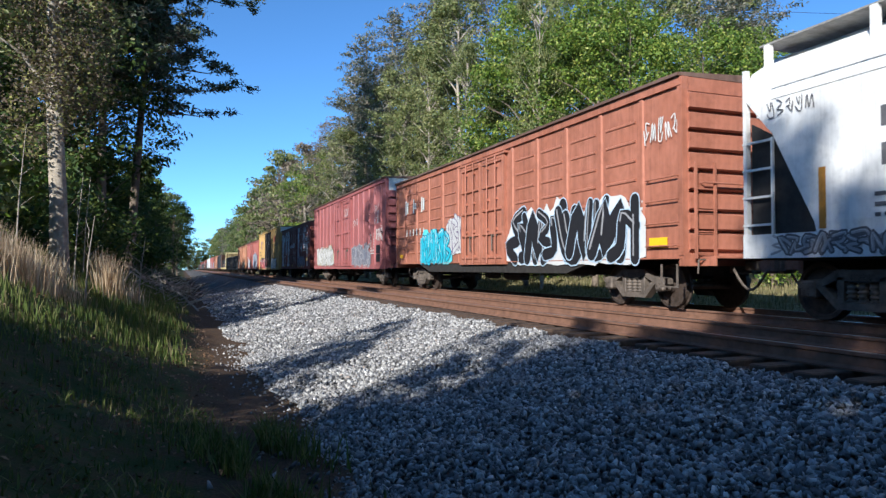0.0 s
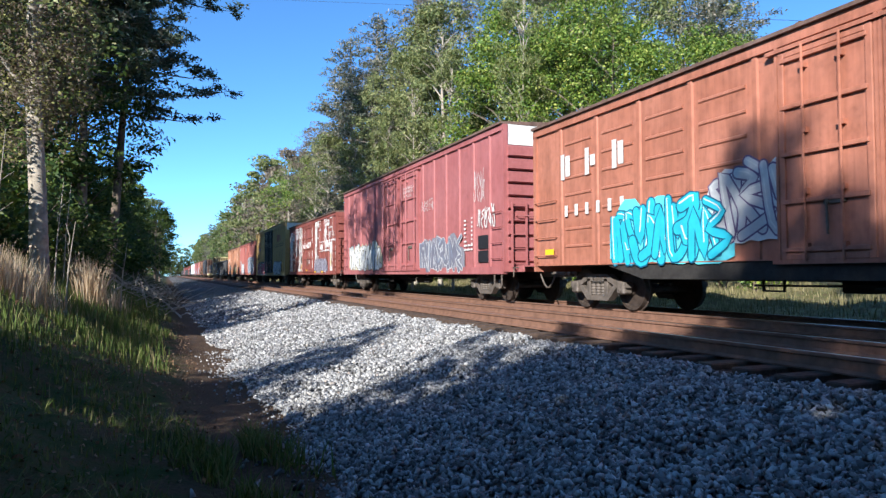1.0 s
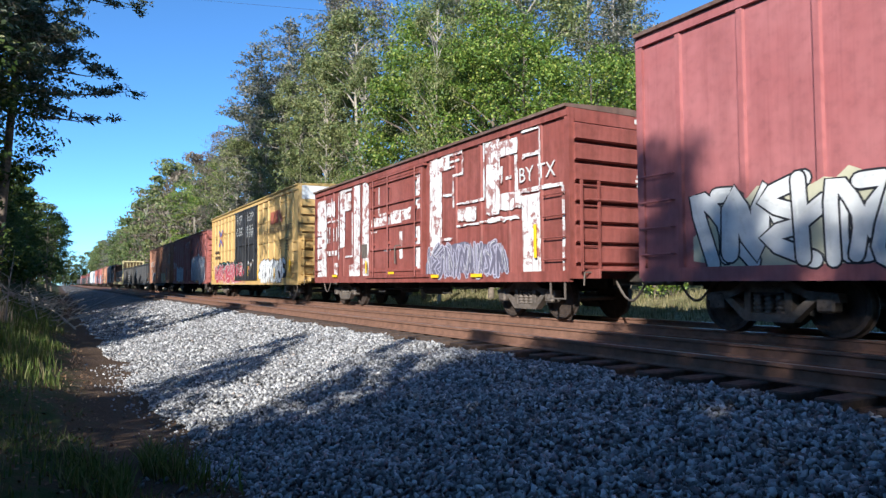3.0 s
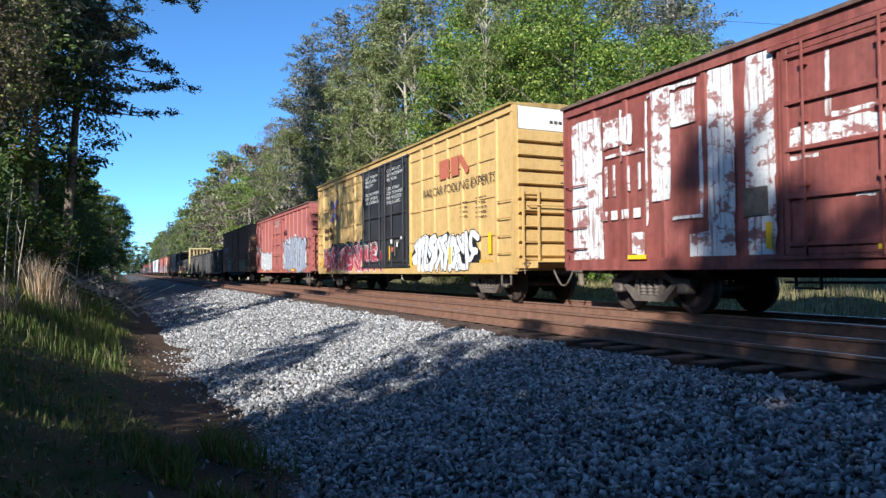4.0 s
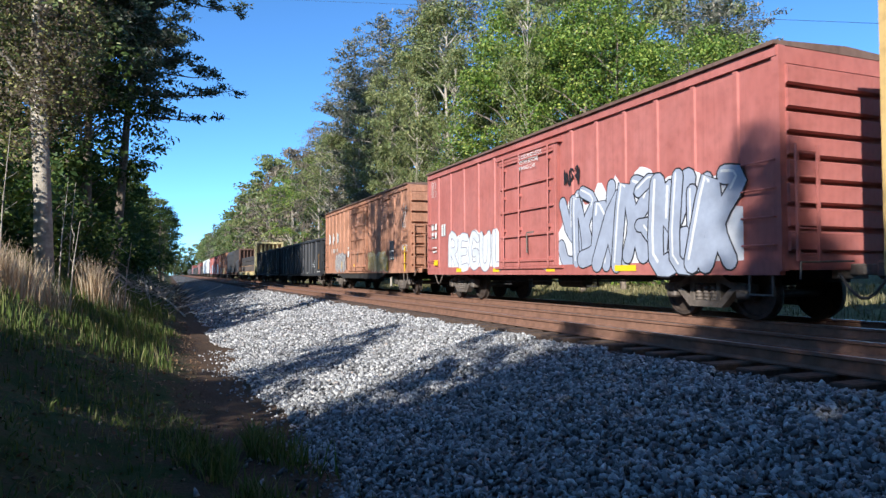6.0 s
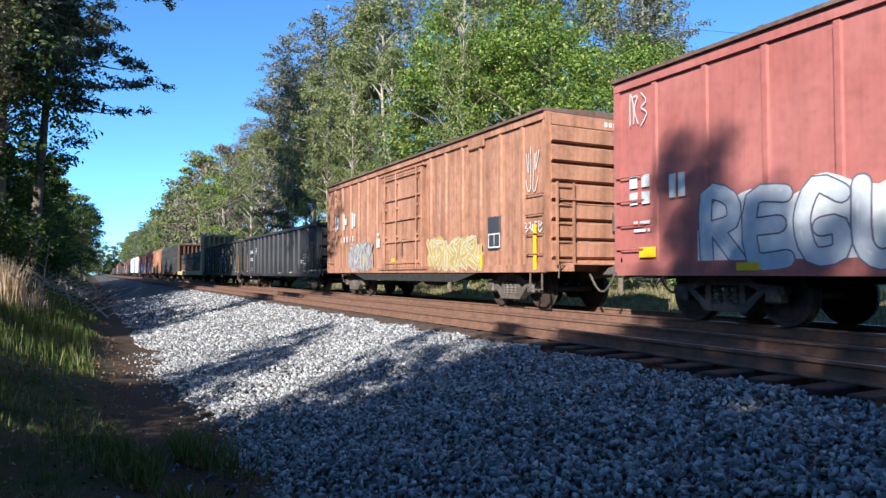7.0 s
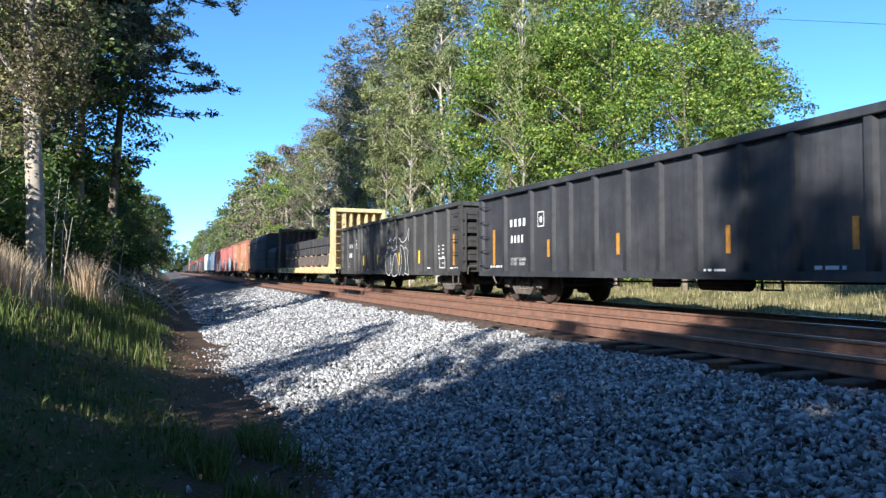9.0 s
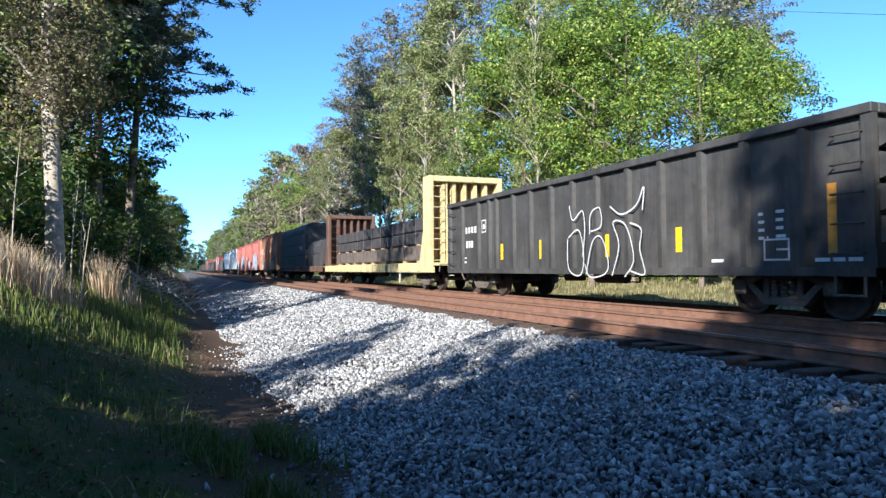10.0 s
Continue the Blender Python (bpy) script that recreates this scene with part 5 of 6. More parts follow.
def wrapped_load(L, tall, seed):
    """Bundles of boards on bearers, the upper ones under dark sheeting."""
    r = random.Random(seed)
    load = thing("wrapped_lumber_stack", "long lumber bundles under dark sheeting on a flat car", "lumber", group="flat car loads")
    y = 1.5
    ws = (5.0, 5.4, 5.2)
    for w in ws:
        for row, (z0, z1) in enumerate(((1.16, 1.75), (1.82, 2.3), (2.34, tall))):
            bm = boxes((-1.36 + r.uniform(0, 0.04), 1.36, y + r.uniform(0, 0.1), y + w - r.uniform(0.05, 0.2), z0, z1), bev=0.035)
            part("lumber_pack", bm, TIMBER if row == 0 else WRAP, load)
        for k in range(3):
            for z in (1.06, 1.75):
                part("bearer", boxes((-1.4, 1.4, y + 0.6 + k * 1.8, y + 0.72 + k * 1.8, z, z + 0.1 if z < 1.5 else z + 0.07)), BOARD, load)
            yy = y + 0.9 + k * 1.6
            part("strap", boxes((-1.375, -1.362, yy, yy + 0.05, 1.16, tall), (-1.37, 1.37, yy, yy + 0.05, tall, tall + 0.012)), M["steel"], load)
        y += w + 0.15
    return load


fl = flatcar(20.0, PF, PFB, "yellow bulkhead flat car with a timber-faced bulkhead")
CARS.append((fl, 156.5))
ld = wrapped_load(20.0, 2.85, 1)
CARS.append((ld, 156.5))
fl2 = flatcar(20.0, PFB, PFB, "dark brown flat car under a black sheeted load", False)
CARS.append((fl2, 177.6))


def sheeted_load():
    """A tall stack under one black tarpaulin, lower at its near end, tied down with straps."""
    load = thing("tarpaulin_load", "tall black tarpaulin-covered stack on a flat car", "load", group="flat car loads")
    for name, y0, y1, w, top in (("low_cover", 1.2, 6.1, 1.36, 2.9), ("tall_cover", 6.2, 18.8, 1.5, 4.35)):
        bm = bmesh.new()
        prism(bm, [(-w, 1.06), (-w - 0.02, top * 0.55), (-w, top - 0.45), (-w + 0.12, top - 0.15), (-w + 0.4, top), (w - 0.4, top), (w - 0.12, top - 0.15), (w, top - 0.45), (w + 0.02, top * 0.55), (w, 1.06)], "y", y0, y1)
        bmesh.ops.bevel(bm, geom=[e for e in bm.edges if abs(e.verts[0].co.y - e.verts[1].co.y) < 0.01], offset=0.12, segments=2, affect="EDGES")
        stack = part(name, bm, WRAP, load)
        for z in (1.9, 2.75, 3.6):
            if z < top - 0.5:
                part("tie_strap", boxes((-w - 0.035, -w - 0.004, y0 + 0.15, y1 - 0.15, z, z + 0.06)), M["under"], stack)
    return load


CARS.append((sheeted_load(), 177.6))

# ---- white covered hopper at the head of the view ----
PH = paint_mat("hopper_white_paint", (0.74, 0.74, 0.73), rust=(0.3, 0.22, 0.16), wear=0.3, rough=0.5)
LH = 15.5
hop = thing("covered_hopper", "white covered hopper car with black stencils and rooftop walkway", "hopper car", group="freight train")
bm = bmesh.new()
sec = [(-1.42, 1.05), (-SIDE, 1.5), (-SIDE, 2.5), (-SIDE, 2.95), (-SIDE, 3.6), (-1.38, 4.05), (-0.9, 4.35), (0.9, 4.35), (1.38, 4.05), (SIDE, 3.6), (SIDE, 2.95), (SIDE, 2.5), (SIDE, 1.5), (1.42, 1.05)]
rings = []
for y0, ins in ((0.0, 1), (LH, -1)):
    ring = []
    for x, z in sec:
        off = 1.35 if z < 2.0 else 1.2 if z < 2.7 else 0.6 if z < 3.0 else 0.05
        ring.append(bm.verts.new((x, y0 + ins * off, z)))
    rings.append(ring)
nv = len(sec)
for i in range(nv):
    bm.faces.new((rings[0][i], rings[0][(i + 1) % nv], rings[1][(i + 1) % nv], rings[1][i]))
bm.faces.new(rings[0])
bm.faces.new(rings[1])
bmesh.ops.recalc_face_normals(bm, faces=bm.faces[:])
part("body", bm, PH, hop)
each("side_sill", ((-SIDE - 0.02, -SIDE + 0.08, 0, LH, 0.98, 1.36), (SIDE - 0.08, SIDE + 0.02, 0, LH, 0.98, 1.36)), PH, hop)
part("underframe", boxes((-1.45, 1.45, 0.05, LH - 0.05, 0.95, 1.06)), M["under"], hop)
for y in (0.0, LH - 0.07):
    for s in (-1, 1):
        each("corner_post", ((*sorted((s * SIDE, s * (SIDE - 0.09))), y, y + 0.07, 0.98, 4.1)), PH, hop)
    part("ladder", boxes(*[(-SIDE - 0.02, -SIDE + 0.02, min(max(y - 0.55, 0), LH - 0.62), min(max(y - 0.55, 0), LH - 0.62) + 0.62, z, z + 0.035) for z in (1.5, 1.95, 2.4, 2.85)], (-SIDE - 0.02, -SIDE + 0.02, LH - 0.62 if y else 0.58, LH - 0.58 if y else 0.62, 1.36, 2.9)), PH, hop)
bm = boxes((-SIDE + 0.12, -0.55, 0.25, LH - 0.25, 4.44, 4.47))
walk_part = part("running_board", bm, GREYROOF, hop, "galvanised rooftop walkway")
for k in range(9):
    part("walkway_bracket", boxes((-SIDE + 0.1, -SIDE + 0.2, 0.4 + k * 1.83, 0.5 + k * 1.83, 3.7, 4.44)), PH, walk_part)
part("side_seam", boxes((-SIDE - 0.012, -SIDE, 0.6, LH - 0.6, 3.5, 3.53), (-SIDE - 0.012, -SIDE, 0.6, LH - 0.6, 3.68, 3.7)), PH, hop)
# added dark plate that stands in for the shade inside the end opening
bm = bmesh.new()
prism(bm, [(LH - 0.1, 1.06), (LH - 0.1, 3.2), (LH - 0.6, 2.9), (LH - 1.2, 2.5), (LH - 1.35, 1.06)], "x", -1.44, -1.4)
part("end_shade_plate", bm, M["under"], hop)
HB = plain_mat("faded_black_stencil", (0.1, 0.1, 0.11), 0.7, 0, 0.3)
bars(hop, "owner_mark", [(13.1 - 0.32 * k - 0.18, 13.1 - 0.32 * k, 2.72, 3.0) for k in range(4)] + [(13.1 - 0.26 * k - 0.17, 13.1 - 0.26 * k, 2.2, 2.5) for k in range(6)], HB, "plain grey block shapes", -SIDE - 0.006)
stencils(hop, 13.2, 1.85, [0.8, 0.7, 0.8], HB, 96)
graffiti(hop, 15.2, 4.5, 1.02, 0.34, 12, spray("ash", (0.3, 0.3, 0.31)), HB, None, 97, 0.14, "grey graffiti along the sill")
scrawl(hop, 15.0, 0.9, 3.2, 0.25, 5, HB, 98, 0.02)
bars(hop, "reflector", [(LH - 1.55, LH - 1.43, 1.4, 2.3)], AMBER, "", -SIDE - 0.006)
add_running_gear(hop, LH, 1.75)
CARS.append((hop, -6.75))

# ---- the rest of the train, far down the line ----
for src, s in ((k2, 199.3), (mcar, 216.4), (mcar, 233.5), (hop, 250.6), (hop, 267.8), (g1, 285.0), (pcar, 302.8), (g2, 319.6), (g1, 336.8), (g1, 354.6), (pcar, 372.4), (g1, 389.2), (g2, 407.0), (g1, 424.2), (g1, 442.0)):
    CARS.append((copy_thing(src, pose(10.23, s, 0)), s))


# ---- what moves ----
def motions():
    for car, s in CARS:
        walk(car, [(k, pose(10.23, s - SPEED * k, 0)) for k in range(11)])
    for w, y in WHEELS:
        walk(w, [(k / 30, pose(0, y, WHEEL_R, math.degrees(SPEED * k / 30 / WHEEL_R))) for k in range(301)])

# ---- loose stone on the ballast slope ----
def stone_shapes(n):
    """Broken stone: the hulls of a few random corners."""
    out = []
    while len(out) < n:
        bm = bmesh.new()
        for _ in range(9):
            d = rng.normal(size=3)
            d /= np.linalg.norm(d)
            bm.verts.new(d * rng.uniform(0.75, 1.15) * np.array([1.25, 0.95, 0.65]))
        bmesh.ops.convex_hull(bm, input=bm.verts[:])
        if len(bm.verts) == 9 and len(bm.faces) == 14:
            bm.verts.index_update()
            out.append((np.array([v.co[:] for v in bm.verts]), np.array([[v.index for v in f.verts] for f in bm.faces])))
        bm.free()
    return out


def rotations(n):
    q = rng.normal(size=(n, 4))
    q /= np.linalg.norm(q, axis=1, keepdims=True)
    w, x, y, z = q.T
    return np.stack([np.stack([1 - 2 * (y * y + z * z), 2 * (x * y - z * w), 2 * (x * z + y * w)], -1),
                     np.stack([2 * (x * y + z * w), 1 - 2 * (x * x + z * z), 2 * (y * z - x * w)], -1),
                     np.stack([2 * (x * z - y * w), 2 * (y * z + x * w), 1 - 2 * (x * x + y * y)], -1)], 1)


def scatter_stones(name, px, py, pz, size, label):
    shapes = stone_shapes(14)
    corners, tris = np.stack([a for a, _ in shapes]), np.stack([b for _, b in shapes])
    n = len(px)
    pick = rng.integers(0, len(shapes), n)
    v = corners[pick]
    v = np.einsum("nij,nkj->nki", rotations(n), v) * size[:, None, None]
    v += np.stack([px, py, pz], -1)[:, None, :]
    f = (tris[pick] + (np.arange(n) * v.shape[1])[:, None, None]).reshape(-1, 3)
    tagged(new(name, fast_mesh(name, v.reshape(-1, 3), f, M["stone"])), label, "gravel", kind="stuff")


def lay_ballast():
    xs, ys, ss = [], [], []
    for y0, y1, dens, lo, hi in ((1.0, 8, 800, 0.018, 0.039), (8, 14, 620, 0.02, 0.036), (14, 24, 340, 0.025, 0.041), (24, 45, 85, 0.04, 0.062)):
        n = int((y1 - y0) * 4.7 * dens)
        y = rng.uniform(y0, y1, n)
        t = toe(y) - 0.12
        xs.append(t + (5.8 - t) * rng.uniform(0, 1, n))
        ys.append(y)
        ss.append(rng.uniform(lo, hi, n) * rng.choice([0.8, 1.0, 1.25], n))
    x, y, s = map(np.concatenate, (xs, ys, ss))
    keep = x < 5.62 + 0.12 * np.sin(y * 3.1) + 0.06 * np.sin(y * 9.7)
    x, y, s = x[keep], y[keep], s[keep]
    scatter_stones("ballast_stones", x, y, ballast_z(x, y) + s * 0.25, s, "loose crushed grey granite stones on the slope")
    n = 700
    y = rng.uniform(2, 16, n)
    x = toe(y) - np.abs(rng.normal(0, 0.28, n))
    s = rng.uniform(0.012, 0.035, n)
    s[:45], y[:45] = rng.uniform(0.035, 0.075, 45), rng.uniform(2.8, 6.5, 45)
    x[:45] = toe(y[:45]) - np.abs(rng.normal(0.1, 0.55, 45))
    scatter_stones("strayed_stones", x, y, ground_z(x, y) + s * 0.2, s, "stray stones on the dirt beside the ballast")


lay_ballast()


# ---- leaves, grass and trees ----
def leaf_quads(c, size, aspect=0.55, up=0.35, out=None):
    """A small pointed leaf or spray at each centre: one quad, its face turned up or outwards from its clump."""
    n = len(c)
    d = rng.normal(size=(n, 3))
    d[:, 2] *= 0.6
    nn = rng.normal(size=(n, 3)) * (1.0 if out is None else 0.5) + np.array([0, 0, up])
    if out is not None:
        nn += out
        nn /= np.linalg.norm(nn, axis=1, keepdims=True)
        d -= nn * np.sum(d * nn, axis=1, keepdims=True)
    d /= np.linalg.norm(d, axis=1, keepdims=True)
    s = np.cross(d, nn)
    s /= np.linalg.norm(s, axis=1, keepdims=True) + 1e-9
    sz = (size * rng.uniform(0.6, 1.35, n))[:, None]
    droop = np.array([0, 0, -0.15]) * sz
    v = np.stack([c - d * sz * 0.5, c + s * sz * aspect * 0.5, c + d * sz * 0.5 + droop, c - s * sz * aspect * 0.5], 1)
    return v.reshape(-1, 3), np.arange(4 * n).reshape(-1, 4)


def tube(bm, pts, r0, r1, seg=6):
    rings = []
    for i, p in enumerate(pts):
        p = Vector(p)
        d = Vector(pts[min(i + 1, len(pts) - 1)]) - Vector(pts[max(i - 1, 0)])
        q = d.to_track_quat("Z", "Y")
        r = r0 + (r1 - r0) * i / (len(pts) - 1)
        rings.append([bm.verts.new(p + q @ Vector((r * math.cos(2 * math.pi * k / seg), r * math.sin(2 * math.pi * k / seg), 0))) for k in range(seg)])
    for a, b in zip(rings, rings[1:]):
        for k in range(seg):
            bm.faces.new((a[k], a[(k + 1) % seg], b[(k + 1) % seg], b[k]))


def mesh_of(bm, name, mat):
    me = bpy.data.meshes.new(name)
    bm.normal_update()
    bm.to_mesh(me)
    bm.free()
    me.materials.append(mat)
    me.shade_smooth()
    return me


def broadleaf(H, base, R, clumps, per, size, leaf, bark, lean=0.0, seed=0, spread=0.85, girth=None):
    """Trunk with limbs, and a crown of many small leaves in uneven clumps with gaps."""
    r = np.random.default_rng(seed)
    bm = bmesh.new()
    g = girth or H * 0.011
    trunk = [(lean * (k / 8) ** 1.3 * H * 0.1 + 0.12 * math.sin(k * 1.1 + seed), 0.1 * math.sin(k * 0.8 + seed * 2), H * 0.93 * k / 8 - 0.3) for k in range(9)]
    tube(bm, trunk, g, g * 0.2, 8)
    cs, rad = [], []
    lobes = r.uniform(0.7, 1.15, 7)
    for _ in range(clumps):
        u = r.uniform(0, 1) ** 0.85
        a = r.uniform(0, 2 * math.pi)
        prof = math.sin(math.pi * min(1, 0.12 + 0.86 * u)) ** 0.7
        rr = R * prof * lobes[int(a / (2 * math.pi) * 7) % 7] * r.uniform(0.35, 1.0) ** 0.5
        z = base + (H - base) * u
        k = min(8, max(0, z / (H * 0.93) * 8))
        tx, ty = np.interp(k, range(9), [p[0] for p in trunk]), np.interp(k, range(9), [p[1] for p in trunk])
        p = np.array([tx + rr * math.cos(a), ty + rr * math.sin(a), z + r.uniform(-0.4, 0.4)])
        cs.append(p)
        rad.append(r.uniform(0.5, 1.15) * R * 0.25)
    for p in cs[:: max(1, clumps // 26)]:
        z0 = max(base * 0.75, p[2] - 0.55 * math.hypot(p[0], p[1]) - 0.6)
        k = min(8, z0 / (H * 0.93) * 8)
        s = (np.interp(k, range(9), [q[0] for q in trunk]), np.interp(k, range(9), [q[1] for q in trunk]), z0)
        m = tuple((np.array(s) + p) / 2 + np.array([0, 0, 0.25]))
        tube(bm, [s, m, tuple(p)], g * 0.32, g * 0.06, 5)
    tm = mesh_of(bm, "trunk", bark)
    pts, outs = [], []
    for p, q in zip(cs, rad):
        d = r.normal(size=(per, 3))
        d[:, 2] = np.abs(d[:, 2]) * np.where(r.uniform(0, 1, per) < 0.72, 1, -1)
        d /= np.linalg.norm(d, axis=1, keepdims=True)
        shell = np.where(r.uniform(0, 1, (per, 1)) < 0.8, r.uniform(0.72, 1.05, (per, 1)), r.uniform(0.2, 1.35, (per, 1)))
        lumpy = 1 + 0.22 * np.sin(5 * d[:, :1] + p[0] * 3) * np.sin(5 * d[:, 1:2] + p[1] * 3)
        pts.append(p + d * q * shell * lumpy * np.array([1.12, 1.12, 0.62]))
        outs.append(d)
    v, f = leaf_quads(np.concatenate(pts), size, out=np.concatenate(outs))
    return tm, fast_mesh("crown", v, f, leaf)


def pine(H, bare, R, per, size, leaf, bark, lean=0.0, seed=0, whorl=0.75, girth=None):
    """Tall pine: bare lower trunk, whorls of long limbs with tufts of needles towards their ends."""
    r = np.random.default_rng(seed)
    bm = bmesh.new()
    g = girth or H * 0.0095
    trunk = [(lean * H * 0.1 * (k / 9), 0.08 * math.sin(k + seed), H * k / 9 - 0.3) for k in range(10)]
    tube(bm, trunk, g, g * 0.12, 8)
    pts = []
    z = bare
    while z < H - 0.4:
        u = (z - bare) / (H - bare)
        ln = R * (0.55 + 0.6 * u) * (1 - u) ** 0.6 * 1.25 + 0.35
        for k in range(r.integers(2, 5)):
            a = r.uniform(0, 2 * math.pi)
            L = ln * r.uniform(0.45, 1.15)
            x0 = np.interp(z / H * 9, range(10), [p[0] for p in trunk])
            rise = r.uniform(-0.12, 0.35)
            line = [np.array([x0 + L * t * math.cos(a), L * t * math.sin(a), z + L * (rise * t - 0.22 * t * (1 - t)) + 0.1 * math.sin(5 * t + a)]) for t in (0, 0.35, 0.7, 1.0)]
            tube(bm, [tuple(p) for p in line], 0.012 + 0.012 * L, 0.008, 4)
            for t in np.linspace(0.3, 1.0, max(2, int(L * 1.7))):
                c = line[0] + (line[3] - line[0]) * t
                side = r.normal(size=3) * np.array([0.4, 0.4, 0.12]) * (0.3 + 0.12 * L)
                c = c + side
                d = r.normal(size=(per, 3))
                d /= np.linalg.norm(d, axis=1, keepdims=True)
                pts.append(c + d * r.uniform(0.1, 0.55, (per, 1)) * np.array([1.3, 1.3, 0.55]))
        z += whorl * r.uniform(0.6, 1.3)
    tm = mesh_of(bm, "trunk", bark)
    v, f = leaf_quads(np.concatenate(pts), size, 0.32, 0.5)
    return tm, fast_mesh("crown", v, f, leaf)


def bush(R, H, n, size, leaf, seed):
    r = np.random.default_rng(seed)
    bm = bmesh.new()
    for k in range(6):
        a = r.uniform(0, 6.28)
        tube(bm, [(0.1 * math.cos(a), 0.1 * math.sin(a), -0.1), (0.4 * R * math.cos(a), 0.4 * R * math.sin(a), H * 0.45), (0.7 * R * math.cos(a + 0.3), 0.7 * R * math.sin(a + 0.3), H * 0.85)], 0.03, 0.008, 5)
    cs = [np.array([R * r.uniform(0, 0.9) * math.cos(a), R * r.uniform(0, 0.9) * math.sin(a), H * r.uniform(0.15, 0.95)]) for a in r.uniform(0, 6.28, 24)]
    pts = []
    for c in cs:
        d = r.normal(size=(n // 24, 3))
        d /= np.linalg.norm(d, axis=1, keepdims=True)
        pts.append(c + d * r.uniform(0.2, 1, (n // 24, 1)) * R * 0.36)
    pts = np.concatenate(pts)
    pts[:, 2] = np.abs(pts[:, 2])
    v, f = leaf_quads(pts, size)
    return mesh_of(bm, "stem", M["bark"]), fast_mesh("foliage", v, f, leaf)


def plant(kind, meshes, x, y, turn, scale, label, category, group, z=None):
    ob = thing(kind, label, category, group=group)
    zz = float(ground_z(x, y)) if z is None else z
    ob.matrix_basis = pose(x, y, zz, 0, 0, turn) @ Matrix.Diagonal((scale[0], scale[0], scale[1], 1))
    for me in meshes:
        c = new(me.name.split(".")[0], me)
        c.parent = ob
    return ob


BL, PBK = M["bark"], M["palebark"]
KINDS = {
    "green_a": broadleaf(15, 3.0, 4.2, 84, 250, 0.155, M["leaf"], BL, 0.2, 1),
    "green_b": broadleaf(16, 2.5, 4.6, 86, 255, 0.16, M["leaf"], BL, -0.2, 2),
    "green_c": broadleaf(13, 1.5, 4.0, 80, 245, 0.155, M["leaf"], BL, 0.1, 3),
    "pale_a": broadleaf(20, 6.0, 4.2, 95, 165, 0.19, M["leafpale"], PBK, 0.1, 4),
    "pale_b": broadleaf(22, 7.0, 4.0, 95, 165, 0.19, M["leafpale"], PBK, -0.1, 5),
    "bare": broadleaf(20, 6.0, 4.0, 110, 130, 0.17, M["twig"], PBK, 0.1, 6),
    "pine_a": pine(24, 7.0, 4.3, 40, 0.29, M["needlegrey"], PBK, 0.1, 7, 0.6),
    "pine_b": pine(22, 5.0, 4.2, 40, 0.29, M["needlegrey"], BL, -0.1, 8, 0.6),
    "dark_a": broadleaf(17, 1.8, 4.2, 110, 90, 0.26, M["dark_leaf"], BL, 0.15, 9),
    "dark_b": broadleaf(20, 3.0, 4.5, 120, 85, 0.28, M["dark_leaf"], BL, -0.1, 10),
    # high crown for unseen trees that only block sky light
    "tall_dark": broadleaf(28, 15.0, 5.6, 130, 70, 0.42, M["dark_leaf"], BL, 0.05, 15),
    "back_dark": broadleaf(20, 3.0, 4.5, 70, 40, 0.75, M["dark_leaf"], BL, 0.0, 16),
    "far_green": broadleaf(17, 2.5, 4.8, 75, 40, 0.54, M["hazeleaf"], BL, 0, 11),
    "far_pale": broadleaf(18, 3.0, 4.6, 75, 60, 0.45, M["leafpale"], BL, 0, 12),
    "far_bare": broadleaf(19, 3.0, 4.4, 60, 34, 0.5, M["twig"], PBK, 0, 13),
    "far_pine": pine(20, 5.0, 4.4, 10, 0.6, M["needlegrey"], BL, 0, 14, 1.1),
}
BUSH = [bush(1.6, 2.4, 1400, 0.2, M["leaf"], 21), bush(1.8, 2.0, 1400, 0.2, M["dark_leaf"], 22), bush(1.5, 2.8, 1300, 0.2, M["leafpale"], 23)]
TEXT = {"green": "broadleaf tree in fresh spring green at the forest edge", "pale": "tall broadleaf tree with sparse pale new leaves", "bare": "greyish tree still almost bare of leaves",
        "pine": "tall pine with grey-green needles and a bare lower trunk", "back": "filler broadleaf tree added along the line, leaf colour darkened for shade", "tall": "tall unseen broadleaf tree with a high crown, added to block sky light", "dark": "broadleaf tree on the trackside bank, shade put into its leaf colour", "far": "distant tree of the forest along the line"}


def grow(key, x, y, h, turn=None, group="forest along the far side", wide=1.0):
    me = KINDS[key]
    top = {"green_a": 15, "green_b": 16, "green_c": 13, "pale_a": 20, "pale_b": 22, "bare": 20, "pine_a": 24, "pine_b": 22, "dark_a": 17, "dark_b": 20, "tall_dark": 28, "back_dark": 20, "far_green": 17, "far_pale": 18, "far_bare": 19, "far_pine": 20}[key]
    k = h / top
    name = "pine_tree" if "pine" in key else "tree"
    return plant(name, me, x, y, float(rng.uniform(0, 360)) if turn is None else turn, (k ** 0.7 * wide, k), TEXT[key.split("_")[0]], "pine tree" if "pine" in key else "tree", group)


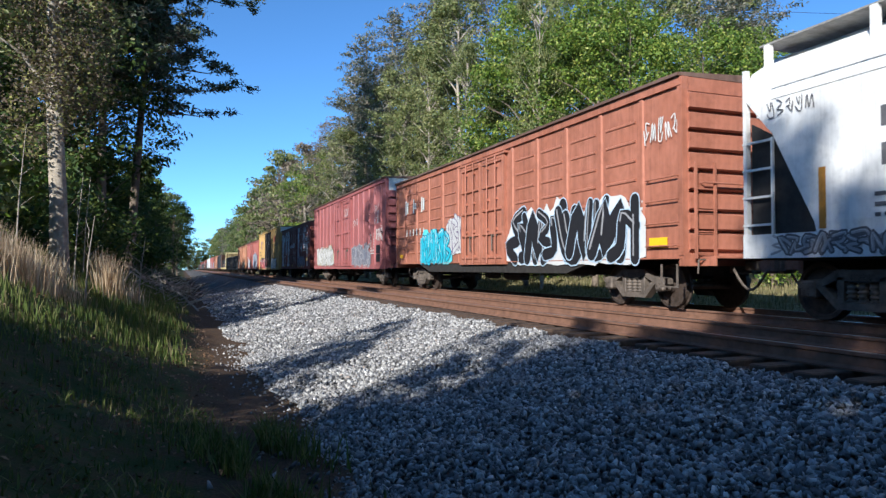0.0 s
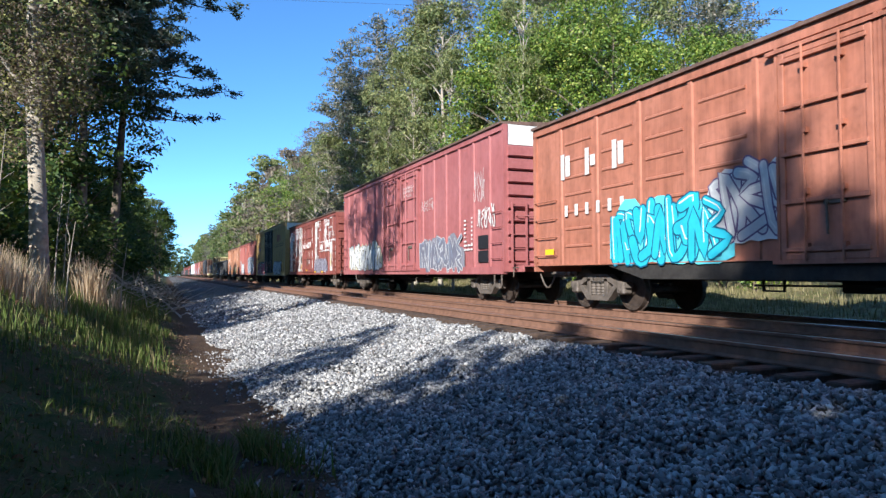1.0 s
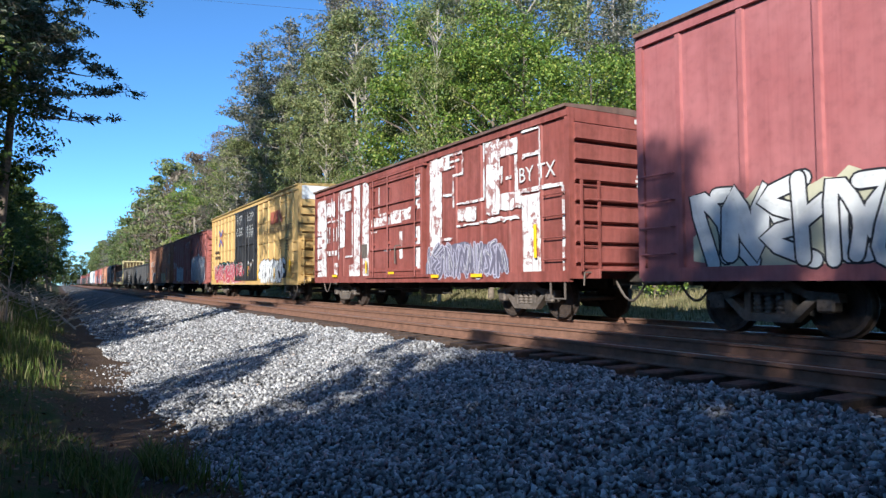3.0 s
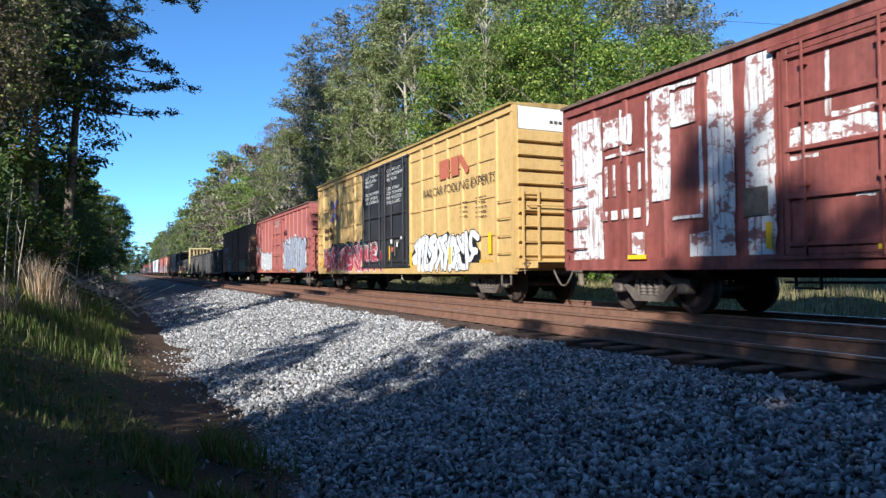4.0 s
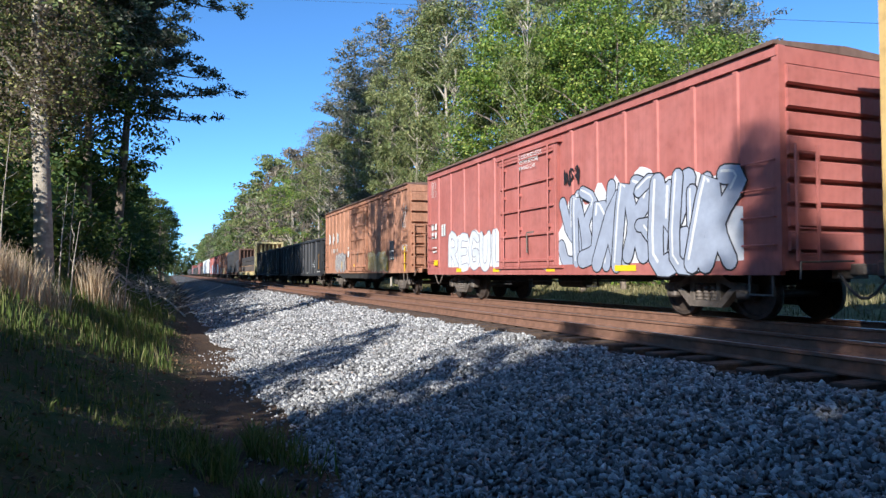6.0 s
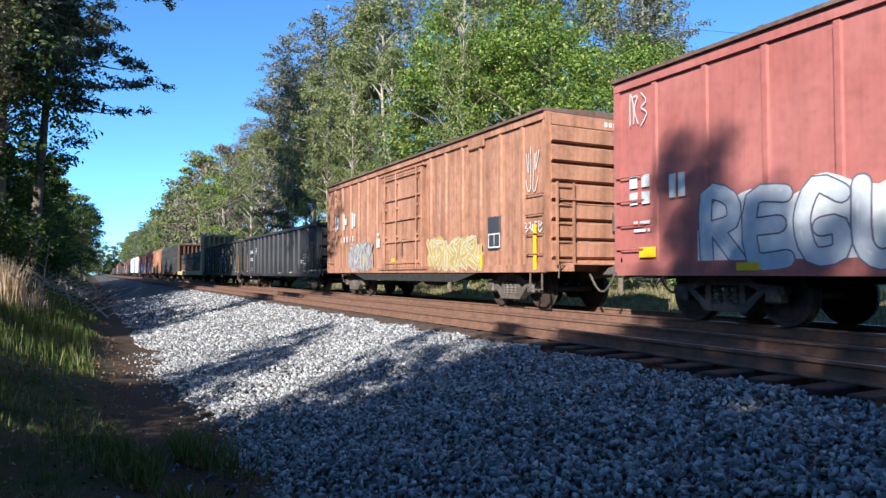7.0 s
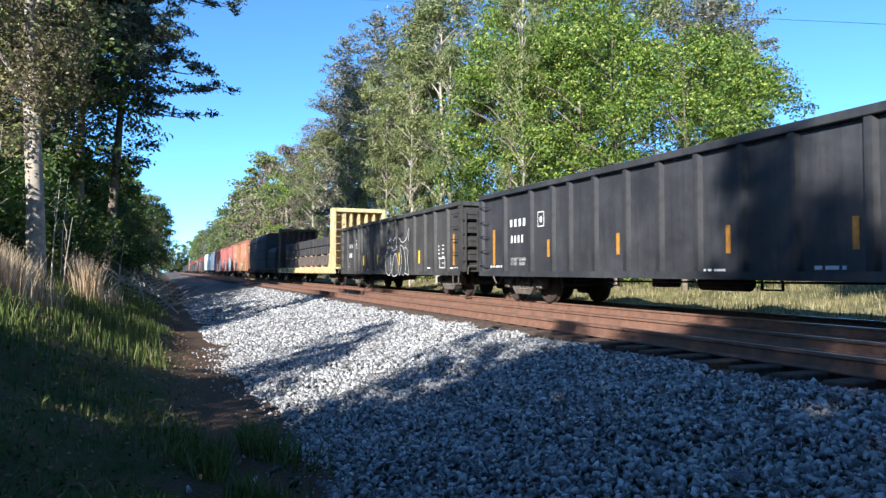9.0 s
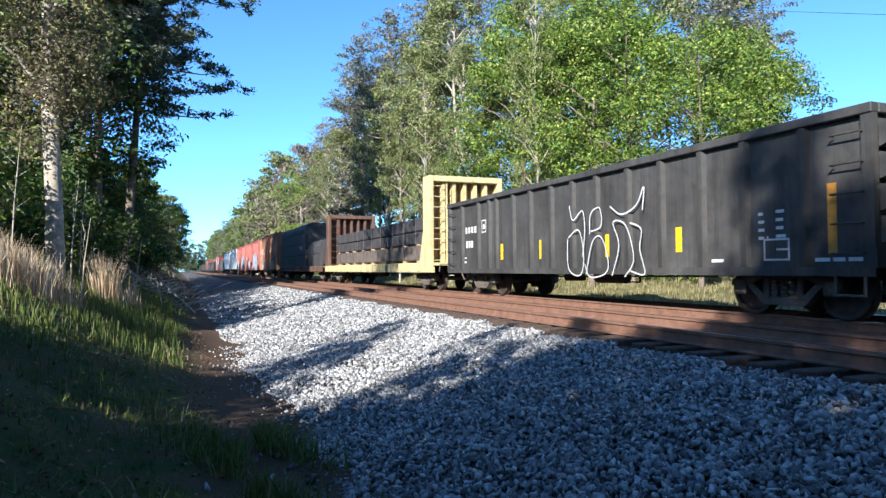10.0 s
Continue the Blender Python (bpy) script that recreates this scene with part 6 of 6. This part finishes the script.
# far side of the line: (kind, x, y, height)
for key, x, y, h in (
    ("green_c", 20.2, 18.9, 8.8), ("green_a", 19.8, 22.0, 10.9), ("green_a", 19.5, 26.0, 13.0), ("green_b", 19.0, 28.5, 15.0), ("green_c", 18.0, 34.0, 14.0), ("green_b", 20.5, 39.0, 18.0), ("pale_a", 18.5, 45.5, 20.0),
    ("pale_a", 18.6, 51.5, 18.0), ("pine_b", 20.0, 55.0, 22.0), ("pine_a", 18.5, 62.0, 22.5), ("pine_b", 18.0, 70.0, 23.0), ("pale_a", 17.5, 78.0, 15.0), ("pine_a", 19.0, 79.0, 22.5), ("bare", 18.0, 88.0, 17.5), ("green_a", 17.5, 97.0, 15.0),
    ("pine_a", 26.5, 27.5, 17.5), ("green_b", 25.0, 24.5, 11.5), ("pale_a", 24.5, 33.0, 20.5), ("pine_b", 26.0, 40.0, 24.0), ("pale_b", 25.5, 48.0, 25.0), ("bare", 24.5, 60.0, 25.0), ("pine_b", 25.0, 66.0, 25.5), ("pine_a", 24.0, 74.0, 24.5), ("bare", 24.0, 84.0, 23.0),
    ("pine_a", 34.0, 34.0, 20.5), ("pale_a", 32.0, 36.0, 22.0), ("pine_b", 34.0, 46.0, 27.0), ("pine_a", 33.0, 57.0, 28.0), ("dark_b", 30.0, 29.0, 12.0), ("dark_b", 30.0, 52.0, 20.0), ("dark_a", 23.0, 35.0, 14.0), ("dark_a", 23.0, 44.0, 15.0), ("dark_b", 23.0, 56.0, 17.0), ("dark_a", 23.0, 68.0, 15.0), ("dark_a", 23.0, 78.0, 15.0),
):
    grow(key, x, y, h * (1.16 if y > 54 else 1.04 if y > 30 else 1.0))
fr = random.Random(12)
y = 104.0
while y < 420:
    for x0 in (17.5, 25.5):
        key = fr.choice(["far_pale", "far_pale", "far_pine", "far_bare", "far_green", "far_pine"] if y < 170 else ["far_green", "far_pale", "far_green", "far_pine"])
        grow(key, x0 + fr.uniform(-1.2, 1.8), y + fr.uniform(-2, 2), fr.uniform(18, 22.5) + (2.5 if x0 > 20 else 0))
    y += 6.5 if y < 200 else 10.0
for k in range(34):
    y = 10 + k * 3.1 + fr.uniform(-1, 1)
    s = fr.uniform(0.7, 1.35)
    i = fr.choice([0, 0, 1, 2])
    plant("bush", BUSH[i], 20.6 + fr.uniform(-0.7, 1.3), y + 8, fr.uniform(0, 360), (s, s), ("fresh green bush at the forest edge", "dark green bush at the forest edge", "pale green bush at the forest edge")[i], "bush", "undergrowth along the far side")
for x, y, tall in ((16.9, 47.5, 9), (17.4, 59.0, 11), (17.2, 40.5, 8), (17.3, 31.0, 9), (16.8, 53.0, 8), (17.5, 66.0, 11)):
    grow("pale_b", x, y, tall + 8, wide=0.55)

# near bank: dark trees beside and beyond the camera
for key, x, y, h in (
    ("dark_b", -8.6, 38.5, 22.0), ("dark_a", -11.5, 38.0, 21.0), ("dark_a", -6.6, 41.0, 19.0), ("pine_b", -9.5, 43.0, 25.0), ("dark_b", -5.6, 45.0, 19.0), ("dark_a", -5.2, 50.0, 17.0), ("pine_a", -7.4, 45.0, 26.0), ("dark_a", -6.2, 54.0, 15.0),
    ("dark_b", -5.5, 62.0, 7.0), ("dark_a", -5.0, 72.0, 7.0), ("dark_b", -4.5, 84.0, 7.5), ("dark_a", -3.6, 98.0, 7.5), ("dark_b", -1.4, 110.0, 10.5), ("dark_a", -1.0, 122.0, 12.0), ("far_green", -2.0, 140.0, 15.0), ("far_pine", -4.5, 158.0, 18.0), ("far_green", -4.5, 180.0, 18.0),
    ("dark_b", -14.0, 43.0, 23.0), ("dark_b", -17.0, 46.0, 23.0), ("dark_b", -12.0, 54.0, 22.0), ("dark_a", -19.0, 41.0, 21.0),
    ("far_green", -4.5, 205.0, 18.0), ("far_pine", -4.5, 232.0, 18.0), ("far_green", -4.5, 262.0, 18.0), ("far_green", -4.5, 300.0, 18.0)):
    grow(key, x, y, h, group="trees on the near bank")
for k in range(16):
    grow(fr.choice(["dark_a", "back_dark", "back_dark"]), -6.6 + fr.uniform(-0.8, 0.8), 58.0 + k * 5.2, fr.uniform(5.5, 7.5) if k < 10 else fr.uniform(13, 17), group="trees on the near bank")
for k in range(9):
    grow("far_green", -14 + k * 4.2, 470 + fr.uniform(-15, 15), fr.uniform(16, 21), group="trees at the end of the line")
    plant("bush", BUSH[1], -14 + k * 4.2, 462.0, fr.uniform(0, 360), (3.0, 4.5), "dark undergrowth closing the view down the line", "bush", "trees at the end of the line")
# a set-back row, added only to shade the low growth along the line
for k in range(13):
    grow("back_dark", -14.0 + fr.uniform(-1.5, 1.0), 46.0 + k * 4.6, fr.uniform(10.5, 12.0), group="trees on the near bank", wide=1.25)
# unseen low growth on the bank beside the camera, added to shade ditch and ballast
for x, y, s in ((-5.0, 2.6, 0.6), (-4.8, 4.4, 0.55), (-5.2, 6.0, 0.7), (-5.0, -1.15, 1.45), (-6.2, -1.1, 1.5), (-6.4, -3.0, 1.8), (-6.0, -5.0, 2.2), (-6.4, -6.8, 2.3), (-6.0, -8.6, 2.3), (-5.2, -3.6, 1.6), (-6.2, -10.4, 2.4), (-3.6, 5.4, 0.6), (-3.4, 3.4, 0.6), (-3.6, 6.6, 0.5)):
    plant("bush", BUSH[1], x, y, fr.uniform(0, 360), (s, s), "dark green bush on the bank", "bush", "undergrowth on the near bank")
# unseen wood added behind the camera, both sides of the line, to block skylight
for k in range(9):
    grow("back_dark", -9.5 + fr.uniform(-1.5, 1.5), -23.0 - k * 6.0, fr.uniform(18, 22), group="trees behind the camera")
    grow("back_dark", -17.0 + fr.uniform(-2, 2), -30.0 - k * 6.0, fr.uniform(20, 24), group="trees behind the camera")
    grow("back_dark", 20.0 + fr.uniform(-2, 2), 1.0 - k * 7.0, fr.uniform(15, 20), group="trees behind the camera")
    grow("far_pine", 27.0 + fr.uniform(-2, 2), -1.0 - k * 7.0, fr.uniform(20, 24), group="trees behind the camera")
# added high crowns that hide the sky from the near ballast
for x, y, h in ((0.6, -8.0, 28.0), (-2.4, -10.6, 29.0), (1.2, -13.0, 28.0)):
    grow("tall_dark", x, y, h, turn=60.0 * x, group="trees behind the camera")
# further unseen trees, added to deepen the shade in the foreground
for x, y, h in ((-0.6, -9.0, 14.0), (2.2, -9.5, 17.0), (-0.4, -14.0, 19.0), (3.4, -13.0, 18.0), (-2.6, -15.0, 18.0), (1.5, -17.0, 20.0), (-2.5, -18.0, 20.0)):
    grow("back_dark", x, y, h, turn=40.0 * x, group="trees behind the camera", wide=1.2)
# leaning pine that hangs over the line
lp2 = pine(30, 9.0, 6.5, 40, 0.36, M["needle"], BL, 0.35, 37, 0.6, 0.27)
plant("pine_tree", lp2, -4.4, 43.5, 90, (1, 1), "dark pine on the bank above the ditch", "pine tree", "trees on the near bank")
lp = pine(33, 10.5, 8.2, 46, 0.36, M["needle"], BL, 0.6, 31, 0.55, 0.3)
plant("pine_tree", lp, -3.3, 48.0, 0, (1, 1), "dark leaning pine hanging over the railway ditch", "pine tree", "trees on the near bank")
# pale trunk with creepers
vt = broadleaf(19, 5.5, 3.6, 90, 70, 0.2, M["leafpale"], PBK, 0.05, 33, girth=0.23)
vine_pts = []
for k in range(230):
    z = rng.uniform(1.6, 15) if k > 30 else rng.uniform(3, 8)
    a = rng.uniform(0, 6.28)
    q = rng.uniform(0.2, 1.5) * (0.5 + z / 12)
    c = np.array([q * math.cos(a), q * math.sin(a), z + 1.5])
    vine_pts.append(c + rng.normal(size=(120, 3)) * np.array([0.19, 0.19, 0.3]))
vv, vf = leaf_quads(np.concatenate(vine_pts), 0.095)
creeper = fast_mesh("creeper", vv, vf, island_mat("creeper_leaves", [(0.0, (0.09, 0.07, 0.05)), (0.5, (0.23, 0.175, 0.13)), (0.8, (0.18, 0.18, 0.06)), (1.0, (0.36, 0.34, 0.11))], 0.7, 0.3, 0.3))
plant("tree", (*vt, creeper), -2.95, 19.0, 0, (1, 1), "pale-barked tree overgrown with brown and green creepers", "tree", "trees on the near bank")
for x, y, s, i in ((-4.6, 17.0, 0.9, 2), (-5.5, 20.5, 1.3, 0), (-4.2, 23.5, 1.0, 1), (-4.0, 28.0, 1.1, 1), (-3.8, 34.0, 1.2, 1), (-3.6, 40.0, 1.2, 1), (-7.6, 27.0, 1.5, 1), (-6.0, 31.0, 1.6, 1), (-9.5, 30.0, 1.9, 1), (-5.4, 26.0, 1.3, 1), (-7.0, 35.0, 2.0, 1), (-7.0, 16.0, 1.2, 2), (-3.6, 58.0, 1.3, 1), (-3.4, 66.0, 1.3, 1), (-8.5, 19.0, 1.6, 0), (-3.2, 78.0, 1.4, 1), (-3.2, 90.0, 1.4, 1)):
    plant("bush", BUSH[i], x, y, fr.uniform(0, 360), (s, s), ("fresh green bush on the bank", "dark green bush on the bank", "pale green bush on the bank")[i], "bush", "undergrowth on the near bank")
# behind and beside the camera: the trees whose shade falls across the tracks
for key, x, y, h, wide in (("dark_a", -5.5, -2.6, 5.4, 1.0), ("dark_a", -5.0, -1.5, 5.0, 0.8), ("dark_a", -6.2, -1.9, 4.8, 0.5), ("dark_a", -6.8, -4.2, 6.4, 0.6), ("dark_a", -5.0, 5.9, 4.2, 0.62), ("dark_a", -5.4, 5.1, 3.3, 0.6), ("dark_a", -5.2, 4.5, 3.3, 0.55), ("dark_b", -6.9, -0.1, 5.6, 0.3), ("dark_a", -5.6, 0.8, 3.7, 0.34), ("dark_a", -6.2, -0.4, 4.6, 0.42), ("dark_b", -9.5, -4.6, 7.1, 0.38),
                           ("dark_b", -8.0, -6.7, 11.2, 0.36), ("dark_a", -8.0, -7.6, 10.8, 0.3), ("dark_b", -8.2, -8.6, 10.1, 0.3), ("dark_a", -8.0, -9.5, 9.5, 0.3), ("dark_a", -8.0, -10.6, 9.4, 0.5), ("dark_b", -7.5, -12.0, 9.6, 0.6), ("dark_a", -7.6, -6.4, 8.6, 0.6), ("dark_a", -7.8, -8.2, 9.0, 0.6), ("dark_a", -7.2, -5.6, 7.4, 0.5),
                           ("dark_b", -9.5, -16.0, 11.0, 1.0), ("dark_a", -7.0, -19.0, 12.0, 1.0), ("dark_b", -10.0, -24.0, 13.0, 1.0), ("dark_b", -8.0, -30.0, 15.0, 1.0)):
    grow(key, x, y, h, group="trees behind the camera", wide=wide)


# ---- grass ----
def blades(name, x, y, h, w, mat, label, lean=0.35, z=None):
    n = len(x)
    zz = ground_z(x, y) if z is None else z
    a = rng.uniform(0, 2 * math.pi, n)
    b = a + math.pi / 2 + rng.uniform(-0.5, 0.5, n)
    ln = rng.uniform(0.05, lean, n) * h
    p = np.stack([x, y, zz - 0.02], -1)
    sx = np.stack([np.cos(a) * w, np.sin(a) * w, np.zeros(n)], -1)
    mid = p + np.stack([np.cos(b) * ln * 0.35, np.sin(b) * ln * 0.35, h * 0.55], -1)
    tip = p + np.stack([np.cos(b) * ln, np.sin(b) * ln, h], -1)
    v = np.stack([p - sx, p + sx, mid + sx * 0.75, mid - sx * 0.75, tip], 1).reshape(-1, 3)
    i = np.arange(n) * 5
    f = np.concatenate([np.stack([i, i + 1, i + 2], -1), np.stack([i, i + 2, i + 3], -1), np.stack([i + 3, i + 2, i + 4], -1)])
    tagged(new(name, fast_mesh(name, v, f, mat)), label, "grass", kind="stuff")


def grass_all():
    n = 60000
    y = 1.5 + 34 * rng.uniform(0, 1, n) ** 1.6
    x = rng.uniform(-5.2, 0.55, n)
    dens = 0.5 + 0.5 * np.sin(x * 2.1 + 0.6 * y) * np.sin(y * 1.3 - x)
    edge = np.clip((0.1 - x + 0.25 * np.sin(y * 1.1)) / 0.5, 0, 1)
    keep = rng.uniform(0, 1, n) < (0.08 + 0.9 * dens) * edge * np.clip(y / 9, 0.35, 1)
    x, y = x[keep], y[keep]
    blades("grass", x, y, rng.uniform(0.05, 0.24, len(x)) * np.clip(y / 11, 0.35, 1.2) * (0.7 + 0.5 * np.sin(x * 1.7 + y * 0.8) ** 2), rng.uniform(0.003, 0.007, len(x)) * (1 + y / 20), M["blade"], "short green grass and weeds on the bank")
    cx = [(-2.65, 13.4, 0.6, 420, 1.0), (-3.1, 12.6, 0.5, 300, 1.0), (-2.2, 14.6, 0.45, 220, 0.8), (-1.72, 18.6, 0.3, 420, 1.25), (-3.4, 14.8, 0.6, 380, 1.0), (-2.9, 16.4, 0.5, 260, 0.95), (-3.9, 13.8, 0.6, 340, 1.05), (-1.3, 21.5, 0.3, 120, 0.9)]
    xs, ys, hs = [], [], []
    for a, b, s, k, h in cx:
        xs.append(rng.normal(a, s * 0.55, k))
        ys.append(rng.normal(b, s * 0.9, k))
        hs.append(rng.uniform(0.5, 1.0, k) * h)
    x, y, h = map(np.concatenate, (xs, ys, hs))
    blades("tall_dry_grass", x, y, h, rng.uniform(0.006, 0.012, len(x)), M["dry"], "tall straw-coloured dry grass in clumps on the bank", 0.45)
    n = 9000
    y = rng.uniform(10.5, 32, n)
    x = rng.uniform(-2.6, 0.1, n) - 0.02 * (y - 9)
    keep = np.sin(x * 2.3 + y * 1.7) + np.sin(y * 0.9) > -0.2
    x, y = x[keep], y[keep]
    blades("lush_grass", x, y, rng.uniform(0.1, 0.36, len(x)), rng.uniform(0.005, 0.011, len(x)), M["blade"], "lush knee-high green grass on the bank", 0.5)
    n = 11000
    y, x = 2.2 + 7.5 * rng.uniform(0, 1, n) ** 1.3, rng.uniform(-3.6, 0.35, n)
    keep = (np.sin(x * 3.1 + y * 1.9) + np.sin(y * 2.7 - x * 1.3) + 0.5 * np.sin(x * 9 + 4 * y)) > 0.15
    x, y = x[keep], y[keep]
    blades("ditch_weeds", x, y, 0.02 + 0.1 * rng.uniform(0, 1, len(x)) ** 2, rng.uniform(0.004, 0.011, len(x)), M["blade"], "low green weeds in patches in the shaded ditch", 2.2)
    n = 3400
    y, x = rng.uniform(4.6, 7.4, n), rng.normal(0.6, 0.3, n)
    keep = (np.sin(y * 3 + 1) + np.sin(x * 7 + y * 2)) > 0.1
    x, y = x[keep], y[keep]
    blades("weeds", x, y, rng.uniform(0.08, 0.3, len(x)), rng.uniform(0.005, 0.01, len(x)), M["blade"], "green weeds growing at the foot of the ballast", 1.0)
    n = 26000
    y, x = rng.uniform(6, 60, n), rng.uniform(14.2, 22, n)
    blades("verge_grass", x, y, rng.uniform(0.08, 0.3, n), rng.uniform(0.008, 0.02, n), M["dry_green"], "dry yellow-green grass on the flat verge behind the far track", 0.5)
    n = 6500
    y, x = rng.uniform(2.5, 26, n), rng.uniform(-3.5, 0.55, n)
    v, f = leaf_quads(np.stack([x, y, ground_z(x, y) + rng.uniform(0.005, 0.03, n)], -1), 0.05, 0.6, 3.0)
    tagged(new("leaf_litter", fast_mesh("leaf_litter", v, f, M["litter"])), "brown dead leaves lying on the bank", "leaves", kind="stuff")


M["dry_green"] = island_mat("dry_green_grass", [(0.0, (0.1, 0.11, 0.04)), (0.5, (0.24, 0.21, 0.1)), (1.0, (0.42, 0.35, 0.2))], 0.8, 0.25, 0.3)
M["litter"] = island_mat("dead_leaves", [(0.0, (0.1, 0.055, 0.03)), (0.6, (0.22, 0.13, 0.075)), (1.0, (0.36, 0.25, 0.16))], 0.9, 0.2)
grass_all()


# ---- dead branches in the ditch, fallen stems, overhead wire, litter ----
def brush():
    r = random.Random(5)
    bm = bmesh.new()
    for _ in range(170):
        y, x = r.uniform(27, 60), r.uniform(-2.2, 0.8)
        z = float(ground_z(x, y))
        a, e, ln = r.uniform(0, 6.28), r.uniform(-0.1, 0.7), r.uniform(0.6, 2.4)
        p = [(x, y, z + 0.05), (x + ln * 0.5 * math.cos(a), y + ln * 0.5 * math.sin(a), z + 0.1 + ln * 0.5 * math.sin(e)), (x + ln * math.cos(a), y + ln * math.sin(a), z + 0.15 + ln * 0.8 * math.sin(e))]
        tube(bm, p, r.uniform(0.012, 0.05), 0.006, 5)
    tagged(new("dead_branches", mesh_of(bm, "dead_branches", M["palebark"])), "tangled dead branches lying in the trackside ditch", "branches", kind="stuff")
    for x, y, h in ((-1.9, 15.8, 1.9), (-1.15, 20.5, 2.0), (-2.4, 18.0, 2.6), (-3.3, 16.5, 3.2), (-2.7, 22.0, 3.0)):
        bm = bmesh.new()
        z = float(ground_z(x, y))
        tube(bm, [(0, 0, -0.1), (0.05, 0.03, h * 0.5), (0.16, 0.05, h)], 0.022, 0.006, 5)
        for k in range(5):
            q, a = h * (0.45 + 0.1 * k), r.uniform(0, 6.28)
            tube(bm, [(0.05, 0.03, q), (0.05 + 0.3 * math.cos(a), 0.3 * math.sin(a), q + 0.25)], 0.008, 0.003, 4)
        ob = tagged(new("dead_sapling", mesh_of(bm, "dead_sapling", M["palebark"])), "thin bare dead sapling standing on the bank", "sapling", "saplings on the bank")
        ob.location = (x, y, z)


brush()
wire = bpy.data.curves.new("overhead_wire", "CURVE")
wire.dimensions, wire.bevel_depth, wire.bevel_resolution = "3D", 0.006, 1
sp = wire.splines.new("POLY")
WIRE = [Vector(q) for q in [(2.02, 50.17, 20.4), (4.61, 44.25, 18.4), (7.2, 38.33, 16.4), (11.51, 28.47, 13.07), (15.83, 18.6, 9.73), (19.28, 10.71, 7.06), (22.73, 2.82, 4.4)]]
sp.points.add(len(WIRE) - 1)
for k, q in enumerate(WIRE):
    sp.points[k].co = (*q, 1)
wire.materials.append(M["under"])
tagged(new("overhead_wire", wire), "single thin dark overhead wire crossing above the line", "wire")
bm = bmesh.new()
bmesh.ops.create_icosphere(bm, subdivisions=2, radius=0.09)
for v in bm.verts:
    v.co = Vector((v.co.x * 1.3, v.co.y * 0.9, v.co.z * 0.45)) * (1 + 0.25 * noise.noise(v.co * 14))
lit = part("litter", bm, plain_mat("white_plastic", (0.7, 0.72, 0.75), 0.4, 0, 0.1))
tagged(lit, "crumpled white plastic litter lying in the grass", "litter")
lit.location = (-1.15, 4.6, float(ground_z(-1.15, 4.6)) + 0.03)

motions()
